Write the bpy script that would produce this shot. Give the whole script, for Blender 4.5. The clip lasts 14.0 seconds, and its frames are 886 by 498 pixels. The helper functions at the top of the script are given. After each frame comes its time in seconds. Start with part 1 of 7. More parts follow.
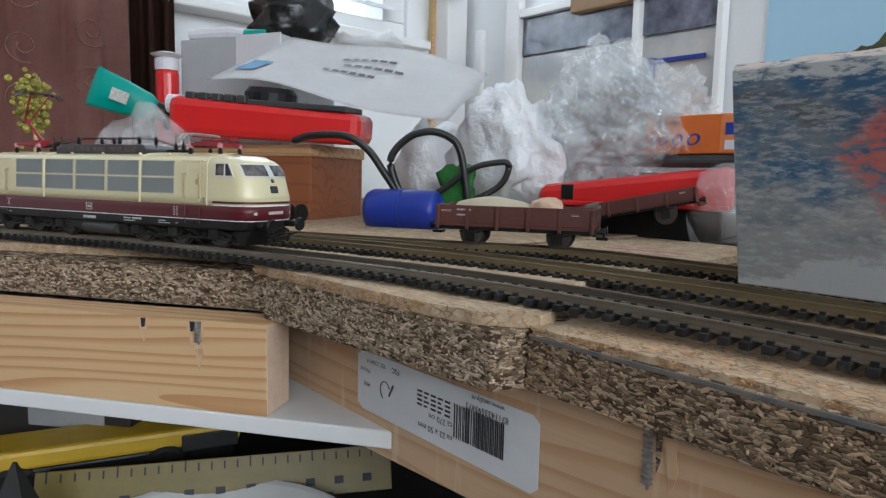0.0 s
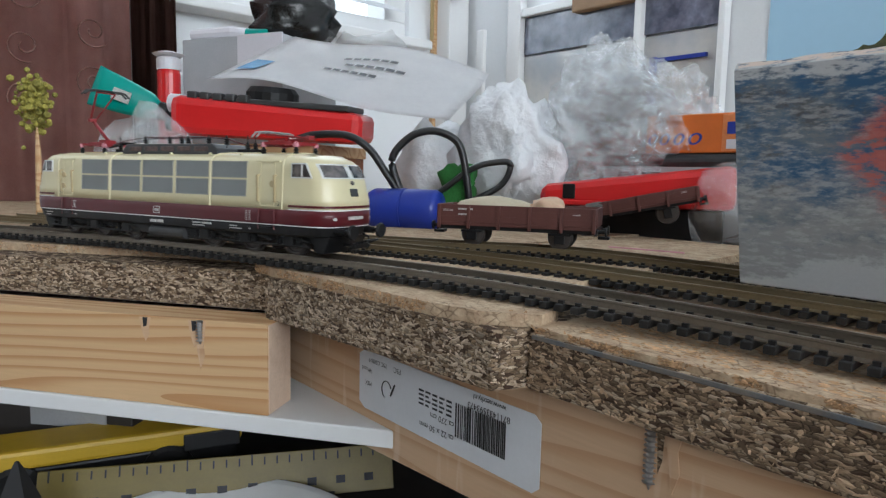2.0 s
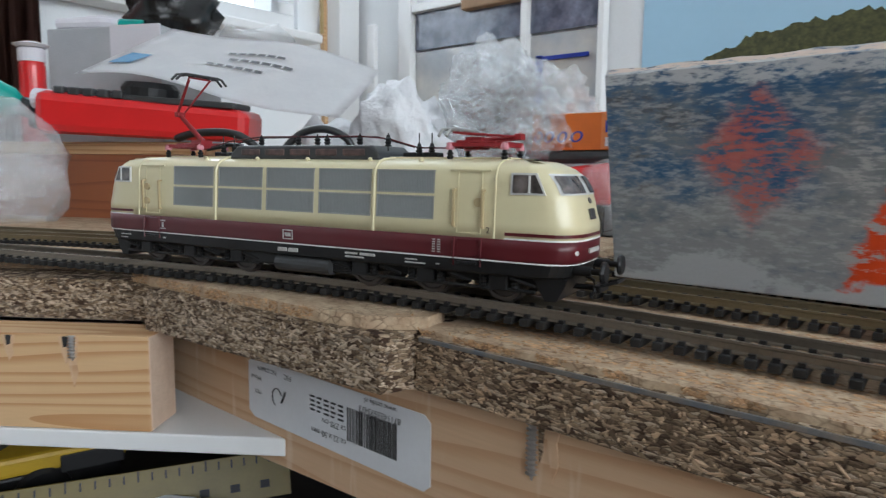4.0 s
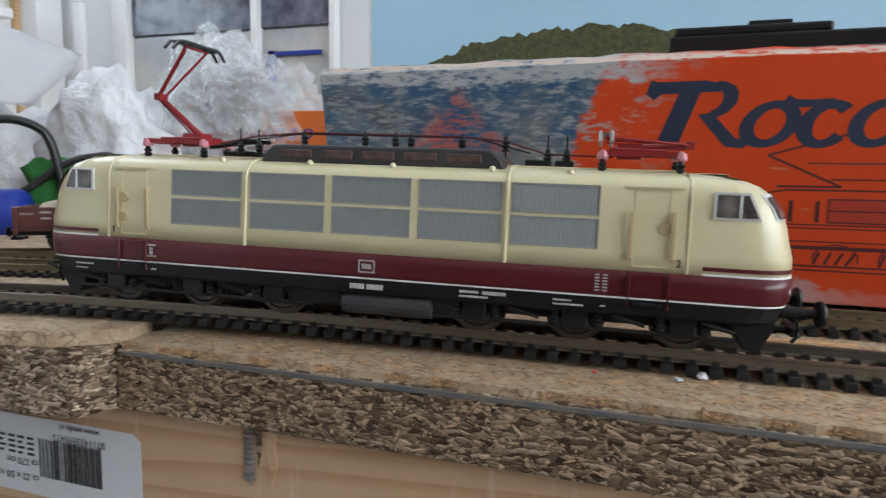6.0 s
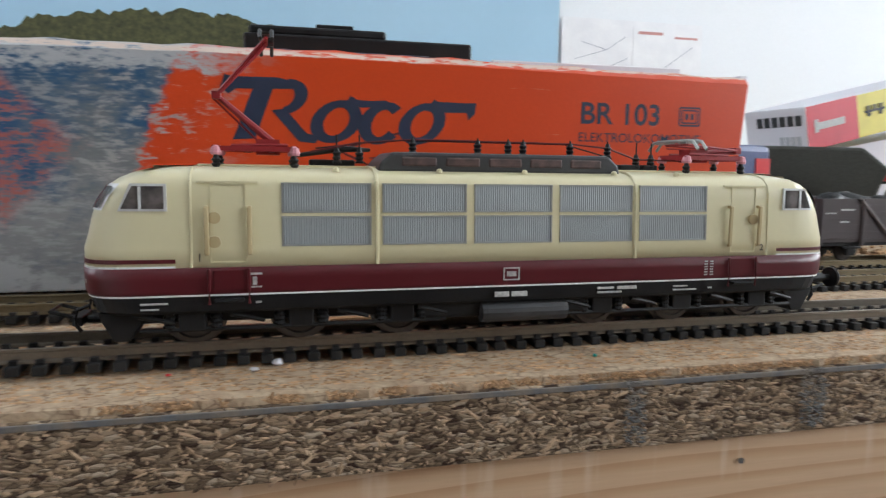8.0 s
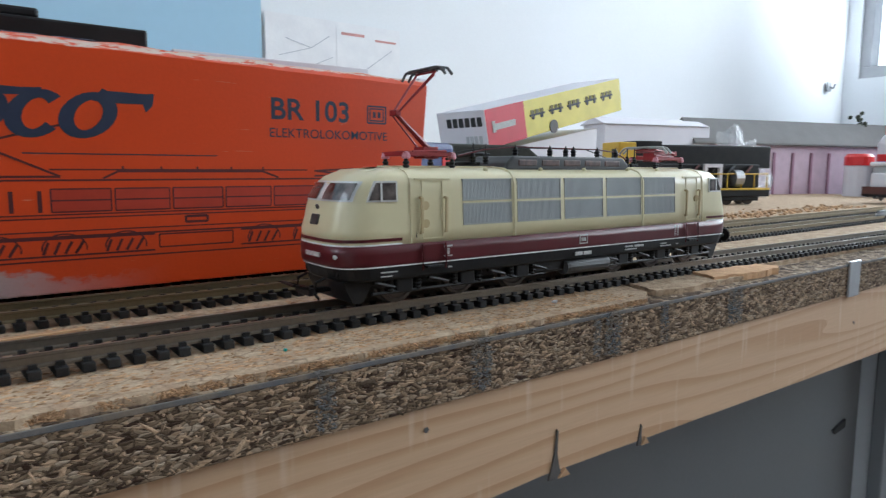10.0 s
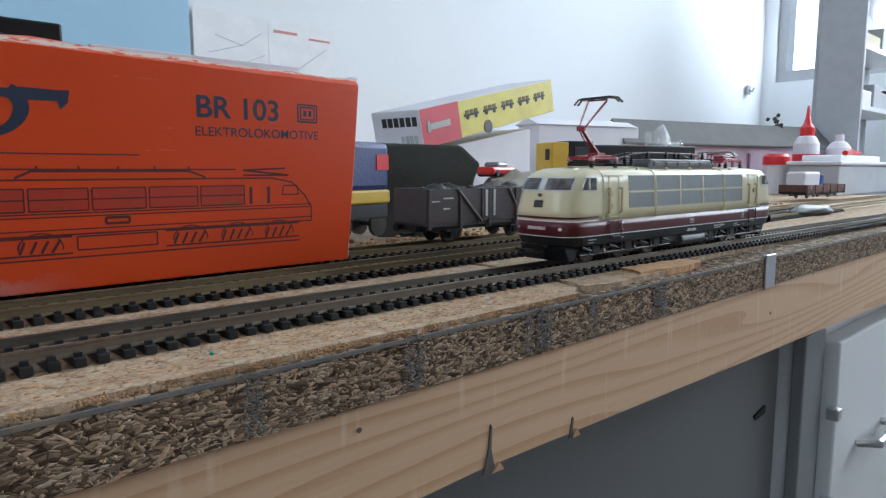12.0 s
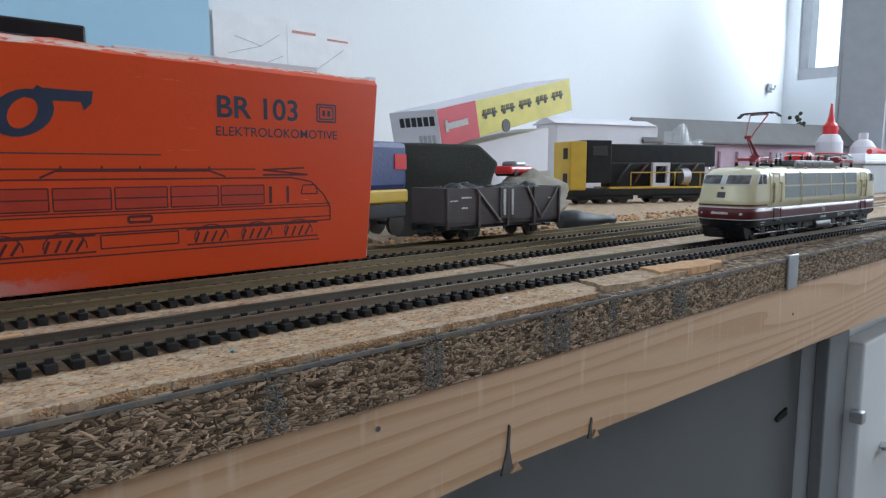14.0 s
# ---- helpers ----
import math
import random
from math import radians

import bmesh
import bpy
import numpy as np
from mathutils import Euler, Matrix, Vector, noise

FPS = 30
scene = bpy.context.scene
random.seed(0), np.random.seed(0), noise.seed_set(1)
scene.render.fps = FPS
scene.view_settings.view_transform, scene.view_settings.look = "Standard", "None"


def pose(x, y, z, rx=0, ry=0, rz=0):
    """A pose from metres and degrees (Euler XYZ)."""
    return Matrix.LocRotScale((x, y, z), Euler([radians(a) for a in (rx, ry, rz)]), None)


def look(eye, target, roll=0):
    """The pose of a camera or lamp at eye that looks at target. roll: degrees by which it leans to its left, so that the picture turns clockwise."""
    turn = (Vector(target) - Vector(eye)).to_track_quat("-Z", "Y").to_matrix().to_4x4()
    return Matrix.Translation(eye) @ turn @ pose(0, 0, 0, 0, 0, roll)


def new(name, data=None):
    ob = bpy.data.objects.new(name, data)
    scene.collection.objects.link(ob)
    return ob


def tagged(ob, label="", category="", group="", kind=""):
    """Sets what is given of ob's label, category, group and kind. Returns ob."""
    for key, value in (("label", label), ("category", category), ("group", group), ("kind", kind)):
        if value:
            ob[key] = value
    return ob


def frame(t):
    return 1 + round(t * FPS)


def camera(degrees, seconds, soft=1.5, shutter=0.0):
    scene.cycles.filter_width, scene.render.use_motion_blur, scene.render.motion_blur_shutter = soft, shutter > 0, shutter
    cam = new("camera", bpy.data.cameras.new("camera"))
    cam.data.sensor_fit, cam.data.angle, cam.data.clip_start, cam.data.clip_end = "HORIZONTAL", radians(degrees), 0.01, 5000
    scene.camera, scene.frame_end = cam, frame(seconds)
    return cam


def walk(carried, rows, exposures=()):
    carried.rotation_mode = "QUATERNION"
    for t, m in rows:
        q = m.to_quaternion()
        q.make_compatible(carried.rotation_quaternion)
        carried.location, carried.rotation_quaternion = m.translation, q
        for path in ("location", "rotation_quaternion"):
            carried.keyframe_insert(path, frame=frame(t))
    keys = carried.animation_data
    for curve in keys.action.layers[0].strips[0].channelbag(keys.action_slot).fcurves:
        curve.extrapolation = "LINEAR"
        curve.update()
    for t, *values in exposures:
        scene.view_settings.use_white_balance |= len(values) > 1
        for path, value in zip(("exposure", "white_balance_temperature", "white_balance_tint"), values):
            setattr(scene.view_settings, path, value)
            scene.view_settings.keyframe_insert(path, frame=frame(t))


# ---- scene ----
cam = camera(67.9, 14.0, soft=1.3, shutter=0.4)
MM = 0.001

# seconds, eye in mm, yaw, pitch, roll of the pan
PATH = [
    (0.0, -17.0, -152.4, 46.0, 49.07, -6.29, 1.30), (0.5, -17.0, -152.4, 46.0, 49.20, -6.30, 1.30),
    (1.0, -17.0, -152.4, 46.0, 49.27, -6.35, 1.28), (1.5, -17.0, -152.4, 46.0, 49.26, -6.35, 1.28),
    (2.0, -17.0, -152.4, 46.0, 49.20, -6.34, 1.27), (2.2, -16.9, -152.4, 46.0, 49.14, -6.29, 1.24),
    (2.6, -16.7, -152.2, 46.3, 48.80, -6.30, 1.20), (3.1, -15.8, -151.7, 47.2, 47.20, -6.40, 1.05),
    (3.6, -14.3, -151.0, 48.6, 44.00, -6.60, 0.85), (4.0, -12.8, -150.2, 49.8, 40.40, -6.75, 0.70),
    (4.3, -11.6, -149.6, 50.4, 37.20, -6.80, 0.58), (4.5, -10.5, -149.0, 50.3, 34.66, -6.74, 0.62),
    (5.0, -7.8, -147.4, 50.2, 28.30, -6.68, 0.72), (5.5, -5.7, -146.3, 50.1, 23.80, -6.68, 0.82),
    (6.0, -2.9, -145.7, 50.1, 18.65, -6.70, 0.76), (6.5, 0.1, -145.4, 50.2, 12.50, -6.75, 0.58),
    (7.0, 3.3, -145.4, 50.8, 3.47, -6.90, 0.50), (7.5, 6.8, -145.5, 51.0, -5.83, -7.02, 0.50),
    (8.0, 9.9, -145.6, 50.6, -13.66, -6.93, 0.62), (8.5, 12.6, -146.1, 50.4, -20.92, -6.97, 0.66),
    (9.0, 15.4, -147.4, 50.4, -27.41, -7.05, 0.48), (9.2, 16.5, -148.1, 50.2, -29.70, -7.00, 0.36),
    (9.6, 18.0, -149.4, 50.0, -34.00, -6.97, 0.27), (10.1, 19.4, -150.8, 49.8, -38.30, -6.95, 0.20),
    (10.7, 20.5, -152.0, 49.6, -41.80, -6.94, 0.14), (11.3, 21.0, -152.5, 49.5, -43.20, -6.94, 0.12),
    (11.5, 21.0, -152.5, 49.5, -43.23, -6.95, 0.12), (12.0, 20.9, -152.4, 49.3, -42.86, -6.91, 0.07),
    (12.5, 20.9, -152.1, 49.1, -42.24, -6.88, -0.04), (13.0, 20.8, -152.0, 49.1, -41.70, -6.90, -0.10),
    (13.5, 20.8, -152.0, 49.2, -41.47, -6.95, -0.08), (14.0, 20.6, -151.9, 49.2, -41.37, -6.95, -0.02),
]


def aimed(x, y, z, yaw, pitch, roll):
    """The camera's pose from its eye in mm and its yaw, pitch and roll in degrees."""
    a, p = radians(yaw), radians(pitch)
    eye = Vector((x, y, z)) * MM
    return look(eye, eye + Vector((-math.sin(a) * math.cos(p), math.cos(a) * math.cos(p), math.sin(p))), roll)


walk(cam, [(t, aimed(*row)) for t, *row in PATH], exposures=[(0.0, -1.78, 5900, 6), (2.2, -1.78, 5900, 6), (5.0, -1.74, 5900, 6), (7.5, -1.46, 6000, 8), (9.0, -1.62, 5800, 6), (11.3, -1.82, 5500, 5), (14.0, -1.88, 5500, 5)])

# ---- daylight ----
world = bpy.data.worlds.new("world")
scene.world = world
world.use_nodes = True
sky = world.node_tree.nodes.new("ShaderNodeTexSky")
sky.sky_type, sky.sun_disc, sky.sun_elevation, sky.sun_rotation = "NISHITA", False, radians(40), radians(120)
world.node_tree.links.new(sky.outputs[0], world.node_tree.nodes["Background"].inputs[0])
world.node_tree.nodes["Background"].inputs[1].default_value = 0.05


def window_light(eye, target, width, height, watts, colour):
    """The sky's light that comes in through a window opening."""
    data = bpy.data.lights.new("window_light", "AREA")
    data.shape, data.size, data.size_y, data.energy, data.color = "RECTANGLE", width, height, watts, colour
    ob = new("window_light", data)
    ob.matrix_world = look(eye, target)
    return ob


window_light((2.26, -0.64, 0.78), (1.0, -0.64, 0.60), 2.65, 0.8, 156.0, (1.0, 0.985, 0.96))
window_light((-0.99, 0.42, 0.74), (0.0, 0.1, 0.25), 0.44, 0.6, 8.0, (0.94, 0.975, 1.0))

# ---- materials ----


def mat(name, colour, rough=0.6, metal=0.0, second=None, size=0.02, amount=0.5, grain=0.002, bump=0.15, relief=0.0004, spec=0.5, stretch=(1, 1, 1), island=0.0, coat=0.0):
    """A surface with stains at one scale (second colour, size in metres) and a fine grain with relief."""
    m = bpy.data.materials.new(name)
    m.use_nodes = True
    n, l = m.node_tree.nodes, m.node_tree.links
    b = n["Principled BSDF"]
    b.inputs["Roughness"].default_value, b.inputs["Metallic"].default_value = rough, metal
    b.inputs["Specular IOR Level"].default_value = spec
    b.inputs["Coat Weight"].default_value = coat
    second = second or tuple(c * 0.72 for c in colour)
    co = n.new("ShaderNodeTexCoord")
    mp = n.new("ShaderNodeMapping")
    mp.inputs["Scale"].default_value = stretch
    l.new(co.outputs["Object"], mp.inputs[0])
    big, fine = n.new("ShaderNodeTexNoise"), n.new("ShaderNodeTexNoise")
    big.inputs["Scale"].default_value, big.inputs["Detail"].default_value = 1 / size, 6
    fine.inputs["Scale"].default_value, fine.inputs["Detail"].default_value = 1 / grain, 3
    l.new(mp.outputs[0], big.inputs[0]), l.new(mp.outputs[0], fine.inputs[0])
    ramp = n.new("ShaderNodeMapRange")
    ramp.inputs[1].default_value, ramp.inputs[2].default_value, ramp.inputs[4].default_value = 0.35, 0.7, amount
    l.new(big.outputs[0], ramp.inputs[0])
    mix = n.new("ShaderNodeMix")
    mix.data_type = "RGBA"
    mix.inputs[6].default_value, mix.inputs[7].default_value = (*colour, 1), (*second, 1)
    l.new(ramp.outputs[0], mix.inputs[0])
    out = mix.outputs[2]
    sh = n.new("ShaderNodeHueSaturation")
    l.new(out, sh.inputs["Color"])
    add = n.new("ShaderNodeMapRange")
    add.inputs[3].default_value, add.inputs[4].default_value = 1 - bump, 1 + bump
    l.new(fine.outputs[0], add.inputs[0])
    if island:
        info, geo = n.new("ShaderNodeObjectInfo"), n.new("ShaderNodeNewGeometry")
        s, r = n.new("ShaderNodeMath"), n.new("ShaderNodeMapRange")
        l.new(info.outputs["Random"], s.inputs[0]), l.new(geo.outputs["Random Per Island"], s.inputs[1])
        f = n.new("ShaderNodeMath")
        f.operation = "FRACT"
        l.new(s.outputs[0], f.inputs[0])
        r.inputs[3].default_value, r.inputs[4].default_value = 1 - island, 1 + island
        l.new(f.outputs[0], r.inputs[0])
        t = n.new("ShaderNodeMath")
        t.operation = "MULTIPLY"
        l.new(r.outputs[0], t.inputs[0]), l.new(add.outputs[0], t.inputs[1])
        l.new(t.outputs[0], sh.inputs["Value"])
    else:
        l.new(add.outputs[0], sh.inputs["Value"])
    l.new(sh.outputs[0], b.inputs["Base Color"])
    if relief:
        bp = n.new("ShaderNodeBump")
        bp.inputs["Strength"].default_value, bp.inputs["Distance"].default_value = 0.5, relief
        l.new(fine.outputs[0], bp.inputs["Height"])
        l.new(bp.outputs[0], b.inputs["Normal"])
    return m


def wood(name, light, dark, along="x", ring=0.009, rough=0.6):
    """Softwood with long grain lines."""
    m = mat(name, light, rough, second=tuple(c * 0.86 for c in light), size=0.05, grain=0.0012, bump=0.07, relief=0.0002, stretch=(0.07, 1, 1) if along == "x" else (1, 1, 0.12))
    n, l = m.node_tree.nodes, m.node_tree.links
    w = n.new("ShaderNodeTexNoise")
    w.inputs["Scale"].default_value, w.inputs["Detail"].default_value, w.inputs["Roughness"].default_value = 22.0, 2.0, 0.4
    mp = next(x for x in n if x.bl_idname == "ShaderNodeMapping")
    co = next(x for x in n if x.bl_idname == "ShaderNodeTexCoord")
    l.new(mp.outputs[0], w.inputs[0])
    sh = next(x for x in n if x.bl_idname == "ShaderNodeHueSaturation")
    # year rings: level lines of the height across the grain, bent by a slow noise
    sep, turn, rest, r = n.new("ShaderNodeSeparateXYZ"), n.new("ShaderNodeMath"), n.new("ShaderNodeMath"), n.new("ShaderNodeMapRange")
    l.new(co.outputs["Object"], sep.inputs[0])
    bend, high = n.new("ShaderNodeMath"), n.new("ShaderNodeMath")
    bend.operation, high.operation, turn.operation, rest.operation = "MULTIPLY", "MULTIPLY", "ADD", "FRACT"
    bend.inputs[1].default_value, high.inputs[1].default_value = 12.0, 0.55 / ring
    l.new(w.outputs[0], bend.inputs[0]), l.new(sep.outputs[2 if along == "x" else 0], high.inputs[0])
    l.new(bend.outputs[0], turn.inputs[0]), l.new(high.outputs[0], turn.inputs[1]), l.new(turn.outputs[0], rest.inputs[0])
    r.interpolation_type = "SMOOTHSTEP"
    r.inputs[1].default_value, r.inputs[2].default_value, r.inputs[4].default_value = 0.45, 0.97, 0.7
    l.new(rest.outputs[0], r.inputs[0])
    mix = n.new("ShaderNodeMix")
    mix.data_type = "RGBA"
    l.new(r.outputs[0], mix.inputs[0])
    mix.inputs[7].default_value = (*dark, 1)
    l.new(sh.inputs["Color"].links[0].from_socket, mix.inputs[6])
    l.new(mix.outputs[2], sh.inputs["Color"])
    return m


def cracked(m, size, dark, amount=0.8, stretch=(0.5, 1, 1)):
    """Fine dark cracks between flat crumbs, over a material of mat()."""
    n, l = m.node_tree.nodes, m.node_tree.links
    sh = next(x for x in n if x.bl_idname == "ShaderNodeHueSaturation")
    co, mp, cell, wob = n.new("ShaderNodeTexCoord"), n.new("ShaderNodeMapping"), n.new("ShaderNodeTexVoronoi"), n.new("ShaderNodeTexNoise")
    mp.inputs["Scale"].default_value = stretch
    cell.feature, cell.inputs["Scale"].default_value = "DISTANCE_TO_EDGE", 1 / size
    wob.inputs["Scale"].default_value, wob.inputs["Detail"].default_value = 0.35 / size, 4
    r, gate, k, mix = n.new("ShaderNodeMapRange"), n.new("ShaderNodeMapRange"), n.new("ShaderNodeMath"), n.new("ShaderNodeMix")
    l.new(co.outputs["Object"], mp.inputs[0]), l.new(mp.outputs[0], cell.inputs[0]), l.new(mp.outputs[0], wob.inputs[0])
    r.inputs[1].default_value, r.inputs[2].default_value, r.inputs[3].default_value, r.inputs[4].default_value = 0.0, 0.10, amount, 0.0
    gate.inputs[1].default_value, gate.inputs[2].default_value = 0.42, 0.56
    k.operation, mix.data_type = "MULTIPLY", "RGBA"
    l.new(cell.outputs["Distance"], r.inputs[0]), l.new(wob.outputs[0], gate.inputs[0])
    l.new(r.outputs[0], k.inputs[0]), l.new(gate.outputs[0], k.inputs[1]), l.new(k.outputs[0], mix.inputs[0])
    mix.inputs[7].default_value = (*dark, 1)
    l.new(sh.inputs["Color"].links[0].from_socket, mix.inputs[6]), l.new(mix.outputs[2], sh.inputs["Color"])
    return m


def thin(m, amount):
    """Lets part of the light through a thin cloth or slat."""
    n, l = m.node_tree.nodes, m.node_tree.links
    b, out = n["Principled BSDF"], n["Material Output"]
    t, mix = n.new("ShaderNodeBsdfTranslucent"), n.new("ShaderNodeMixShader")
    l.new(b.inputs["Base Color"].links[0].from_socket, t.inputs[0])
    mix.inputs[0].default_value = amount
    l.new(b.outputs[0], mix.inputs[1]), l.new(t.outputs[0], mix.inputs[2]), l.new(mix.outputs[0], out.inputs[0])
    return m


WALL = mat("wall_paint", (0.84, 0.86, 0.88), 0.85, second=(0.80, 0.82, 0.84), size=0.25, grain=0.003, bump=0.03, relief=0.0003)
# floor out of view, dark so that it bounces little light
FLOOR = mat("dark_floor", (0.10, 0.08, 0.06), 0.5, size=0.2)
# invented dark colour for the wall behind the camera, to lower the fill
DARK_UNSEEN_WALL = mat("dark_unseen_wall", (0.15, 0.09, 0.045), 0.6, second=(0.14, 0.08, 0.04), size=0.1, grain=0.004)
PINE = wood("pine", (0.62, 0.41, 0.22), (0.40, 0.18, 0.06), ring=0.004)
PINE_PALE = wood("pale_pine", (0.60, 0.40, 0.245), (0.44, 0.25, 0.125), ring=0.0055)

def sawn(m):
    """Pale upright saw marks on planed timber."""
    n, l = m.node_tree.nodes, m.node_tree.links
    sh = next(x for x in n if x.bl_idname == "ShaderNodeHueSaturation")
    co, mp, t, r, mix = n.new("ShaderNodeTexCoord"), n.new("ShaderNodeMapping"), n.new("ShaderNodeTexNoise"), n.new("ShaderNodeMapRange"), n.new("ShaderNodeMix")
    mp.inputs["Scale"].default_value, t.inputs["Scale"].default_value, t.inputs["Detail"].default_value = (190, 1, 22), 1.0, 2
    l.new(co.outputs["Object"], mp.inputs[0]), l.new(mp.outputs[0], t.inputs[0]), l.new(t.outputs[0], r.inputs[0])
    r.inputs[1].default_value, r.inputs[2].default_value, r.inputs[4].default_value = 0.60, 0.72, 0.4
    mix.data_type = "RGBA"
    mix.inputs[7].default_value = (0.72, 0.58, 0.44, 1)
    l.new(r.outputs[0], mix.inputs[0]), l.new(sh.inputs["Color"].links[0].from_socket, mix.inputs[6]), l.new(mix.outputs[2], sh.inputs["Color"])
    return m


sawn(PINE_PALE)
END_GRAIN = mat("end_grain", (0.66, 0.50, 0.38), 0.8, second=(0.55, 0.38, 0.27), size=0.006, grain=0.0008, bump=0.15, relief=0.0003)
CHIP_BASE = mat("chipboard", (0.13, 0.085, 0.055), 0.9, second=(0.035, 0.022, 0.015), size=0.004, amount=0.9, grain=0.001, bump=0.35, relief=0.0012, spec=0.2)


def pressed(m, pale, mid, dark):
    """Long pressed flakes with dark gaps, over a material of mat()."""
    n, l = m.node_tree.nodes, m.node_tree.links
    sh = next(x for x in n if x.bl_idname == "ShaderNodeHueSaturation")
    b = n["Principled BSDF"]
    co, mp, wob, add = n.new("ShaderNodeTexCoord"), n.new("ShaderNodeMapping"), n.new("ShaderNodeTexNoise"), n.new("ShaderNodeMix")
    wob.inputs["Scale"].default_value, wob.inputs["Detail"].default_value = 260, 3
    add.data_type, add.blend_type, add.inputs[0].default_value = "RGBA", "ADD", 0.0016
    l.new(co.outputs["Object"], wob.inputs[0]), l.new(co.outputs["Object"], add.inputs[6]), l.new(wob.outputs["Color"], add.inputs[7])
    mp.inputs["Scale"].default_value = (0.34, 0.34, 1.0)
    l.new(add.outputs[2], mp.inputs[0])
    cell, edge = n.new("ShaderNodeTexVoronoi"), n.new("ShaderNodeTexVoronoi")
    edge.feature = "DISTANCE_TO_EDGE"
    for t in (cell, edge):
        t.inputs["Scale"].default_value = 1050
        l.new(mp.outputs[0], t.inputs[0])
    ramp, gap, mix, sep = n.new("ShaderNodeValToRGB"), n.new("ShaderNodeMapRange"), n.new("ShaderNodeMix"), n.new("ShaderNodeSeparateColor")
    l.new(cell.outputs["Color"], sep.inputs[0]), l.new(sep.outputs[0], ramp.inputs[0])
    steps = ((0.0, dark), (0.3, tuple(v * 0.5 for v in mid)), (0.62, mid), (1.0, pale))
    ramp.color_ramp.elements.new(0.3), ramp.color_ramp.elements.new(0.62)
    for k, (p, c) in enumerate(steps):
        ramp.color_ramp.elements[k].position, ramp.color_ramp.elements[k].color = p, (*c, 1)
    gap.inputs[1].default_value, gap.inputs[2].default_value, gap.inputs[3].default_value, gap.inputs[4].default_value = 0.0, 0.09, 0.85, 0.0
    l.new(edge.outputs["Distance"], gap.inputs[0])
    mix.data_type = "RGBA"
    mix.inputs[7].default_value = (*(v * 0.4 for v in dark), 1)
    l.new(gap.outputs[0], mix.inputs[0]), l.new(ramp.outputs[0], mix.inputs[6]), l.new(mix.outputs[2], sh.inputs["Color"])
    bp = n.new("ShaderNodeBump")
    bp.inputs["Strength"].default_value, bp.inputs["Distance"].default_value = 0.9, 0.0007
    h = n.new("ShaderNodeMath")
    l.new(sep.outputs[1], h.inputs[0]), l.new(edge.outputs["Distance"], h.inputs[1]), l.new(h.outputs[0], bp.inputs["Height"]), l.new(bp.outputs[0], b.inputs["Normal"])
    return m


FLAKE_GREY = mat("grey_wood_flake", (0.38, 0.30, 0.22), 0.8, second=(0.20, 0.15, 0.115), size=0.004, grain=0.0007, bump=0.25, relief=0.0002, island=0.72, spec=0.25)
FLAKE = mat("wood_flake", (0.34, 0.24, 0.155), 0.8, second=(0.20, 0.12, 0.065), size=0.006, grain=0.0007, bump=0.25, relief=0.0002, island=0.75, spec=0.25)
CHIP = pressed(CHIP_BASE, (0.46, 0.36, 0.26), (0.27, 0.19, 0.12), (0.05, 0.027, 0.018))
CORK = cracked(mat("cork_sheet", (0.50, 0.385, 0.26), 0.9, second=(0.33, 0.215, 0.135), size=0.007, amount=0.85, grain=0.0016, bump=0.35, relief=0.0010, spec=0.2), 0.0027, (0.09, 0.05, 0.033), 0.62, (0.6, 1, 1))
CORK_EDGE = mat("cork_crumb", (0.46, 0.29, 0.16), 0.9, second=(0.30, 0.17, 0.09), size=0.004, grain=0.0012, bump=0.3, relief=0.0006, island=0.4, spec=0.2)
GREY_PAINT = mat("grey_paint", (0.10, 0.108, 0.12), 0.7, second=(0.22, 0.17, 0.12), amount=0.8, size=0.009, grain=0.001, bump=0.2, relief=0.0003)
SLEEPER = mat("black_sleeper_plastic", (0.012, 0.012, 0.013), 0.5, spec=0.25, second=(0.032, 0.029, 0.026), size=0.004, grain=0.0006, bump=0.3, relief=0.0002, island=0.3)
RAIL = mat("dull_rail_metal", (0.23, 0.20, 0.16), 0.38, 0.75, second=(0.14, 0.11, 0.08), size=0.03, grain=0.001, bump=0.2, relief=0.0001)
RAIL_BRASS = mat("aged_brass_rail", (0.25, 0.20, 0.12), 0.42, 0.7, second=(0.13, 0.10, 0.06), size=0.03, grain=0.001, bump=0.2, relief=0.0001)
CREAM = mat("cream_lacquer", (0.66, 0.595, 0.37), 0.30, second=(0.63, 0.57, 0.365), size=0.05, grain=0.002, bump=0.02, relief=0.00002, coat=0.12)
MAROON = mat("maroon_lacquer", (0.085, 0.010, 0.014), 0.34, spec=0.35, second=(0.09, 0.010, 0.014), size=0.05, grain=0.002, bump=0.03, relief=0.00002, coat=0.08)
BLACK = mat("black_plastic", (0.008, 0.008, 0.009), 0.42, spec=0.3, second=(0.018, 0.018, 0.018), size=0.01, grain=0.001, bump=0.2, relief=0.0001)
DARK_GREY = mat("dark_grey_plastic", (0.030, 0.031, 0.033), 0.45, second=(0.06, 0.06, 0.06), size=0.01, grain=0.001, bump=0.15, relief=0.0001)
GRILLE = mat("grey_grille", (0.25, 0.265, 0.265), 0.42, 0.25, second=(0.21, 0.225, 0.225), size=0.01, grain=0.001, bump=0.08, relief=0.0)
SILVER = mat("silver_trim", (0.72, 0.72, 0.70), 0.3, 0.15, grain=0.001, relief=0.0)
WHITE = mat("white_print", (0.78, 0.78, 0.75), 0.5, grain=0.002, bump=0.03, relief=0.0)
RED_PAINT = mat("pantograph_red", (0.26, 0.018, 0.022), 0.38, grain=0.001, bump=0.1, relief=0.0001)
PINK = mat("pink_insulator", (0.55, 0.22, 0.26), 0.45, grain=0.001, relief=0.0)
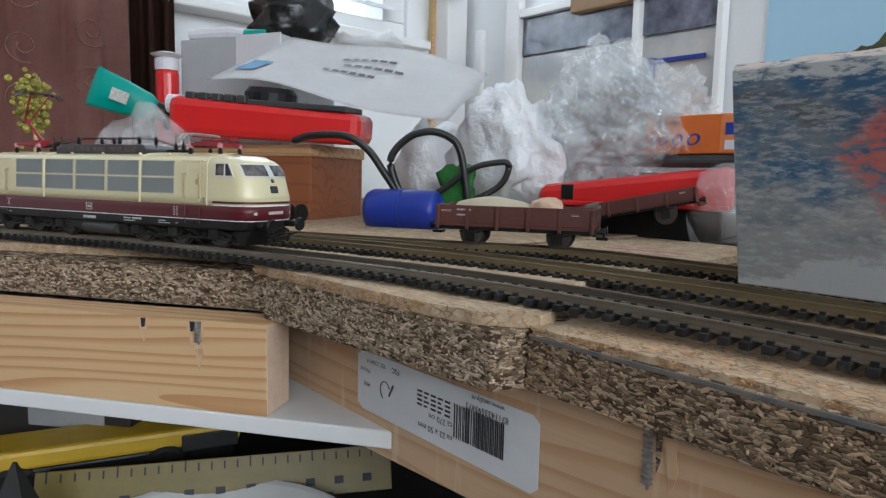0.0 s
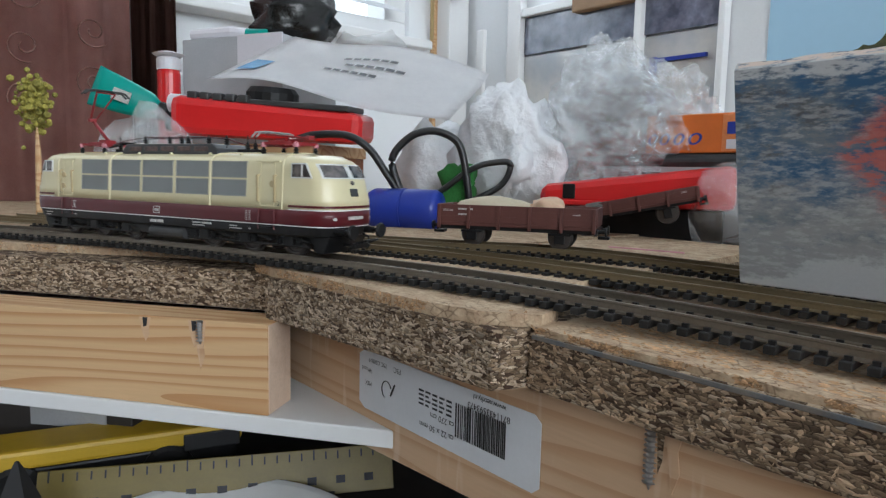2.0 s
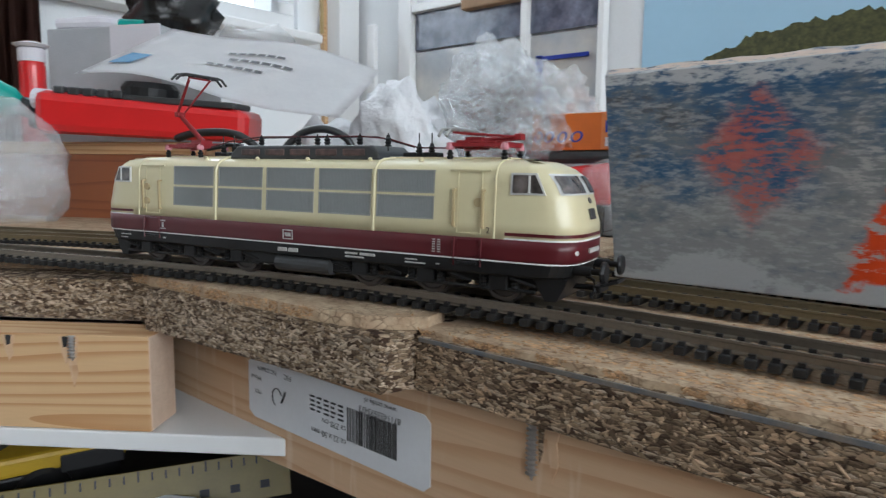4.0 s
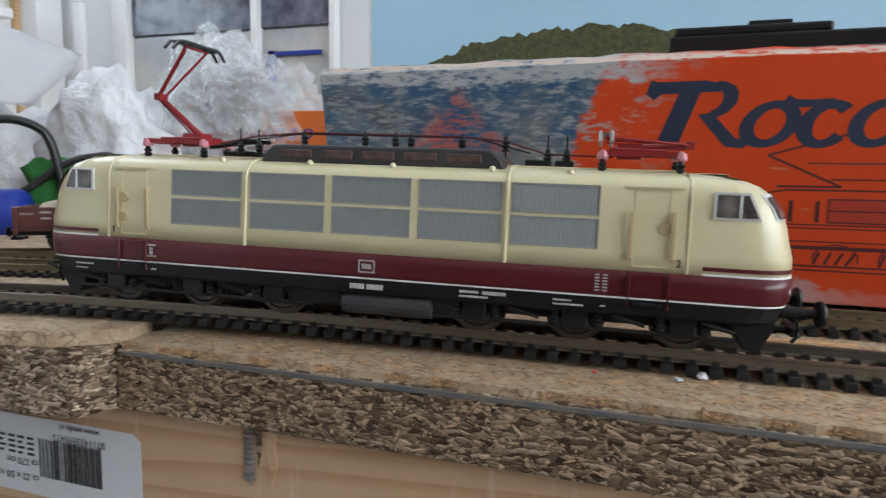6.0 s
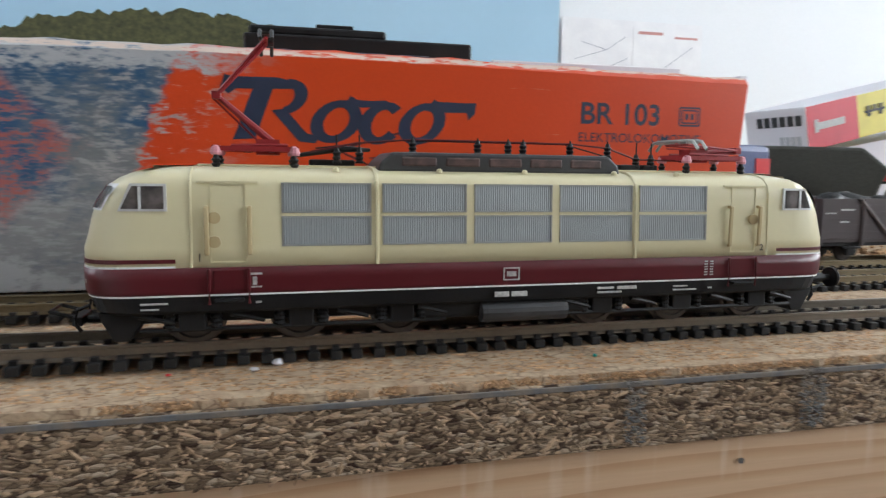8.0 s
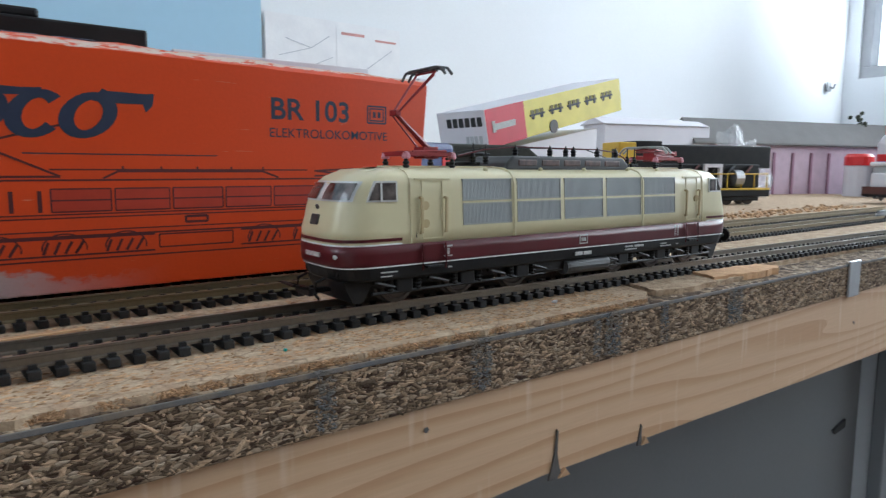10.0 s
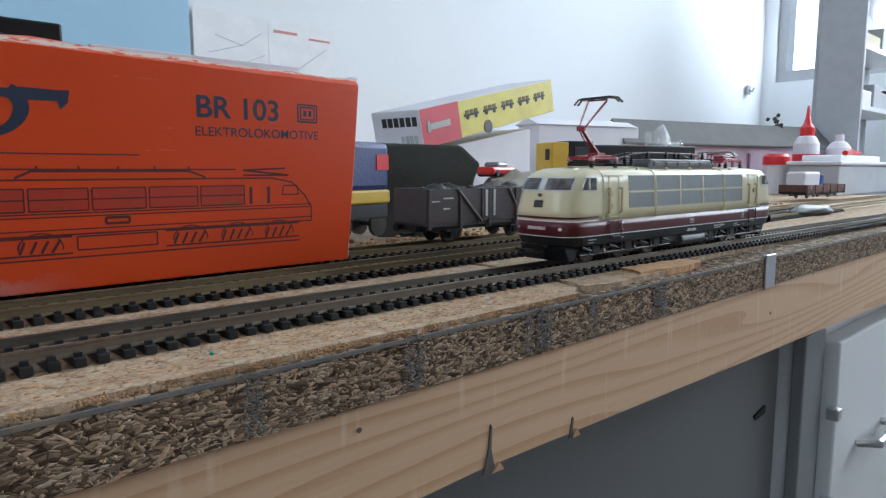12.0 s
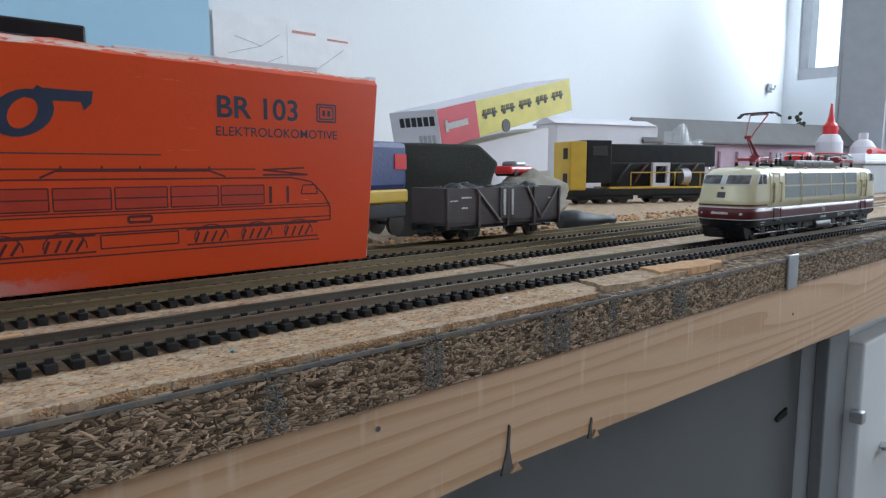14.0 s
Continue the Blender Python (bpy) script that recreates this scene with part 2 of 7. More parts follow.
CAB_DARK = mat("cab_interior", (0.10, 0.09, 0.085), 0.6)
LAMP = mat("lamp_glass", (0.55, 0.55, 0.52), 0.1, grain=0.001, relief=0.0)

# ---- mesh tools, all in mm ----


def part(name, bm, material, parent=None, label="", smooth=False, kind=""):
    """One mesh object from a bmesh in mm, under a thing or a part."""
    bmesh.ops.scale(bm, vec=(MM, MM, MM), verts=bm.verts)
    me = bpy.data.meshes.new(name)
    bm.to_mesh(me)
    bm.free()
    for p in me.polygons:
        p.use_smooth = smooth and len(p.vertices) < 5
    me.materials.append(material)
    ob = new(name, me)
    ob.parent = parent
    return tagged(ob, label, kind=kind)


def thing(name, x=0, y=0, z=0, rz=0, label="", category="", group="", kind="", rx=0, ry=0):
    ob = new(name)
    ob.empty_display_size = 0.01
    ob.matrix_world = pose(x * MM, y * MM, z * MM, rx, ry, rz)
    return tagged(ob, label, category, group, kind)


def box(x0, x1, y0, y1, z0, z1, bevel=0.0, bm=None):
    bm = bm or bmesh.new()
    vs = [bm.verts.new((x, y, z)) for x in (x0, x1) for y in (y0, y1) for z in (z0, z1)]
    faces = [bm.faces.new([vs[i] for i in q]) for q in ((0, 1, 3, 2), (4, 6, 7, 5), (0, 4, 5, 1), (2, 3, 7, 6), (0, 2, 6, 4), (1, 5, 7, 3))]
    if bevel:
        bmesh.ops.bevel(bm, geom=list({e for f in faces for e in f.edges}), offset=bevel, segments=2, affect="EDGES", profile=0.5)
    return bm


def prism(points, z0, z1, bm=None, axis="z", bevel=0.0):
    """An outline pulled from z0 to z1 along an axis."""
    bm = bm or bmesh.new()
    place = {"z": lambda a, b, h: (a, b, h), "y": lambda a, b, h: (a, h, b), "x": lambda a, b, h: (h, a, b)}[axis]
    lo = [bm.verts.new(place(a, b, z0)) for a, b in points]
    hi = [bm.verts.new(place(a, b, z1)) for a, b in points]
    n = len(points)
    fs = [bm.faces.new(lo[::-1]), bm.faces.new(hi)] + [bm.faces.new((lo[i], lo[(i + 1) % n], hi[(i + 1) % n], hi[i])) for i in range(n)]
    bmesh.ops.recalc_face_normals(bm, faces=fs)
    if bevel:
        bmesh.ops.bevel(bm, geom=list({e for f in fs for e in f.edges}), offset=bevel, segments=2, affect="EDGES", profile=0.5)
    return bm


def tube(points, r, seg=8, bm=None, flat=1.0, closed=False):
    """A round bar along points; flat squeezes its height."""
    bm = bm or bmesh.new()
    pts = [Vector(p) for p in points]
    rings = []
    for i, p in enumerate(pts):
        d = (pts[min(i + 1, len(pts) - 1)] - pts[max(i - 1, 0)]).normalized()
        side = d.cross(Vector((0, 0, 1)))
        side = side.normalized() if side.length > 1e-3 else Vector((1, 0, 0))
        up = side.cross(d)
        rad = r[i] if isinstance(r, (list, tuple)) else r
        rings.append([bm.verts.new(p + side * rad * math.cos(a) + up * rad * flat * math.sin(a)) for a in (2 * math.pi * k / seg for k in range(seg))])
    for a, b in zip(rings, rings[1:]):
        for k in range(seg):
            bm.faces.new((a[k], a[(k + 1) % seg], b[(k + 1) % seg], b[k]))
    bm.faces.new(rings[0][::-1]), bm.faces.new(rings[-1])
    return bm


def lathe(profile, seg=20, bm=None, at=(0, 0, 0), axis="z"):
    """A turned body: profile of (radius, height)."""
    bm = bm or bmesh.new()
    rings = []
    for r, h in profile:
        ring = []
        for k in range(seg):
            a = 2 * math.pi * k / seg
            u, v = r * math.cos(a), r * math.sin(a)
            p = {"z": (u, v, h), "y": (u, h, v), "x": (h, u, v)}[axis]
            ring.append(bm.verts.new(Vector(p) + Vector(at)))
        rings.append(ring)
    fs = []
    for a, b in zip(rings, rings[1:]):
        for k in range(seg):
            fs.append(bm.faces.new((a[k], a[(k + 1) % seg], b[(k + 1) % seg], b[k])))
    fs += [bm.faces.new(rings[0][::-1]), bm.faces.new(rings[-1])]
    bmesh.ops.recalc_face_normals(bm, faces=fs)
    return bm


def smooth_line(points, n=12):
    """A smooth line through the given points."""
    p = [Vector(q) for q in points]
    out = []
    for i in range(len(p) - 1):
        a, b, c, d = p[max(i - 1, 0)], p[i], p[i + 1], p[min(i + 2, len(p) - 1)]
        for k in range(n):
            t = k / n
            out.append(0.5 * (2 * b + (c - a) * t + (2 * a - 5 * b + 4 * c - d) * t * t + (3 * b - a - 3 * c + d) * t ** 3))
    return out + [p[-1]]


def writing(text, size, material, parent, x, y, z, rx=90, ry=0, rz=0, depth=0.05, name="lettering", stretch=1.0, heavy=0.0):
    """Letters of the built-in font as a mesh, size in mm."""
    cu = bpy.data.curves.new(name, "FONT")
    cu.body, cu.size, cu.extrude, cu.offset = text, size, depth, heavy * size
    tmp = bpy.data.objects.new(name, cu)
    me = bpy.data.meshes.new_from_object(tmp)
    bpy.data.objects.remove(tmp)
    me.transform(Matrix.Diagonal((MM * stretch, MM, MM, 1)))
    me.materials.clear()
    me.materials.append(material)
    ob = new(name, me)
    ob.parent = parent
    ob.matrix_basis = pose(x * MM, y * MM, z * MM, rx, ry, rz)
    return ob


# ---- the room ----
def room():
    def wall(name, bm, material=WALL):
        return part(name, bm, material, label="unseen room wall, coloured dark to cut bounced light" if material is DARK_UNSEEN_WALL else "plain white painted room wall" if "wall" in name else "", kind="structure")
    wall("wall_north", box(-1150, 2400, 760, 860, -800, 1600))
    # the left wall has a window opening
    bm = box(-1150, -1050, -2600, -420, -800, 1600)
    box(-1150, -1050, 640, 760, -800, 1600, bm=bm)
    box(-1150, -1050, -420, 640, -800, 300, bm=bm)
    box(-1150, -1050, -420, 640, 1150, 1600, bm=bm)
    wall("wall_west", bm)
    bm = box(2300, 2400, -2600, -2000, -800, 1600)
    box(2300, 2400, 720, 760, -800, 1600, bm=bm)
    box(2300, 2400, -2000, 720, -800, 330, bm=bm)
    box(2300, 2400, -2000, 720, 1200, 1600, bm=bm)
    wall("wall_east", bm)
    wall("wall_south", box(-1150, 2400, -2700, -2600, -800, 1600), DARK_UNSEEN_WALL)
    part("floor", box(-1150, 2400, -2700, 860, -900, -800), FLOOR, label="unseen room floor, coloured dark to cut bounced light", kind="structure")
    part("ceiling", box(-1150, 2400, -2700, 860, 1600, 1700), WALL, label="white ceiling", kind="structure")


room()

# ---- the layout: boards, beams, cork ----
def flakes(name, parent, a, b, z0, z1, count, rng, out, size=(1.3, 4.0), material=None):
    """Loose chips that stand proud of a sawn edge from a to b in plan, as one mesh."""
    a, b = Vector((*a, 0)), Vector((*b, 0))
    d = (b - a)
    nrm = Vector((d.y, -d.x, 0)).normalized() * out
    run, verts, faces = d.normalized(), [], []
    for _ in range(int(count * 0.75)):
        c = a + d * rng.random() + Vector((0, 0, z0 + (z1 - z0) * rng.random()))
        w, h = size[0] * 0.7 + (size[1] * 1.5 - size[0] * 0.7) * rng.random() ** 2.6, rng.uniform(0.35, 1.15) * min(size[0], 1.2)
        tilt, k = rng.gauss(0, 0.34) if rng.random() < 0.8 else rng.uniform(-1.4, 1.4), len(verts)
        u = run * math.cos(tilt) + Vector((0, 0, math.sin(tilt)))
        v = Vector((0, 0, math.cos(tilt))) - run * math.sin(tilt)
        lean, base = nrm * rng.uniform(-0.35, 0.35), rng.uniform(-0.12, 0.22)
        for p, q in ((-0.5, -0.25), (-0.2, -0.5), (0.4, -0.4), (0.5, 0.2), (0.1, 0.5), (-0.45, 0.35)):
            verts.append(c + nrm * (base + rng.uniform(-0.15, 0.1)) + u * w * p * rng.uniform(0.55, 1.2) + v * h * q * rng.uniform(0.7, 1.3) + lean * p)
        mid = len(verts)
        verts.append(c + nrm * (base + rng.uniform(0.05, 0.3)))
        faces += [(k + i, k + (i + 1) % 6, mid) for i in range(6)]
    me = bpy.data.meshes.new(name)
    me.from_pydata([v * MM for v in verts], [], faces)
    me.materials.append(material or FLAKE)
    ob = new(name, me)
    ob.parent = parent
    return tagged(ob, kind="stuff")


def ragged(points, step, wobble, rng):
    """An outline whose sides are broken into small uneven steps."""
    out = []
    for (x0, y0), (x1, y1) in zip(points, points[1:] + points[:1]):
        n = max(1, int(math.hypot(x1 - x0, y1 - y0) / step))
        for i in range(n):
            out.append((x0 + (x1 - x0) * i / n + rng.gauss(0, wobble), y0 + (y1 - y0) * i / n + rng.gauss(0, wobble)))
    return out


def boards():
    rng = random.Random(4)
    base = thing("layout_board", label="long chipboard baseboard with a rough sawn edge", category="board")
    part("panel", prism([(-151.5, 0), (1500, 0), (1500, 740), (-151.5, 740)], -20, -2, bevel=0.3), CHIP, base)
    part("paint_line", box(-150, 1500, -0.55, 3.5, -3.7, -2.3, 0.2), GREY_PAINT, base, "grey painted upper edge")
    flakes("chip_layer", base, (-151.5, 0), (420, 0), -19.6, -3.2, 5600, rng, 1, (1.1, 3.6))
    flakes("chip_layer", base, (420, 0), (1300, 0), -19.6, -3.2, 2600, rng, 1, (2, 5))
    flakes("chip_layer", base, (-151.5, 60), (-151.5, 0), -19.6, -3.2, 700, rng, 1)
    for x, w in ((96, 6), (150, 8), (205, 4), (214, 9), (246, 5), (300, 12)):
        flakes("paint_smear", base, (x - w / 2, -0.6), (x + w / 2, -0.6), -18.5, -2.2, int(w * 34), rng, 1, (0.8, 2.0), GREY_PAINT)
    # the raised curved end boards
    mid = thing("layout_board", label="short chipboard piece overlapping the next board", category="board")
    part("panel", prism([(-292, -21), (-156, -11.5), (-152.5, -1), (-152.5, 300), (-292, 300)], -20, -1, bevel=0.4), CHIP, mid)
    flakes("chip_layer", mid, (-292, -21), (-156, -11.5), -19.5, -1.6, 1500, rng, 1, (1.3, 4.0), FLAKE_GREY)
    flakes("chip_layer", mid, (-156, -11.5), (-152.5, 0), -19.5, -1.6, 240, rng, 1, (0.8, 2.4), FLAKE_GREY)
    left = thing("layout_board", label="chipboard end piece on a pine batten", category="board")
    part("panel", prism([(-620, -236), (-306, -14), (-297, 0), (-297, 700), (-1040, 700), (-1040, -236)], -20, -1, bevel=0.4), CHIP, left)
    flakes("chip_layer", left, (-620, -236), (-306, -14), -19.5, -1.6, 3400, rng, 1, (1.3, 4.0), FLAKE_GREY)
    flakes("chip_layer", left, (-306, -14), (-297, 4), -19.5, -1.6, 300, rng, 1)
    back = thing("layout_board", label="grey chipboard panel behind the curve", category="board")
    part("panel", box(-290, -158, 302, 740, -20, -2, 0.4), CHIP, back)

    def litter(parent, x0, x1, y0, y1, z, count):
        """Loose bits and pits on a sheet's top."""
        verts, faces = [], []
        for _ in range(count):
            f = rng.random() ** 1.3
            c = Vector((rng.uniform(x0, x1), y0 + (y1 - y0) * f, z))
            w, a, k = rng.uniform(0.5, 1.7), rng.uniform(0, 6.28), len(verts)
            for q in range(5):
                b = a + q * 1.2566
                verts.append(c + Vector((w * math.cos(b) * rng.uniform(0.6, 1.2), w * 0.5 * math.sin(b) * rng.uniform(0.6, 1.2), 0.02)))
            verts.append(c + Vector((0, 0, rng.uniform(0.1, 0.4))))
            faces += [(k + q, k + (q + 1) % 5, k + 5) for q in range(5)]
        me = bpy.data.meshes.new("cork_litter")
        me.from_pydata([v * MM for v in verts], [], faces)
        me.materials.append(CORK_EDGE)
        ob = new("cork_litter", me)
        ob.parent = parent
        tagged(ob, kind="stuff")

    def cork(points, z0, z1, label, name="cork_sheet"):
        ob = thing(name, label=label, category="cork sheet")
        part("sheet", prism(ragged(points, 4, 0.45, rng), z0, z1), CORK, ob)
        return ob
    a = cork([(-150.5, 0.8), (-60, 1.6), (40, 1.2), (120, 1.5), (236, 1.0), (248, 10), (262, 60), (262, 730), (-152, 730)], -2, 0, "pale brown cork underlay with a crumbled edge")
    for p, q, n in (((-150.5, 0.8), (-60, 1.6), 900), ((-60, 1.6), (40, 1.2), 1000), ((40, 1.2), (236, 1.0), 1700)):
        flakes("crumb_edge", a, p, q, -1.9, -0.1, n, rng, 1, (0.8, 2.0), CORK_EDGE)
    litter(a, -138, 236, 6, 32, 0.0, 2600)
    litter(a, -100, 240, 52, 84, 0.0, 900)
    b = cork([(252, 8), (262, 4), (330, 6), (338, 20), (1500, 20), (1500, 730), (266, 730), (266, 60)], -2, 0.4, "worn cork underlay torn at the front")
    c = cork([(-306, -19), (-246, -16.6), (-188, -12.6), (-168, -9), (-150, 4), (-152, 14), (-162, 25), (-184, 60), (-200, 290), (-300, 290)], -0.9, 3.4, "thick cork piece lifted over the joint")
    flakes("crumb_edge", c, (-306, -19), (-246, -16.6), -0.6, 3.2, 420, rng, 1, (0.8, 2.2), CORK_EDGE)
    flakes("crumb_edge", c, (-246, -16.6), (-188, -12.6), -0.6, 3.2, 480, rng, 1, (0.8, 2.2), CORK_EDGE)
    flakes("crumb_edge", c, (-188, -12.6), (-151, 4), -0.6, 3.2, 220, rng, 1, (0.8, 2.2), CORK_EDGE)
    d = cork([(-620, -232), (-374, -31), (-331, -9), (-309, 10), (-309, 690), (-1030, 690), (-1030, -232)], -0.9, 3.4, "reddish cork strip under the curved track")
    flakes("crumb_edge", d, (-620, -232), (-374, -31), -0.6, 3.2, 1200, rng, 1, (0.8, 2.2), CORK_EDGE)
    flakes("crumb_edge", d, (-374, -31), (-331, -9), -0.6, 3.2, 300, rng, 1, (0.8, 2.2), CORK_EDGE)


boards()


def beam(name, stations, depth, material, label, far=None):
    """A planed batten through stations of x, front y, top z and bottom z."""
    ob = thing(name, label=label, category="batten")
    bm = bmesh.new()
    rings = []
    for x, y, zt, zb in stations:
        rings.append([bm.verts.new(p) for p in ((x, y, zb), (x, y + depth, zb), (x, y + depth, zt), (x, y, zt))])
    for p, q in zip(rings, rings[1:]):
        for k in range(4):
            bm.faces.new((p[k], p[(k + 1) % 4], q[(k + 1) % 4], q[k]))
    bm.faces.new(rings[0]), bm.faces.new(rings[-1][::-1])
    bmesh.ops.recalc_face_normals(bm, faces=bm.faces)
    part("timber", bm, material, ob)
    return ob


front = beam("pine_batten", [(-330, 9, -20.2, -79), (-150, 7, -20.2, -70), (180, 1.5, -20.2, -56.5), (440, 1.2, -20.2, -62.5), (1500, 1, -20.2, -84)], 22, PINE_PALE, "planed pine batten under the board edge")
SKY_PANE = bpy.data.materials.new("bright_sky")
SKY_PANE.use_nodes = True
SKY_PANE.node_tree.nodes["Principled BSDF"].inputs["Emission Color"].default_value = (0.93, 0.97, 1.0, 1)
SKY_PANE.node_tree.nodes["Principled BSDF"].inputs["Emission Strength"].default_value = 7.0
part("backdrop", box(-1700, -1690, -900, 1100, 0, 1600), SKY_PANE, label="bright overcast sky outside the window", kind="structure")
part("backdrop", box(2900, 2910, -2600, 1200, 0, 1600), SKY_PANE, label="bright overcast sky outside the window", kind="structure")


def left_batten():
    ob = thing("pine_batten", -279.5, -26, 0, 36.6, "planed pine batten with bold growth rings and a screw hole", "batten")
    part("timber", box(-420, 0, 0, 22, -61.5, -20.2, 0.4), PINE, ob)
    part("end_grain", box(0.02, 0.5, 0.5, 21.5, -61, -20.7, 0.1), END_GRAIN, ob, "pale sawn end grain")


left_batten()

# ---- tracks ----
FRONT_TRACK = [(-760, -262, 4), (-640, -185, 4), (-560, -137, 4), (-480, -90, 4), (-405, -50, 4), (-355, -31, 4), (-300, -12, 4), (-240, 6, 4), (-200, 14.6, 4), (-176, 18.8, 3.9), (-146, 23.6, 3.4), (-114, 28.2, 2.7), (-80, 31.6, 1.9),
               (-43, 34.2, 1.1), (-6, 35.8, 0.6), (32, 36.9, 0.2), (69, 37.7, 0), (142, 38, 0), (300, 35, 0), (500, 30, 0), (900, 20, 0), (1500, 5, 0)]
SECOND_TRACK = [(-700, -130, 3), (-560, -60, 3), (-440, 5, 3), (-340, 45, 3), (-240, 74, 2.5), (-140, 89, 1.5), (-40, 94, 0.5), (50, 95, 0), (240, 97.5, 0), (500, 101, 0), (900, 107, 0), (1500, 116, 0)]
THIRD_TRACK = [(-640, -60, 3), (-480, 8, 3), (-380, 54, 3), (-300, 96, 3), (-238, 130, 3), (-150, 149, 1), (-40, 152, 0), (120, 148, 0), (240, 143, 0), (330, 141, 0), (500, 143, 0), (900, 152, 0), (1500, 166, 0)]


def by_length(line):
    at = [0.0]
    for a, b in zip(line, line[1:]):
        at.append(at[-1] + (b - a).length)
    return at


def on_line(line, at, s):
    s = min(max(s, at[0]), at[-1])
    i = min(max(int(np.searchsorted(at, s)) - 1, 0), len(line) - 2)
    f = (s - at[i]) / max(at[i + 1] - at[i], 1e-6)
    return line[i].lerp(line[i + 1], f), (line[i + 1] - line[i]).normalized()


def sleeper_mesh():
    bm = box(-1.5, 1.5, -12.3, 12.3, 0.2, 2.5, 0.25)
    for y in (-8.25, 8.25):
        for s in (-1, 1):
            box(-0.9, 0.9, y + s * 1.6 - 0.6, y + s * 1.6 + 0.6, 2.4, 3.6, bm=bm)
    bmesh.ops.scale(bm, vec=(MM, MM, MM), verts=bm.verts)
    me = bpy.data.meshes.new("sleeper")
    bm.to_mesh(me)
    bm.free()
    me.materials.append(SLEEPER)
    return me


SLEEPER_MESH = sleeper_mesh()


def track(points, metal, label, first, last, pitch=5.8):
    ob = thing("model_track", label=label, category="model track", group="tracks side by side")
    line = smooth_line(points)
    at = by_length(line)
    for side in (-8.25, 8.25):
        bm = bmesh.new()
        rings = []
        for i, p in enumerate(line):
            d = (line[min(i + 1, len(line) - 1)] - line[max(i - 1, 0)]).normalized()
            n = Vector((-d.y, d.x, 0)).normalized()
            c = p + n * side
            prof = ((-1.1, 2.5), (1.1, 2.5), (1.0, 3.0), (0.35, 3.4), (0.35, 5.0), (0.6, 5.3), (0.55, 5.9), (-0.55, 5.9), (-0.6, 5.3), (-0.35, 5.0), (-0.35, 3.4), (-1.0, 3.0))
            rings.append([bm.verts.new(c + n * u + Vector((0, 0, h))) for u, h in prof])
        for a, b in zip(rings, rings[1:]):
            for k in range(12):
                bm.faces.new((a[k], b[k], b[(k + 1) % 12], a[(k + 1) % 12]))
        bmesh.ops.recalc_face_normals(bm, faces=bm.faces)
        part("rail", bm, metal, ob)
    s, count = 0.0, 0
    rng = random.Random(len(points))
    while s < at[-1]:
        p, d = on_line(line, at, s)
        if first < p.x < last and count < 298:
            o = new("sleeper", SLEEPER_MESH)
            o.parent = ob
            o.matrix_basis = pose(p.x * MM, p.y * MM, p.z * MM, 0, 0, math.degrees(math.atan2(d.y, d.x)) + rng.gauss(0, 0.8))
            count += 1
        s += pitch
    return ob


# ---- the electric locomotive ----
def plan_half(x_end, w, n=9):
    """Half of the body's outline in plan, from one end to the other on one side."""
    pts, r, x_end = [], 14.0, x_end - 3.3
    for k in range(n):
        a = math.pi / 2 * k / (n - 1)
        pts.append((-x_end + r * (1 - math.sin(a) ** 0.66), w * max(math.cos(a), 0) ** 0.62 if k < n - 1 else 0.0))
    pts = pts[::-1]
    body = pts + [(x, w) for x in (-90, -60, -30, 0, 30, 60, 90)] + [(-x, y) for x, y in reversed(pts)]
    return sorted(body, key=lambda p: p[0])


def loft(levels, bm=None, cap=True):
    """A shell through levels of (z, end x, half width)."""
    bm = bm or bmesh.new()
    rings = []
    for z, xe, w in levels:
        half = plan_half(xe, w)
        loop = [(x, -y) for x, y in half] + [(x, y) for x, y in reversed(half[1:-1])]
        rings.append([bm.verts.new((x, y, z)) for x, y in loop])
    n = len(rings[0])
    for a, b in zip(rings, rings[1:]):
        for k in range(n):
            bm.faces.new((a[k], a[(k + 1) % n], b[(k + 1) % n], b[k]))
    if cap:
        bm.faces.new(rings[0][::-1]), bm.faces.new(rings[-1])
    return bm


def side_y(z):
    """Half width of the locomotive's side at a height."""
    return 17.7 - max(z - 24, 0) * 0.055


def side_panel(x0, x1, z0, z1, out, thick, side, bevel=0.15):
    """A thin panel that lies on the leaning side wall."""
    bm = box(x0, x1, 0, 1, z0, z1, bevel)
    for v in bm.verts:
        y = side_y(v.co.z) + out - thick * (1 - v.co.y)
        v.co.y = side * y
    bmesh.ops.recalc_face_normals(bm, faces=bm.faces)
    return bm


def frame_panel(x0, x1, z0, z1, w, out, side, thick=0.6):
    bm = bmesh.new()
    for a in ((x0, x1, z0, z0 + w), (x0, x1, z1 - w, z1), (x0, x0 + w, z0 + w, z1 - w), (x1 - w, x1, z0 + w, z1 - w)):
        b = side_panel(*a, out, thick, side, 0)
        me = bpy.data.meshes.new("tmp")
        b.to_mesh(me)
        b.free()
        bm.from_mesh(me)
        bpy.data.meshes.remove(me)
    return bm


INK = mat("black_ink", (0.02, 0.02, 0.022), 0.6, grain=0.002, relief=0.0)
TAN = mat("tan_lacquer", (0.50, 0.40, 0.22), 0.35, second=(0.40, 0.31, 0.16), size=0.004, grain=0.001, bump=0.05, relief=0.0)
DULL_TRIM = mat("dull_grey_trim", (0.34, 0.34, 0.32), 0.35, 0.3, grain=0.001, relief=0.0)
GRILLES = ((-59.2, -38.0), (-34.4, -13.0), (-10.1, 11.1), (14.1, 35.2), (38.3, 59.2))


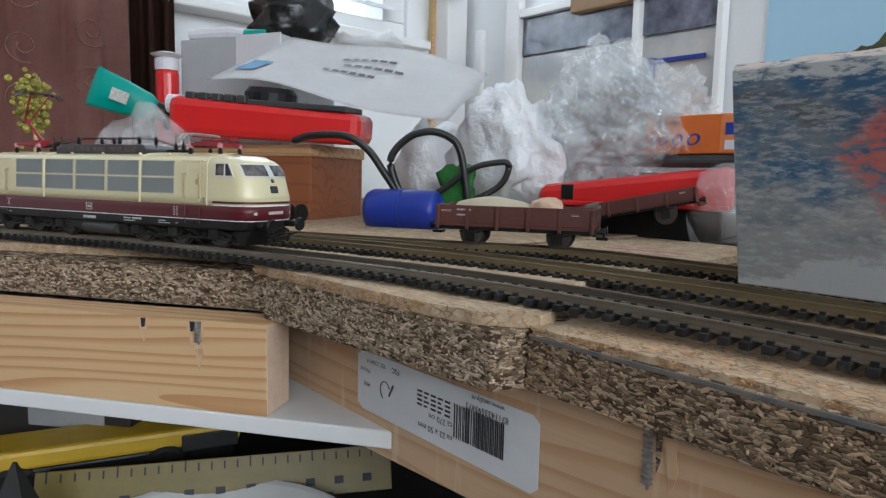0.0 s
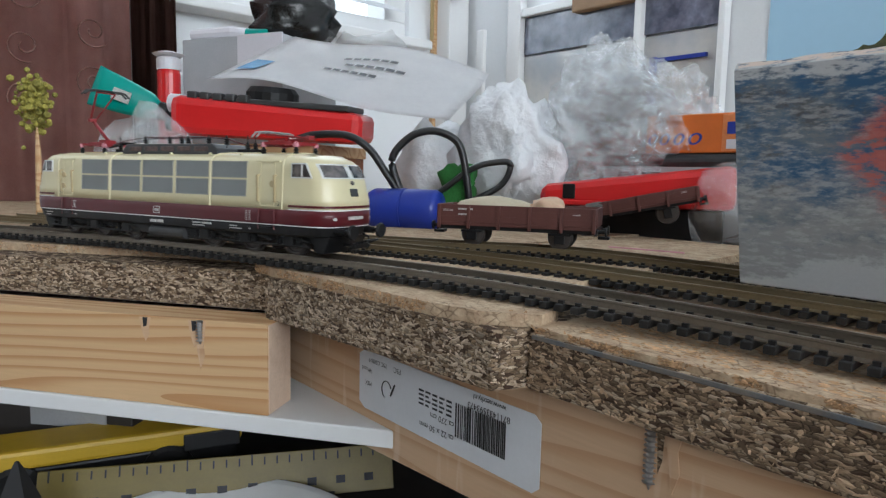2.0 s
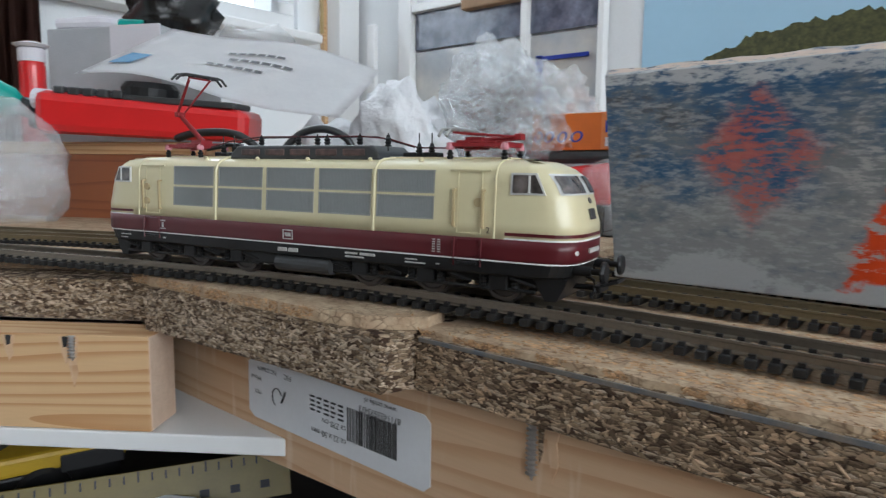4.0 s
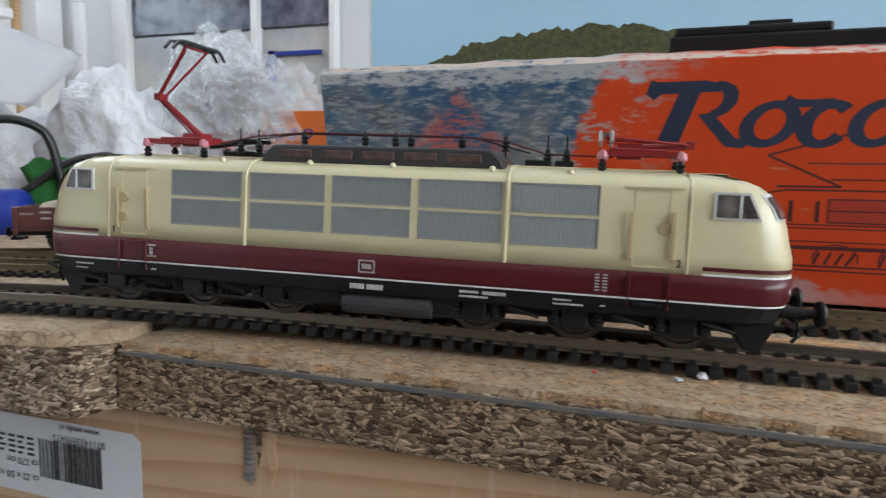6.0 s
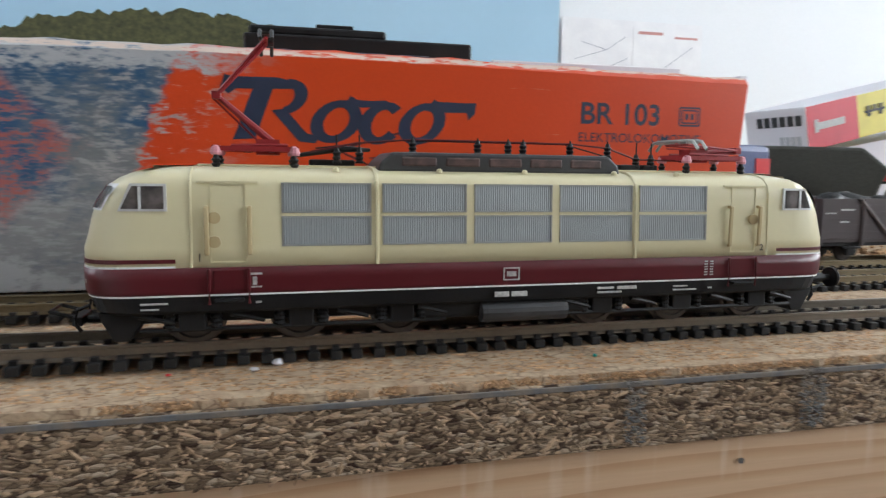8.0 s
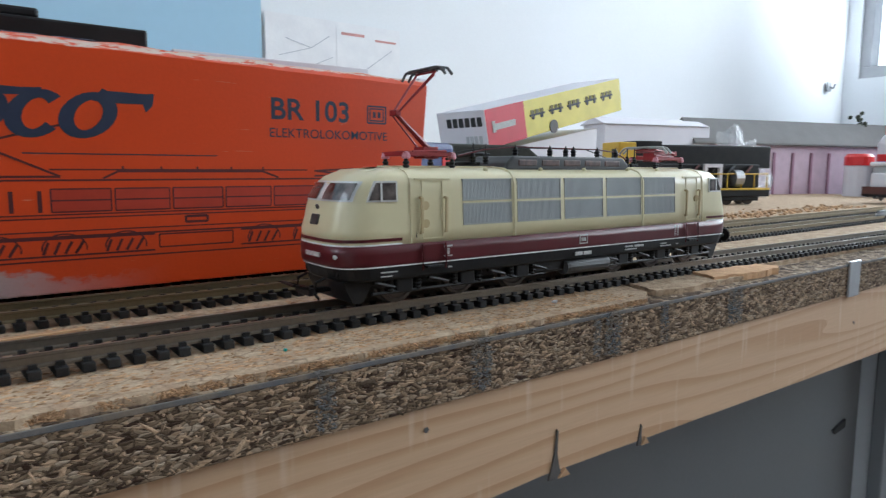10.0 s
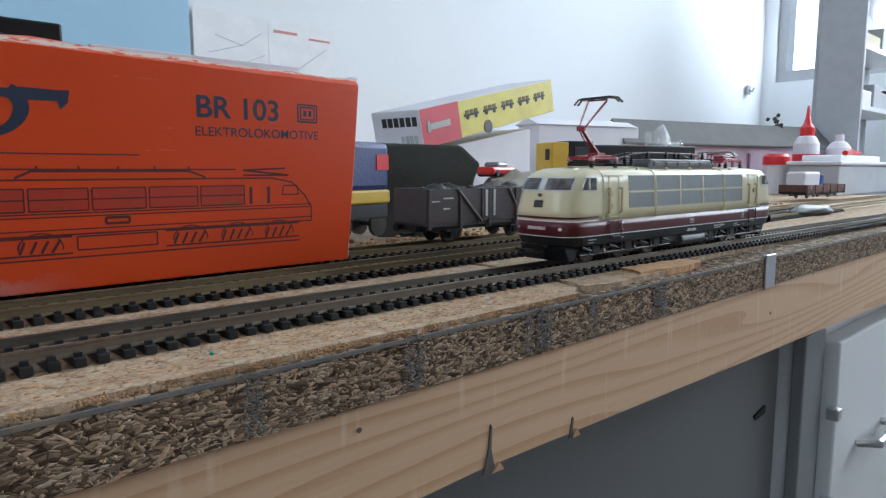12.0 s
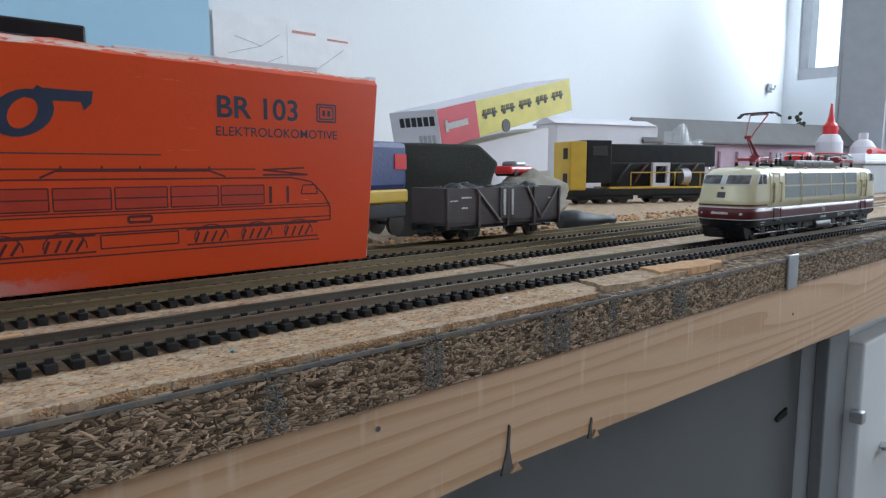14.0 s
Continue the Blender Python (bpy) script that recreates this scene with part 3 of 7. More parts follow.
def grille_material():
    m = GRILLE
    n, l = m.node_tree.nodes, m.node_tree.links
    w = n.new("ShaderNodeTexWave")
    w.bands_direction, w.inputs["Scale"].default_value, w.inputs["Distortion"].default_value = "X", 520.0, 0.0
    co = n.new("ShaderNodeTexCoord")
    l.new(co.outputs["Object"], w.inputs[0])
    b = n.new("ShaderNodeBump")
    b.inputs["Distance"].default_value, b.inputs["Strength"].default_value = 0.0003, 0.4
    l.new(w.outputs["Fac"], b.inputs["Height"])
    l.new(b.outputs[0], n["Principled BSDF"].inputs["Normal"])


grille_material()


def insulator(parent, x, y, z, h=4.5, material=None):
    prof = [(1.2, 0)]
    for k in range(3):
        prof += [(1.25, h * (0.1 + 0.28 * k)), (0.8, h * (0.2 + 0.28 * k))]
    return part("insulator", lathe(prof + [(0.6, h * 0.95), (0.5, h)], 10, at=(x, y, z)), material or BLACK, parent)


def pantograph(loco, x, face, raised):
    """A half-scissor current collector on the roof; face +1 opens towards +x."""
    p = tagged(new("pantograph"), "raised red pantograph" if raised else "folded red pantograph")
    p.parent, p.matrix_basis = loco, pose(x * MM, 0, 46 * MM, 0, 0, 0 if face > 0 else 180)
    p.empty_display_size = 0.01
    for sx in (-9.6, 9.6):
        for sy in (-6.5, 6.5):
            insulator(p, sx, sy, -0.6, 4.0)
            part("pink_cap", lathe([(1.3, 3.2), (1.5, 3.8), (1.1, 5.2), (0.4, 5.6)], 10, at=(sx, sy, 0)), PINK, p)
    bm = bmesh.new()
    for sy in (-6.5, 6.5):
        box(-10.6, 10.6, sy - 0.7, sy + 0.7, 4.2, 5.4, bm=bm)
    for sx in (-9.6, -2, 4, 9.6):
        box(sx - 0.9, sx + 0.9, -6.5, 6.5, 4.0, 5.6, bm=bm)
    box(0, 6, -3, 3, 3.4, 7.4, bm=bm)
    tube([(-6, -5, 5.6), (8, -5, 5.9)], 0.5, 6, bm)
    tube([(-6, 5, 5.6), (8, 5, 5.9)], 0.5, 6, bm)
    part("base_frame", bm, RED_PAINT, p)
    if raised:
        foot, knee, head = (5, 0, 6), (-9.6, 0, 18.4), (3.0, 0, 32.6)
    else:
        foot, knee, head = (6, 0, 6), (-12, 0, 7.4), (9, 0, 8.8)
    bm = tube([foot, knee], [1.1, 0.7], 8)
    tube([(foot[0] - 3, 1.4, 5.6), (knee[0] - 0.8, 0.5, knee[2] - 0.8)], 0.3, 6, bm)
    box(knee[0] - 1.1, knee[0] + 1.1, -2, 2, knee[2] - 1.0, knee[2] + 1.0, 0.2, bm)
    part("lower_arm", bm, RED_PAINT, p)
    bm = bmesh.new()
    for s in (-1, 1):
        tube([(knee[0], s * 1.6, knee[2]), (head[0], s * 5.5, head[2])], 0.4, 6, bm)
    tube([(knee[0], -1, knee[2] - 0.4), (head[0], -5.2, head[2] - 1)], 0.25, 6, bm)
    tube([(head[0], -5.5, head[2]), (head[0], 5.5, head[2])], 0.4, 6, bm)
    part("upper_arm", bm, RED_PAINT, p)
    bm = bmesh.new()
    for dx in (-1.4, 1.4):
        tube([(head[0] + dx, -13, head[2] - 1.6), (head[0] + dx, -10.5, head[2] + 0.7), (head[0] + dx, -8, head[2] + 1.1), (head[0] + dx, 8, head[2] + 1.1), (head[0] + dx, 10.5, head[2] + 0.7), (head[0] + dx, 13, head[2] - 1.6)], 0.5, 6, bm)
    for y in (-8, -4, 4, 8):
        box(head[0] - 1.8, head[0] + 1.8, y - 0.5, y + 0.5, head[2] + 0.2, head[2] + 1.0, bm=bm)
    part("collector_head", bm, DARK_GREY if raised else DULL_TRIM, p)
    return p


def locomotive():
    loco = thing("model_locomotive", label="cream and maroon model electric locomotive with one raised pantograph", category="model locomotive")
    part("underframe", loft([(9.4, 106.5, 16.4), (10.2, 107.4, 17.3), (14.2, 108.6, 17.8)]), BLACK, loco, "black frame band")
    part("lower_body", loft([(14.25, 108.9, 17.93), (15.2, 109.5, 17.95), (18.2, 109.6, 17.95), (21.2, 109.6, 17.95)]), MAROON, loco, "maroon lower body", smooth=True)
    part("white_line", loft([(14.0, 108.9, 18.0), (14.45, 108.9, 18.0)]), WHITE, loco, "thin white line")
    body = part("body_shell", loft([(21.2, 109.4, 17.75), (26, 109.3, 17.65), (29.5, 108.3, 17.45), (33, 107.6, 17.25), (36, 106.7, 17.05), (38.6, 105.4, 16.9), (41.2, 103.6, 16.7), (43.2, 101.2, 15.9), (44.6, 98.0, 14.3), (45.6, 93.5, 11.4), (46.2, 87, 6.8), (46.4, 79, 3)]), CREAM, loco, "glossy cream upper body", smooth=True)
    # nose stripes
    for end in (-1, 1):
        for z0, z1, m, o in ((21.1, 21.7, WHITE, 0.12), (22.4, 23.4, MAROON, 0.1)):
            bm = loft([(z0, 109.4 + o, 17.7 + o), (z1, 109.35 + o, 17.66 + o)])
            bmesh.ops.bisect_plane(bm, geom=list(bm.verts) + list(bm.edges) + list(bm.faces), plane_co=(end * 84, 0, 0), plane_no=(-end, 0, 0), clear_outer=True)
            part("nose_stripe", bm, m, loco)
    for side in (-1, 1):
        for x0, x1 in GRILLES:
            for z0, z1 in ((26.6, 33.6), (35.1, 42.1)):
                g = part("side_grille", side_panel(x0, x1, z0, z1, 0.06, 0.4, side, 0), GRILLE, loco, "finely slatted grey grille")
                part("grille_frame", frame_panel(x0 - 0.4, x1 + 0.4, z0 - 0.35, z1 + 0.35, 0.4, 0.24, side), DULL_TRIM, g)
        # seams of the three-part body
        for x in (-36.2, 36.75):
            bm = tube([(x, side * (side_y(23) + 0.1), 21.2), (x, side * (side_y(33) + 0.1), 33), (x, side * 16.95, 40.6), (x, side * 16.3, 42.7), (x, side * 14.4, 44.7), (x, side * 11, 45.9), (x, 0, 46.6)], 0.55, 6)
            part("body_seam", bm, CREAM, loco)
        for x in (-80.5, 80.5):
            bm = tube([(x, side * (side_y(23) + 0.05), 21.2), (x, side * (side_y(33) + 0.1), 33), (x, side * 16.95, 40.6), (x, side * 16.2, 42.7), (x, side * 14.2, 44.7), (x, side * 11, 45.8), (x, 0, 46.3)], 0.35, 6)
            part("cab_seam", bm, CREAM, loco)
        for end in (-1, 1):
            # cab door with its hand rails and steps
            cx = end * 72.0
            d = part("cab_door", frame_panel(cx - 4.2, cx + 4.2, 22.4, 42.0, 0.3, 0.22, side), CREAM, loco)
            part("drip_rail", side_panel(cx - 7, cx + 7, 42.2, 42.8, 0.5, 0.6, side, 0.1), CREAM, loco)
            for hx in (-4.9, 4.9):
                y0 = side_y(30)
                bm = box(cx + hx - 0.55, cx + hx + 0.55, y0 + 0.7, y0 + 1.5, 24.4, 36.4, 0.25)
                for zz in (24.6, 36.2):
                    box(cx + hx - 0.4, cx + hx + 0.4, y0 - 0.9, y0 + 1.0, zz - 0.4, zz + 0.4, bm=bm)
                for v in bm.verts:
                    v.co.y *= side
                bmesh.ops.recalc_face_normals(bm, faces=bm.faces)
                part("hand_rail", bm, TAN, d, "tan hand rail")
            for zz in ((27.6, 33.6) if end < 0 else (32.4,)):
                part("door_handle", lathe([(1.5, -0.5), (1.5, 0.15), (1.2, 0.3), (1.0, 0.0), (0.2, -0.05)], 18, at=(cx + 3.2 * end, side * (side_y(zz) + 0.25), zz), axis="y"), TAN, d)
            if side < 0:
                writing("2" if end > 0 else "1", 2.7, INK, loco, end * 78.6 - 0.7, -(side_y(23) + 0.16), 22.8, depth=0.02, name="cab_number")
            part("step_recess", side_panel(cx - 3.6, cx + 3.6, 15.4, 20.5, 0.35, 0.5, side, 0.15), MAROON, loco)
            for hx in (-4.6, 4.6):
                part("step_rail", tube([(cx + hx, side * 18.5, 12), (cx + hx, side * 18.8, 16), (cx + hx, side * 18.4, 20.8)], 0.4, 6), MAROON, loco)
            part("step", box(cx - 3.4, cx + 3.4, side * 18.2 - 1.2, side * 18.2 + 1.2, 12.6, 13.4, 0.2), BLACK, loco)
            # cab side window
            w0, w1 = (86.2, 95.6) if end > 0 else (-95.6, -86.2)
            pane = prism([(w0 + (2.6 if end < 0 else 0), 41.3), (w1 - (2.6 if end > 0 else 0), 41.3), (w1, 35.8), (w0, 35.8)], -0.3, 0.3, axis="y")
            frame_w = prism([(w0 + (2.1 if end < 0 else -0.6), 41.9), (w1 + (0.6 if end < 0 else -2.1), 41.9), (w1 + 0.7, 35.2), (w0 - 0.7, 35.2)], -0.3, 0.3, axis="y")
            for bm, o in ((pane, 0.42), (frame_w, 0.30)):
                for v in bm.verts:
                    v.co.y = side * (side_y(v.co.z) + v.co.y + o - max(abs(v.co.x) - 91, 0) * 0.13)
                bmesh.ops.recalc_face_normals(bm, faces=bm.faces)
            cw = part("cab_window", frame_w, SILVER, loco, "cab window in a white metal frame")
            part("pane", pane, CAB_GLASS, cw)
            part("divider", side_panel(end * 91.4 - 0.3, end * 91.4 + 0.3, 35.8, 41.2, 0.75, 0.9, side, 0), SILVER, cw)
        # lettering bars and badge on the side
        part("badge", frame_panel(-2.3, 2.3, 15.8, 19.4, 0.35, 0.42, side), WHITE_DIM, loco, "white framed badge")
        part("badge_mark", side_panel(-1.3, 1.3, 16.9, 18.3, 0.4, 0.4, side, 0), WHITE_DIM, loco)
        for x0, x1, z0, z1 in ((-4.6, -0.6, 11.2, 12.6), (0.2, 4.6, 11.2, 12.6), (25.5, 30.5, 12.4, 13.0), (25.5, 33, 11.2, 11.7), (31.6, 37.6, 12.2, 13.1), (49.5, 54, 12.3, 12.7), (49.5, 57, 11.2, 11.6), (-92, -86, 12.2, 12.6), (-92, -88, 10.9, 11.2), (61, 62.2, 11.5, 11.9), (-66, -64.6, 11.9, 12.4)):
            part("lettering_bar", side_panel(x0, x1, z0, z1, 0.5, 0.4, side, 0), WHITE_DIM, loco)
        for x0, x1, z0, z1 in (*[(59.4 + 1.9 * (k % 2), 60.5 + 1.9 * (k % 2), 15.6 + 0.8 * (k // 2), 15.95 + 0.8 * (k // 2)) for k in range(12)], (-67.8, -64.4, 19.2, 19.7), (-66.6, -65.6, 16.6, 18.7), (-67.8, -64.4, 15.9, 16.3)):
            part("lettering_bar", side_panel(x0, x1, z0, z1, 0.38, 0.3, side, 0), WHITE_DIM, loco)
        for x in (-57, -50, 52, 58):
            part("rivet", lathe([(0.7, 0), (0.6, 0.3), (0.2, 0.5)], 10, at=(x, side * 17.95, 17.8), axis="y"), MAROON, loco)
        for x in (-46, -19, 5, 32, 52):
            part("roof_bracket", lathe([(0.9, 0), (0.8, 0.9), (0.3, 1.3)], 10, at=(x, side * 12.6, 45.2)), CREAM, loco)
    for end in (-1, 1):
        # windscreen with two panes, lamps, badge, plough, buffers, coupling
        ws = tagged(new("windscreen"), "two-pane windscreen in a white metal frame")
        ws.parent = loco
        ws.empty_display_size = 0.01
        for z0, z1, grow, m, nm in ((35.3, 41.8, 0.2, SILVER, "frame"), (35.9, 41.2, 0.42, CAB_GLASS, "pane")):
            bm = bmesh.new()
            rows = []
            for z in (z0, (z0 + z1) / 2, z1):
                xe = np.interp(z, (33, 36, 38.6, 41.2, 43.2), (107.6, 106.7, 105.4, 103.6, 101.2)) - 3.3 + grow
                w = side_y(z) + grow
                row = []
                for k in range(-8, 9):
                    f = k / 8 * (0.86 if m is SILVER else 0.82)
                    c = abs(f) ** (1 / 0.62)
                    row.append(bm.verts.new((end * (xe - 14 + 14 * max(1 - c ** 2, 0) ** 0.33), w * f, z)))
                rows.append(row)
            for a, b in zip(rows, rows[1:]):
                for k in range(16):
                    if m is SILVER or k not in (7, 8):
                        bm.faces.new((a[k], a[k + 1], b[k + 1], b[k]))
            part(nm, bm, m, ws, smooth=True)
        for y in (-11.2, 11.2):
            lamp = part("headlight", lathe([(2.0, 0), (2.0, 1.6), (1.6, 1.9)], 16, at=(0, 0, 0), axis="x"), SILVER, loco, "chrome-ringed headlight")
            lamp.matrix_basis = pose(end * 102.6 * MM, y * MM, 17.8 * MM, 0, 0, (0 if end > 0 else 180) + end * y * 2.2)
            part("lens", lathe([(1.5, 1.7), (1.3, 2.2), (0.4, 2.5)], 16, axis="x"), LAMP, lamp)
            part("buffer", lathe([(1.6, 0), (1.6, 5), (1.0, 5.2), (1.0, 8), (3.3, 8.2), (3.5, 8.8), (3.0, 9.6)], 16, at=(end * 103.6, y * 0.9, 12.2), axis="x"), BLACK, loco).data.transform(Matrix.Scale(1, 4))
        for sgn in (1,):
            part("top_lamp", lathe([(0.2, 0), (1.0, 0.1), (0.9, 0.6)], 12, at=(0, 0, 0), axis="x"), CAB_DARK, loco).matrix_basis = pose(end * 104.1 * MM, 0, 33.4 * MM, 0, -end * 25, 0 if end > 0 else 180)
        part("nose_badge", box(-0.4, 0.4, -2.4, 2.4, -1.7, 1.7, 0.3), DARK_GREY, loco).matrix_basis = pose(end * 105.4 * MM, 0, 29.3 * MM, 0, -end * 14, 0)
        part("number_bar", box(-0.2, 0.2, -5, 5, -0.7, 0.7), WHITE_DIM, loco).matrix_basis = pose(end * 106.35 * MM, 0, 18.0 * MM)
        bm = prism([(end * 91, 9.6), (end * 102.5, 9.6), (end * 101.6, 7), (end * 99.0, 2.0), (end * 95.5, 2.0), (end * 93, 6.4)], -13.0, 13.0, axis="y", bevel=0.4)
        part("snow_plough", bm, BLACK, loco)
        bm = tube([(end * 100, 0, 5.5), (end * 109, 0, 5.5)], 1.0, 8)
        box(end * 109 - 1.2, end * 109 + 1.2, -5, 5, 4.6, 7.0, 0.3, bm)
        tube([(end * 110, -4.4, 7), (end * 115, -4.4, 8.6), (end * 115, 4.4, 8.6), (end * 110, 4.4, 7)], 0.5, 6, bm)
        part("coupling", bm, BLACK, loco)
        for y in (-6.5, 6.5):
            part("brake_hose", tube([(end * 105.5, y, 10.5), (end * 108.5, y, 9.2), (end * 109, y, 5.6), (end * 107.6, y, 3.6)], 0.5, 6), BLACK, loco)
        # bogie with its axle boxes, springs and rods
        bg = part("bogie_frame", box(end * 55 - 40, end * 55 + 40, -12.4, 12.4, 6.2, 10.4, 0.6), BLACK, loco, "black bogie frame")
        for side in (-1, 1):
            for k in (-26, 0, 26):
                part("axle_box", box(end * 55 + k - 3.2, end * 55 + k + 3.2, side * 13.2 - 1.6, side * 13.2 + 1.6, 4.4, 9.6, 0.6), BLACK, bg)
                for dx in (-5.4, 5.4):
                    part("spring", lathe([(1.3, 0), (1.6, 0.6), (1.2, 1.2), (1.6, 1.8), (1.2, 2.4), (1.6, 3.0), (1.2, 3.6), (1.5, 4.2)], 10, at=(end * 55 + k + dx, side * 13.6, 5.0)), BLACK, bg)
            part("tie_bar", tube([(end * 55 - 38, side * 14.2, 4.8), (end * 55 + 38, side * 14.2, 4.8)], 0.6, 6), BLACK, bg)
            for k in (-34, -13, 13, 34):
                part("damper", tube([(end * 55 + k - 4, side * 14.8, 8.8), (end * 55 + k + 4, side * 14.8, 6.6)], [0.8, 0.5], 8), BLACK, bg)
    part("equipment_box", box(-24, 24, -15, 15, 5.0, 10.6, 1.0), BLACK, loco)
    for y in (-14.2, 14.2):
        part("air_tank", lathe([(0.5, -13), (3.0, -12.4), (3.2, -11), (3.2, 11), (3.0, 12.4), (0.5, 13)], 16, at=(5, y, 6.4), axis="x"), DARK_GREY, loco)
    # roof gear
    hood = part("roof_hood", prism([(-35, 45.4), (35, 45.4), (34.2, 48.2), (31, 50.9), (-31, 50.9), (-34.2, 48.2)], -11.0, 11.0, axis="y", bevel=0.8), DARK_GREY, loco, "dark grey roof hood with slots")
    for side in (-1, 1):
        for k in range(5):
            x = -24 + 12 * k
            part("hood_slot", box(x - 4.8, x + 4.8, side * 10.8 - 0.5, side * 10.8 + 0.5, 47.0, 49.6, 0.5), INSIDE, hood)
    part("roof_walkway", box(-80, 80, -4.5, 4.5, 46.0, 46.9, 0.2), CREAM, loco)
    for x0, x1 in ((-52, -40), (39, 46), (47, 52)):
        part("roof_box", box(x0, x1, -3, 3, 46.6, 48.6, 0.5), BLACK, loco)
    for x in (-45, -39, -24.5, -6, 3, 7.5, 22, 34, 45, 50):
        y = -4.5 if x < 40 else -2
        insulator(loco, x, y, 47.6 if abs(x) > 34 else 50.6, 4.2)
        part("wire_post", tube([(x, y, 49), (x, y, 55.4)], 0.25, 6), BLACK, loco)
    part("roof_wire", tube([(-52, -4.5, 50.6), (-40, -4.5, 53.2), (-24, -4.5, 54.6), (22, -4.5, 54.4), (34, -4.5, 53.4), (45, -2, 50.2), (62, -2, 50)], 0.3, 6), MAROON, loco)
    part("roof_wire", tube([(-50, 3.5, 51.8), (-30, 3.5, 54.6), (24, 3.5, 54.6), (40, 3.5, 50.5)], 0.25, 6), BLACK, loco)
    part("roof_switch", tube([(-56, -3, 49.4), (-44, -3, 51.6), (-36, -3, 51.4)], [0.5, 1.0, 0.5], 8), BLACK, loco)
    pantograph(loco, -65.6, 1, True)
    pantograph(loco, 69, -1, False)
    # wheels
    sets = []
    for end in (-1, 1):
        for k in (-26, 0, 26):
            bm = tube([(0, -10, 0), (0, 10, 0)], 1.2, 8)
            for s in (-1, 1):
                lathe([(6.0, s * 7.0), (7.9, s * 7.1), (7.9, s * 7.6), (7.1, s * 7.9), (7.0, s * 9.6), (5.8, s * 9.8), (5.4, s * 9.3), (2.2, s * 9.3), (2.0, s * 10.2)], 24, bm, axis="y")
                for q in range(6):
                    a = q * math.pi / 3
                    box(3.6 * math.cos(a) - 0.6, 3.6 * math.cos(a) + 0.6, min(s * 9.2, s * 9.7), max(s * 9.2, s * 9.7), 3.6 * math.sin(a) - 0.6, 3.6 * math.sin(a) + 0.6, bm=bm)
            w = part("wheelset", bm, WHEEL, loco, "dark steel wheelset")
            w.matrix_basis = pose((end * 55 + k) * MM, 0, 7.1 * MM)
            sets.append((w, end * 55 + k))
    # the body sits a little lower than first laid out
    for o in loco.children_recursive:
        if o.name.startswith("wheelset") or o.parent.name.startswith("pantograph"):
            continue
        if o.matrix_basis.translation.length > 1e-6:
            o.matrix_basis.translation.z *= 0.958
        elif o.type == "MESH" and o.parent.matrix_basis.translation.length < 1e-6:
            for v in o.data.vertices:
                v.co.z *= 0.958
    return loco, sets


INSIDE = mat("hood_inside", (0.12, 0.07, 0.06), 0.5, second=(0.03, 0.02, 0.02), size=0.003, amount=0.9, grain=0.001, bump=0.2, relief=0.0)
WHITE_DIM = mat("faded_white_print", (0.55, 0.54, 0.52), 0.5, second=(0.25, 0.24, 0.23), size=0.0012, amount=0.8, grain=0.0005, bump=0.2, relief=0.0)
WHEEL = mat("dark_wheel_steel", (0.10, 0.09, 0.085), 0.4, 0.7, grain=0.001, bump=0.2, relief=0.0)
# dark glass; the pale second colour paints reflections into the panes
CAB_GLASS = mat("cab_pane", (0.035, 0.032, 0.032), 0.04, second=(0.22, 0.19, 0.18), size=0.0035, amount=0.7, grain=0.002, bump=0.1, relief=0.0, spec=0.8)

loco, wheelsets = locomotive()

# ---- more materials ----
NAVY = mat("navy_print", (0.012, 0.022, 0.055), 0.55, second=(0.03, 0.04, 0.07), size=0.01, amount=0.4, grain=0.001, bump=0.15, relief=0.0)
PRINT = mat("dark_red_print", (0.085, 0.012, 0.016), 0.55, grain=0.002, bump=0.1, relief=0.0)
PRINT_FILL = mat("red_print_fill", (0.42, 0.035, 0.012), 0.5, grain=0.002, bump=0.1, relief=0.0)
PAPER = mat("white_paper", (0.86, 0.86, 0.87), 0.7, second=(0.74, 0.74, 0.77), size=0.03, grain=0.004, bump=0.03, relief=0.0003)
LABEL = mat("sticker_paper", (0.66, 0.67, 0.70), 0.45, second=(0.58, 0.59, 0.62), size=0.02, grain=0.002, bump=0.04, relief=0.0001)
MAHOGANY = wood("varnished_wood", (0.27, 0.09, 0.035), (0.17, 0.05, 0.02), ring=0.011, rough=0.35)
RED_PLASTIC = mat("red_plastic", (0.62, 0.016, 0.018), 0.3, second=(0.55, 0.014, 0.016), size=0.03, grain=0.002, bump=0.04, relief=0.00005, coat=0.3)
TEAL = mat("teal_plastic", (0.0, 0.30, 0.25), 0.4, grain=0.004, bump=0.05, relief=0.0003)
BLUE = mat("blue_plastic", (0.012, 0.035, 0.30), 0.35, second=(0.01, 0.025, 0.22), size=0.02, grain=0.002, bump=0.05, relief=0.0001)
YELLOW = mat("yellow_paint", (0.62, 0.40, 0.03), 0.45, grain=0.002, bump=0.06, relief=0.0001)
YELLOW_CARD = mat("yellow_card", (0.70, 0.60, 0.10), 0.5, grain=0.002, bump=0.05, relief=0.0001)
GREY_INK = mat("grey_ink", (0.10, 0.10, 0.11), 0.6, grain=0.002, relief=0.0)
OLIVE_INK = mat("olive_ink", (0.14, 0.12, 0.03), 0.6, grain=0.002, relief=0.0)
ORANGE = mat("orange_card_plain", (0.68, 0.16, 0.02), 0.5, grain=0.002, bump=0.05, relief=0.0001)
CARD_GREY = mat("grey_card", (0.42, 0.43, 0.45), 0.75, second=(0.34, 0.35, 0.37), size=0.03, grain=0.002, bump=0.08, relief=0.0003)
CARD_WHITE = mat("white_card", (0.66, 0.64, 0.68), 0.6, second=(0.60, 0.58, 0.62), size=0.04, grain=0.002, bump=0.04, relief=0.0002)
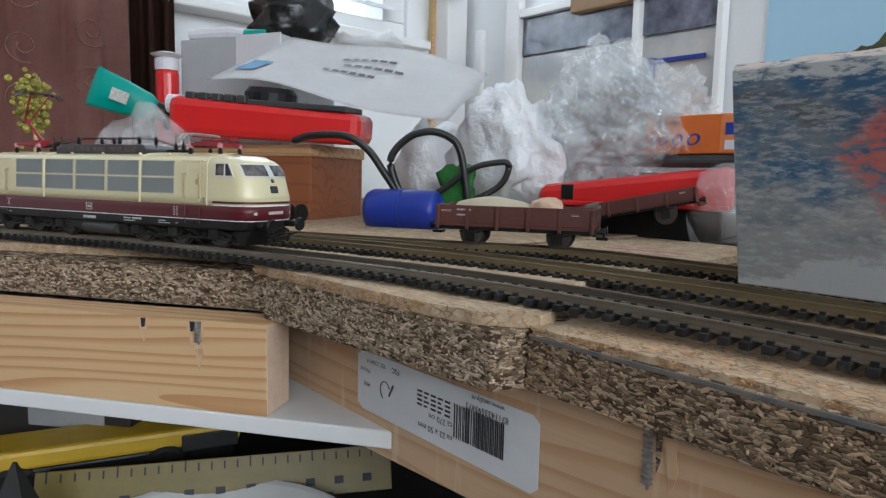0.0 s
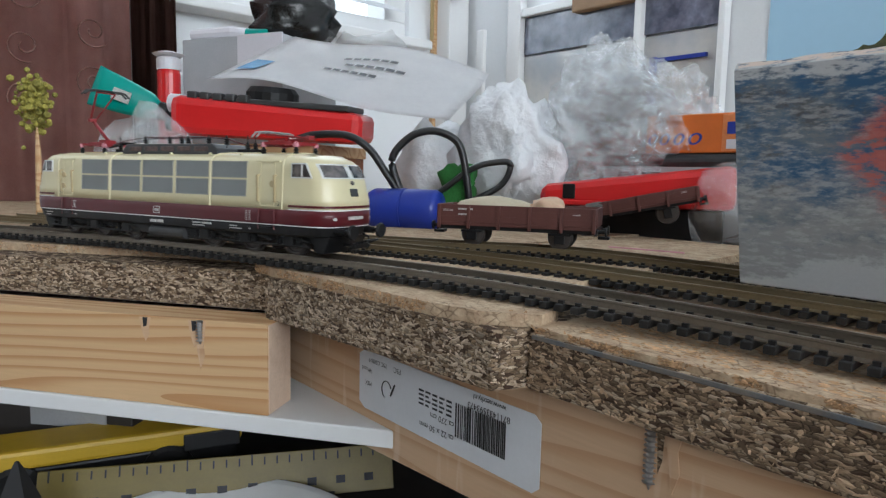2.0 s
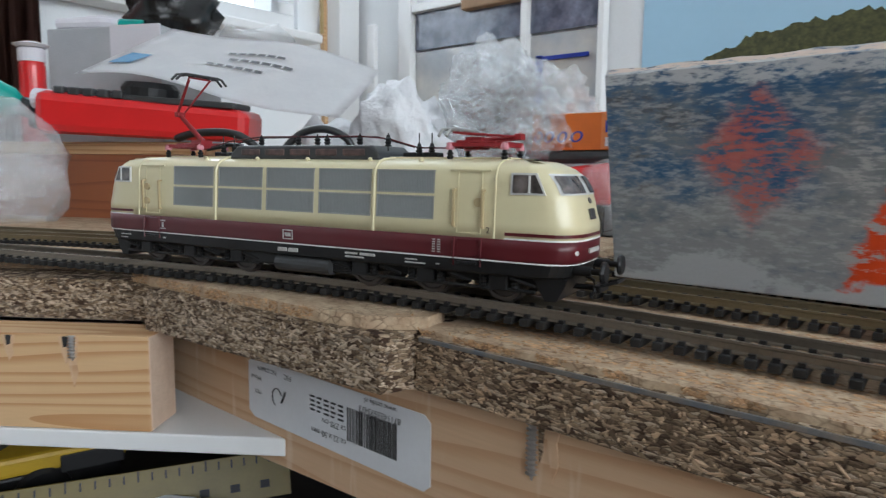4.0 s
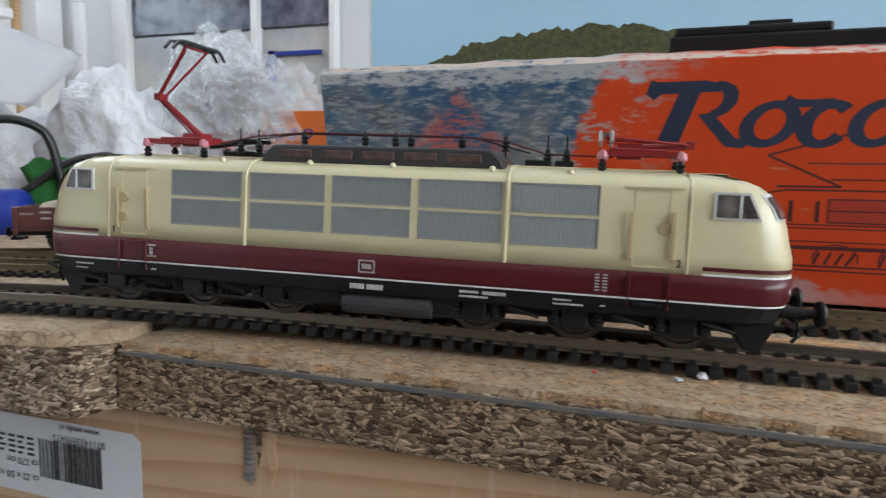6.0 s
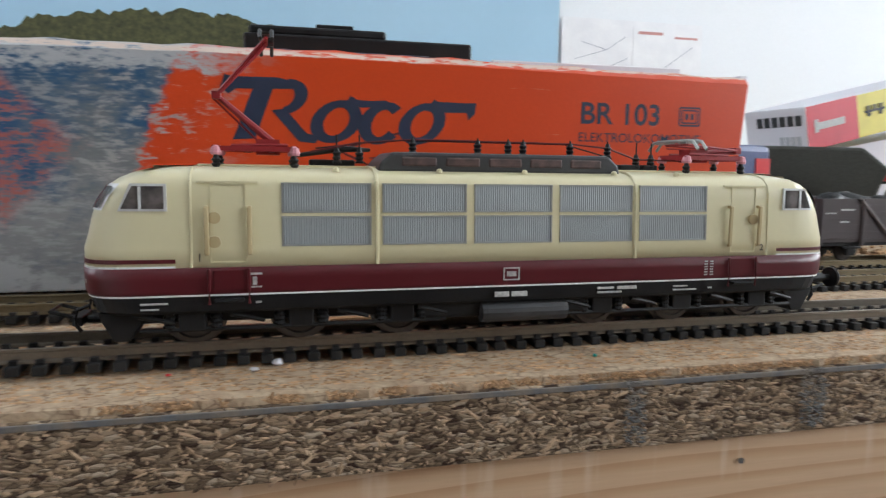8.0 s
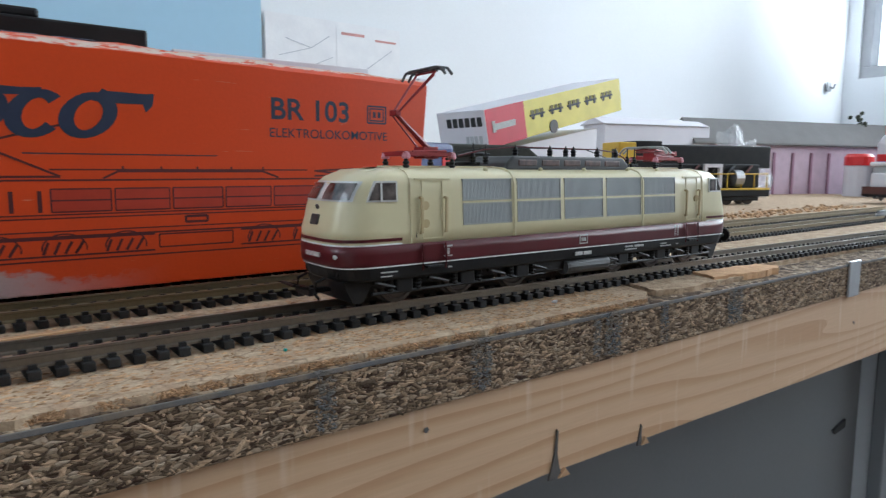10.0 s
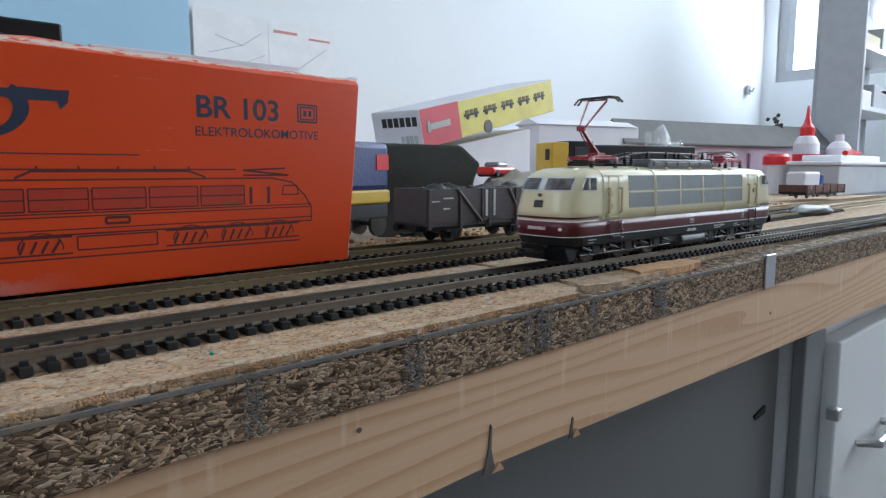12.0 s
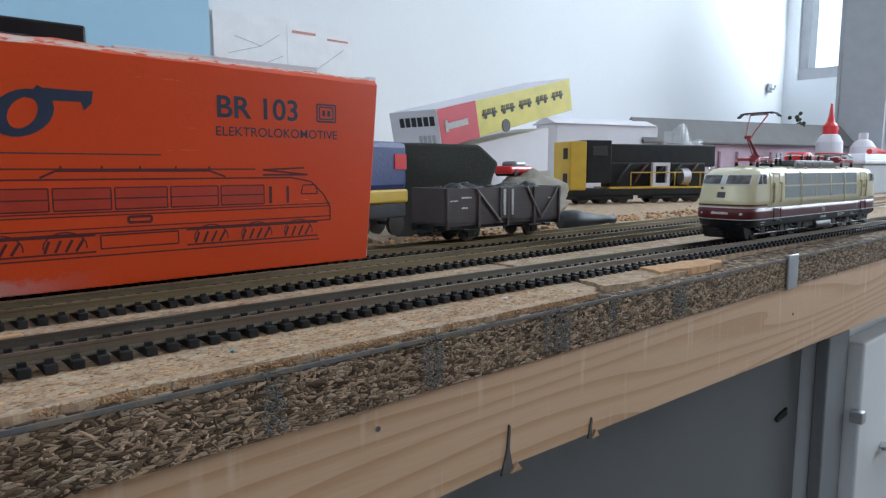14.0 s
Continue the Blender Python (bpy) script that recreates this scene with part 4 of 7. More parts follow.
BROWN_WAGON = mat("brown_wagon_plastic", (0.105, 0.035, 0.028), 0.55, second=(0.075, 0.025, 0.02), size=0.01, grain=0.0008, bump=0.15, relief=0.0001)
DARK_WAGON = mat("dark_brown_wagon", (0.062, 0.045, 0.045), 0.6, second=(0.045, 0.032, 0.032), size=0.01, grain=0.0008, bump=0.15, relief=0.0001)
SACK = mat("sand_cloth", (0.52, 0.46, 0.34), 0.9, second=(0.45, 0.38, 0.27), size=0.008, grain=0.001, bump=0.1, relief=0.0005)
GREY_CLOTH = mat("grey_brown_cloth", (0.30, 0.27, 0.22), 0.9, second=(0.20, 0.17, 0.13), size=0.01, grain=0.0012, bump=0.15, relief=0.0006)
PINK_CLOTH = mat("pale_pink_cloth", (0.66, 0.46, 0.32), 0.85, grain=0.001, bump=0.1, relief=0.0004)
BRACE = mat("pale_brown_brace", (0.16, 0.13, 0.125), 0.6, grain=0.001, bump=0.1, relief=0.0)
ROCK = mat("grey_foam", (0.10, 0.10, 0.09), 0.9, second=(0.14, 0.14, 0.12), size=0.02, grain=0.0015, bump=0.2, relief=0.0006)
COAL = mat("coal", (0.02, 0.02, 0.02), 0.6, grain=0.001, bump=0.3, relief=0.0006)
BAG = mat("black_bag_film", (0.012, 0.012, 0.012), 0.25, grain=0.004, bump=0.1, relief=0.001)
RUBBER = mat("black_rubber", (0.014, 0.014, 0.015), 0.4, grain=0.003, bump=0.1, relief=0.0)
CURTAIN = thin(mat("rose_curtain", (0.64, 0.40, 0.36), 0.85, second=(0.50, 0.27, 0.23), size=0.03, amount=0.6, grain=0.002, bump=0.1, relief=0.0006), 0.4)
CURTAIN_DARK = mat("brown_curtain", (0.20, 0.10, 0.08), 0.85, second=(0.15, 0.07, 0.055), size=0.03, grain=0.002, bump=0.1, relief=0.0006)
FRAME = mat("white_window_paint", (0.80, 0.80, 0.80), 0.4, second=(0.76, 0.76, 0.76), size=0.1, grain=0.004, bump=0.02, relief=0.0001)
SLAT = thin(mat("white_blind_slat", (0.82, 0.83, 0.85), 0.5, second=(0.78, 0.79, 0.81), size=0.1, grain=0.004, bump=0.02, relief=0.0), 0.45)
CAB_WHITE = mat("white_laminate", (0.72, 0.72, 0.72), 0.35, second=(0.67, 0.67, 0.68), size=0.1, grain=0.004, bump=0.02, relief=0.00005)
CAB_GREY = mat("grey_laminate", (0.20, 0.205, 0.215), 0.55, second=(0.17, 0.175, 0.185), size=0.1, grain=0.003, bump=0.04, relief=0.0001)
STEEL = mat("bright_steel", (0.55, 0.55, 0.56), 0.3, 0.9, grain=0.001, relief=0.0)
LEAF = mat("dry_moss", (0.34, 0.30, 0.06), 0.9, second=(0.20, 0.18, 0.04), size=0.004, grain=0.001, bump=0.3, relief=0.0006, island=0.4)
LEAF_DARK = mat("dark_leaf", (0.05, 0.06, 0.035), 0.8, grain=0.001, bump=0.3, relief=0.0, island=0.4)
ROOF_GREY = mat("grey_shed_roof", (0.16, 0.155, 0.15), 0.8, second=(0.12, 0.115, 0.11), size=0.03, grain=0.002, bump=0.15, relief=0.0004)
PINK_WALL = mat("pale_pink_card", (0.55, 0.42, 0.50), 0.7, grain=0.003, bump=0.05, relief=0.0)


def film(name, tint, rough, alpha):
    """Thin clear plastic: part of the light goes straight through, the rest is glossy."""
    m = bpy.data.materials.new(name)
    m.use_nodes = True
    b = m.node_tree.nodes["Principled BSDF"]
    b.inputs["Base Color"].default_value, b.inputs["Roughness"].default_value = (*tint, 1), rough
    b.inputs["Alpha"].default_value, b.inputs["Specular IOR Level"].default_value = alpha, 0.9
    n, l = m.node_tree.nodes, m.node_tree.links
    co, t, bp = n.new("ShaderNodeTexCoord"), n.new("ShaderNodeTexNoise"), n.new("ShaderNodeBump")
    t.inputs["Scale"].default_value, t.inputs["Detail"].default_value = 70, 6
    bp.inputs["Strength"].default_value, bp.inputs["Distance"].default_value = 1.0, 0.006
    l.new(co.outputs["Object"], t.inputs[0]), l.new(t.outputs[0], bp.inputs["Height"]), l.new(bp.outputs[0], b.inputs["Normal"])
    return m


WRAP = film("bubble_film", (0.84, 0.87, 0.90), 0.08, 0.26)
WHITE_FILM = film("milky_film", (0.84, 0.85, 0.88), 0.35, 0.75)
CLEAR = film("clear_film", (0.8, 0.82, 0.84), 0.2, 0.3)


def worn_box_material():
    """Orange card with a blue and grey torn end, red patch and scuffed edges, laid out in the box's own metres."""
    m = mat("worn_box_card", (0.62, 0.060, 0.008), 0.36, second=(0.57, 0.052, 0.007), size=0.05, grain=0.0012, bump=0.06, relief=0.0001)
    n, l = m.node_tree.nodes, m.node_tree.links
    sh = next(x for x in n if x.bl_idname == "ShaderNodeHueSaturation")
    first = sh.inputs["Color"].links[0].from_socket
    co, sep = n.new("ShaderNodeTexCoord"), n.new("ShaderNodeSeparateXYZ")
    l.new(co.outputs["Object"], sep.inputs[0])
    x, y, z = sep.outputs

    def num(op, a, b):
        k = n.new("ShaderNodeMath")
        k.operation = op
        for i, v in enumerate((a, b)):
            if isinstance(v, (int, float)):
                k.inputs[i].default_value = v
            else:
                l.new(v, k.inputs[i])
        return k.outputs[0]

    def spots(scale, stretch=(1, 1, 1), detail=8, rough=0.65):
        t, mp = n.new("ShaderNodeTexNoise"), n.new("ShaderNodeMapping")
        mp.inputs["Scale"].default_value, mp.inputs["Location"].default_value = stretch, (scale * 0.013, 0.2, scale * 0.007)
        l.new(co.outputs["Object"], mp.inputs[0]), l.new(mp.outputs[0], t.inputs[0])
        t.inputs["Scale"].default_value, t.inputs["Detail"].default_value, t.inputs["Roughness"].default_value = scale, detail, rough
        return t.outputs[0]

    def step(v, lo, hi):
        r = n.new("ShaderNodeMapRange")
        r.interpolation_type = "SMOOTHSTEP"
        r.inputs[1].default_value, r.inputs[2].default_value = lo, hi
        l.new(v, r.inputs[0])
        return r.outputs[0]

    def over(under, colour, mask):
        k = n.new("ShaderNodeMix")
        k.data_type = "RGBA"
        l.new(mask, k.inputs[0]), l.new(under, k.inputs[6])
        if isinstance(colour, tuple):
            k.inputs[7].default_value = (*colour, 1)
        else:
            l.new(colour, k.inputs[7])
        return k.outputs[2]

    big, mid, fine = spots(26, (0.75, 1, 1.3), 7, 0.66), spots(85, (0.6, 1, 1.2), 9, 0.72), spots(520, (0.3, 1, 1))
    torn = n.new("ShaderNodeMix")
    torn.data_type = "RGBA"
    torn.inputs[6].default_value, torn.inputs[7].default_value = (0.022, 0.085, 0.175, 1), (0.17, 0.18, 0.185, 1)
    l.new(step(num("ADD", num("MULTIPLY", big, 0.8), num("MULTIPLY", fine, 0.26)), 0.44, 0.62), torn.inputs[0])
    # grey bare card low down and in patches, dark grime high up, pale fibres
    left = over(torn.outputs[2], (0.25, 0.25, 0.25), step(num("ADD", num("MULTIPLY", mid, 0.9), num("MULTIPLY", z, -5.5)), 0.12, 0.36))
    left = over(left, (0.065, 0.066, 0.07), num("MULTIPLY", step(num("ADD", num("MULTIPLY", mid, 1.0), num("MULTIPLY", z, 3.2)), 0.66, 0.84), step(num("MULTIPLY", x, -1), -0.075, -0.02)))
    left = over(left, (0.42, 0.42, 0.42), num("MULTIPLY", step(num("ADD", fine, num("MULTIPLY", mid, 0.4)), 0.66, 0.84), 0.5))
    # the faded red lozenge on the blue end
    dx, dz = num("ABSOLUTE", num("SUBTRACT", x, 0.058), 0), num("ABSOLUTE", num("SUBTRACT", z, 0.052), 0)
    loz = num("ADD", dx, num("ADD", num("MULTIPLY", dz, 0.9), num("MULTIPLY", mid, 0.035)))
    left = over(left, (0.42, 0.07, 0.045), num("MULTIPLY", num("MULTIPLY", step(num("MULTIPLY", loz, -1), -0.046, -0.036), step(num("ADD", num("MULTIPLY", fine, 0.5), num("MULTIPLY", mid, 0.5)), 0.45, 0.54)), 0.8))
    # slanted border between the blue end and the orange
    edge = num("ADD", num("SUBTRACT", x, num("MULTIPLY", z, 0.33)), num("MULTIPLY", num("SUBTRACT", mid, 0.5), 0.02))
    out = over(left, first, step(edge, 0.0855, 0.0885))
    near = num("MULTIPLY", step(num("MULTIPLY", edge, -1), -0.135, -0.088), step(num("ADD", num("MULTIPLY", fine, 0.5), num("MULTIPLY", mid, 0.6)), 0.56, 0.64))
    out = over(out, (0.36, 0.34, 0.33), num("MULTIPLY", near, step(x, 0.08, 0.09)))
    # scuffed upper and lower edges
    top = num("MULTIPLY", step(num("ADD", z, num("MULTIPLY", num("SUBTRACT", mid, 0.5), 0.018)), 0.0785, 0.0805), step(num("MULTIPLY", num("ADD", x, num("MULTIPLY", big, 0.05)), -1), -0.168, -0.150))
    top = num("MULTIPLY", top, step(num("MULTIPLY", y, -1), -0.004, -0.001))
    out = over(out, (0.44, 0.45, 0.46), num("MULTIPLY", top, step(num("ADD", num("MULTIPLY", fine, 0.5), num("MULTIPLY", mid, 0.5)), 0.40, 0.52)))
    line = num("MULTIPLY", step(num("ADD", z, num("MULTIPLY", num("SUBTRACT", mid, 0.5), 0.004)), 0.0862, 0.0868), step(num("MULTIPLY", z, -1), -0.0896, -0.0880))
    out = over(out, (0.62, 0.50, 0.42), num("MULTIPLY", line, step(fine, 0.40, 0.5)))
    low = num("MULTIPLY", step(num("MULTIPLY", num("ADD", z, num("MULTIPLY", num("SUBTRACT", big, 0.5), -0.06)), -1), -0.009, -0.005), step(num("MULTIPLY", x, -1), -0.235, -0.15))
    out = over(out, (0.40, 0.40, 0.40), low)
    scratch = num("MULTIPLY", step(spots(260, (0.12, 1, 1.6)), 0.66, 0.72), 0.7)
    out = over(out, (0.55, 0.33, 0.25), scratch)
    l.new(out, sh.inputs["Color"])
    return m


# ---- the big card box ----
def ring_shape(cx, cz, rx, rz, w, slant=0.2, a0=0, a1=360, n=22):
    """A flat oval band on the card, as outline points inside and outside."""
    bm = bmesh.new()
    prev = None
    for k in range(n + 1):
        a = radians(a0 + (a1 - a0) * k / n)
        wid = w * (0.75 + 0.35 * abs(math.cos(a)))
        pts = []
        for r, d in ((0, 0), (1, 0), (0, 1), (1, 1)):
            px, pz = (rx - wid * r) * math.cos(a), (rz - wid * 0.8 * r) * math.sin(a)
            pts.append(bm.verts.new((cx + px + pz * slant, -0.12 * d, cz + pz)))
        if prev:
            p, q = prev, pts
            for f in ((p[0], q[0], q[2], p[2]), (p[1], p[3], q[3], q[1]), (p[2], q[2], q[3], p[3])):
                bm.faces.new(f)
        prev = pts
    return bm


def strip(points, w_all, parent, material, name="printed_line", y=0.0):
    """A thin printed line on the box's front."""
    bm = bmesh.new()
    for (x0, z0), (x1, z1) in zip(points, points[1:]):
        d = Vector((x1 - x0, z1 - z0))
        w = w_all * 1.3
        if d.length < 1e-6:
            continue
        u = d.normalized()
        nx, nz = -u.y * w / 2, u.x * w / 2
        vs = [bm.verts.new((x0 + nx, y, z0 + nz)), bm.verts.new((x0 - nx, y, z0 - nz)), bm.verts.new((x1 - nx, y, z1 - nz)), bm.verts.new((x1 + nx, y, z1 + nz))]
        bm.faces.new(vs)
    return part(name, bm, material, parent)


def card_box():
    b = thing("card_box", -143, 114, 5.2, 0.3, "worn orange card box with a torn blue and grey end", "card box")
    L, D = 346, 74

    def top_z(f):
        return 88.5 - 1.2 * f + 1.6 * math.sin(math.pi * f) ** 2

    def front(f, z):
        h = top_z(f)
        if z < h * 0.55:
            return -1.2 * z / (h * 0.55)
        return -1.2 - (0.4 + 0.6 * math.sin(math.pi * f)) * (z - h * 0.55) / (h * 0.45 - 3)
    bm = bmesh.new()
    nx = 40
    rows = []
    for k in range(nx + 1):
        f = k / nx
        h = top_z(f)
        rag = 0.35 * math.sin(k * 2.3) + 0.25 * math.sin(k * 5.1)

        def lean(z):
            """The carton bulges: both ends stand out towards the top."""
            return L * f + (1 - f) ** 3 * (3.5 - 8.0 * z / h) + f ** 3 * (3.0 + 7.0 * z / h)
        rows.append([bm.verts.new(p) for p in ((lean(0), 0, 0), (lean(h * 0.55), front(f, h * 0.55), h * 0.55), (lean(h - 3), front(f, h - 3), h - 3 + rag * 0.3), (lean(h), 1.0, h + rag), (lean(h), D * 0.4, h + 3.2 * (1 - f) + 2.0 * math.sin(math.pi * f)), (lean(h), D, h + 1), (lean(0), D, 0))])
    for p, q in zip(rows, rows[1:]):
        for i in range(7):
            bm.faces.new((p[i], q[i], q[(i + 1) % 7], p[(i + 1) % 7]))
    bm.faces.new(rows[0]), bm.faces.new(rows[-1][::-1])
    bmesh.ops.recalc_face_normals(bm, faces=bm.faces)
    bmesh.ops.bevel(bm, geom=[e for e in bm.edges if e.calc_face_angle(0) > 0.9], offset=0.7, segments=2, affect="EDGES", profile=0.5)
    part("carton", bm, worn_box_material(), b)
    bm = prism([(L - 3, 1.5), (L + 1.2, 1.5), (L + 1.2, D), (L - 3, D)], 0.5, 88.5, bevel=0.5)
    for v in bm.verts:
        v.co.x += 3.0 + 7.0 * v.co.z / 88
    part("lid_flap", bm, CARD_WHITE, b, "white folded end flap")
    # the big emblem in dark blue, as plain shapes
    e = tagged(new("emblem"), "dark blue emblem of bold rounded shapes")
    e.parent, e.matrix_basis = b, pose(0, 0, 0)
    e.empty_display_size = 0.01

    def blob(pts, h=0.12):
        return part("emblem_stroke", prism(pts, -h, 0, axis="y"), NAVY, e)
    blob([(138.5, 55.5), (146.5, 56), (153.5, 75), (146.5, 75.5)])
    blob([(134.5, 74.2), (136.2, 79.2), (139, 78.4), (155, 78.6), (162, 77.0), (160, 74.6), (140, 74.0), (137.4, 72.0)])
    part("emblem_stroke", ring_shape(157.6, 71.6, 8.2, 6.6, 4.4, 0.3, -85, 95), NAVY, e)
    blob([(152.6, 66.6), (157.6, 67.2), (165.6, 58.2), (170.4, 57.4), (168.6, 54.6), (162.4, 55.2)])
    part("emblem_stroke", ring_shape(176.6, 63.0, 9.6, 8.2, 4.4, 0.32), NAVY, e)
    part("emblem_stroke", ring_shape(194.2, 62.8, 9.0, 8.2, 4.6, 0.28, 48, 322), NAVY, e)
    part("emblem_stroke", ring_shape(210.2, 63.0, 9.2, 8.2, 4.4, 0.32), NAVY, e)
    blob([(211.4, 68.2), (215, 72.6), (216.6, 71.8), (228, 71.6), (232.4, 71.8), (231.8, 67.4), (229.2, 64.8), (228.4, 67.8), (216, 67.6)])
    blob([(180, 69.4), (182, 73.0), (184.6, 71.4), (190, 71.2), (196.4, 71.6), (196, 69.0), (186, 68.6)])
    for o in e.children:
        o.matrix_basis = pose(-0.0034, 0, 0)
    writing("BR 103", 12.4, NAVY, b, 274.2, -1.9, 65.2, stretch=1.05, heavy=0.018)
    writing("ELEKTROLOKOMOTIVE", 5.45, NAVY, b, 273.8, -1.9, 57.6, stretch=1.02, heavy=0.006)
    for x0, x1, z0, z1, w in ((321.6, 331.4, 65.4, 73.0, 0.6), (322.9, 330.1, 66.5, 71.9, 0.5)):
        strip([(x0, z0), (x1, z0), (x1, z1), (x0, z1), (x0, z0)], w, b, NAVY, "printed_badge", -1.95)
    strip([(325.2, 67.9), (325.2, 70.5)], 1.2, b, NAVY, "printed_badge", -1.95)
    strip([(327.8, 67.9), (327.8, 70.5)], 1.2, b, NAVY, "printed_badge", -1.95)
    # line drawing of an engine
    y0 = -1.35
    X, W = 160.0, 168.0

    def at(u, v):
        return X + W * u, 13.5 + 31 * v
    for k in range(5):
        u0 = 0.20 + 0.122 * k
        part("printed_grille", prism([at(u0, 0.50), at(u0 + 0.114, 0.50), at(u0 + 0.114, 0.76), at(u0, 0.76)], y0 - 0.06, y0 - 0.02, axis="y"), PRINT_FILL, b)
        strip([at(u0, 0.50), at(u0 + 0.114, 0.50), at(u0 + 0.114, 0.76), at(u0, 0.76), at(u0, 0.50)], 0.42, b, PRINT, y=y0 - 0.08)
        strip([at(u0, 0.63), at(u0 + 0.114, 0.63)], 0.42, b, PRINT, y=y0 - 0.08)
    strip([at(0.0, 0.22), at(0.0, 0.42), at(0.02, 0.60), at(0.06, 0.80), at(0.12, 0.86), at(0.88, 0.86), at(0.94, 0.80), at(0.98, 0.60), at(1.0, 0.42), at(1.0, 0.22), at(0, 0.22)], 0.51, b, PRINT, y=y0)
    for v in (0.28, 0.43, 0.47):
        strip([at(0.0, v), at(1.0, v)], 0.38, b, PRINT, y=y0)
    for u in (0.13, 0.18, 0.82, 0.87):
        strip([at(u, 0.50), at(u, 0.74)], 1.05, b, PRINT, y=y0)
    for u in (0.05, 0.91):
        strip([at(u, 0.62), at(u + 0.05, 0.62), at(u + 0.045, 0.75), at(u + 0.005, 0.75), at(u, 0.62)], 0.45, b, PRINT, y=y0)
    strip([at(0.47, 0.33), at(0.52, 0.33), at(0.52, 0.40), at(0.47, 0.40), at(0.47, 0.33)], 0.75, b, PRINT, y=y0)
    for end in (0.22, 0.78):
        for k in (-0.12, 0, 0.12):
            ring = [at(end + k + 0.042 * math.cos(a), 0.08 + 0.17 * math.sin(a)) for a in (radians(t) for t in range(-10, 200, 15))]
            strip(ring, 0.4, b, PRINT, "printed_wheel", y0)
            for j in range(4):
                strip([at(end + k - 0.04 + 0.02 * j, 0.02), at(end + k - 0.03 + 0.022 * j, 0.16)], 0.75, b, PRINT, y=y0)
        strip([at(end - 0.18, 0.2), at(end + 0.18, 0.2)], 0.60, b, PRINT, y=y0)
        strip([at(end - 0.18, 0.0), at(end + 0.18, 0.0)], 0.52, b, PRINT, y=y0)
    strip([at(0.41, 0.03), at(0.41, 0.19), at(0.58, 0.19), at(0.58, 0.03), at(0.41, 0.03)], 0.45, b, PRINT, y=y0)
    strip([at(0.30, 0.88), at(0.33, 0.96), at(0.66, 0.96), at(0.70, 0.88)], 0.60, b, PRINT, y=y0)
    for u in (0.34, 0.42, 0.5, 0.58, 0.66):
        strip([at(u, 0.96), at(u, 1.02)], 0.60, b, PRINT, y=y0)
    strip([at(0.2, 0.98), at(0.78, 0.98)], 0.45, b, PRINT, y=y0)
    strip([at(0.10, 0.90), at(0.22, 0.90), at(0.08, 1.25), at(0.24, 1.5)], 0.60, b, PRINT, y=y0)
    strip([at(0.80, 0.90), at(0.93, 0.90), at(0.80, 0.97), at(0.92, 1.0)], 0.60, b, PRINT, y=y0)
    strip([(186, 49.4), (252, 49.4)], 0.35, b, NAVY, y=y0 - 0.3)
    strip([(160, 12.0), (322, 11.6)], 0.45, b, PRINT, y=-0.9)
    # all print follows the carton's bulging front
    for o in b.children_recursive:
        if o.type != "MESH" or o.name.split(".")[0] in ("carton", "lid_flap"):
            continue
        o.data.transform(o.matrix_basis)
        o.matrix_basis = Matrix.Identity(4)
        low = max(v.co.y for v in o.data.vertices)
        step = 0.00009 if o.name.startswith("printed_grille") else 0.00013
        for v in o.data.vertices:
            near = min(max((v.co.y - low) * 0.2, -0.00006), 0)
            v.co.y = front(min(max(v.co.x / MM / L, 0), 1), v.co.z / MM) * MM - step + near
    # print on the lid's top
    for u in (150, 172, 188, 206):
        part("emblem_stroke", ring_shape(0, 0, 7, 3.6, 2.4, 0.3), NAVY, b).matrix_basis = pose(u * MM, 12 * MM, 91.2 * MM, -78, 0, 0)
    return b


card_box()


def black_track_set():
    """Black plastic pieces lying on the card box."""
    t = thing("plastic_bridge_deck", -5, 146, 96, 0, "black plastic deck piece lying on the card box", "model part")
    bm = box(0, 98, 0, 30, -4, 10, 1.0)
    part("deck", bm, BLACK, t)
    part("deck_top", box(2, 60, 3, 27, 10, 14, 1.2), BLACK, t)
    part("rib", box(30, 46, 6, 22, 14, 16, 0.6), BLACK, t)
    k = thing("paper_booklet", 104, 150, 91.5, -1.0, "pale booklet lying on the card box", "booklet")
    part("cover", box(0, 96, 0, 34, 0, 9, 0.4), CARD_WHITE, k)
    for x in (14, 19.5, 23, 27, 31):
        part("print_bar", box(x, x + 3.4, -0.2, 0.3, 3.2, 6.0), INK, k)


black_track_set()


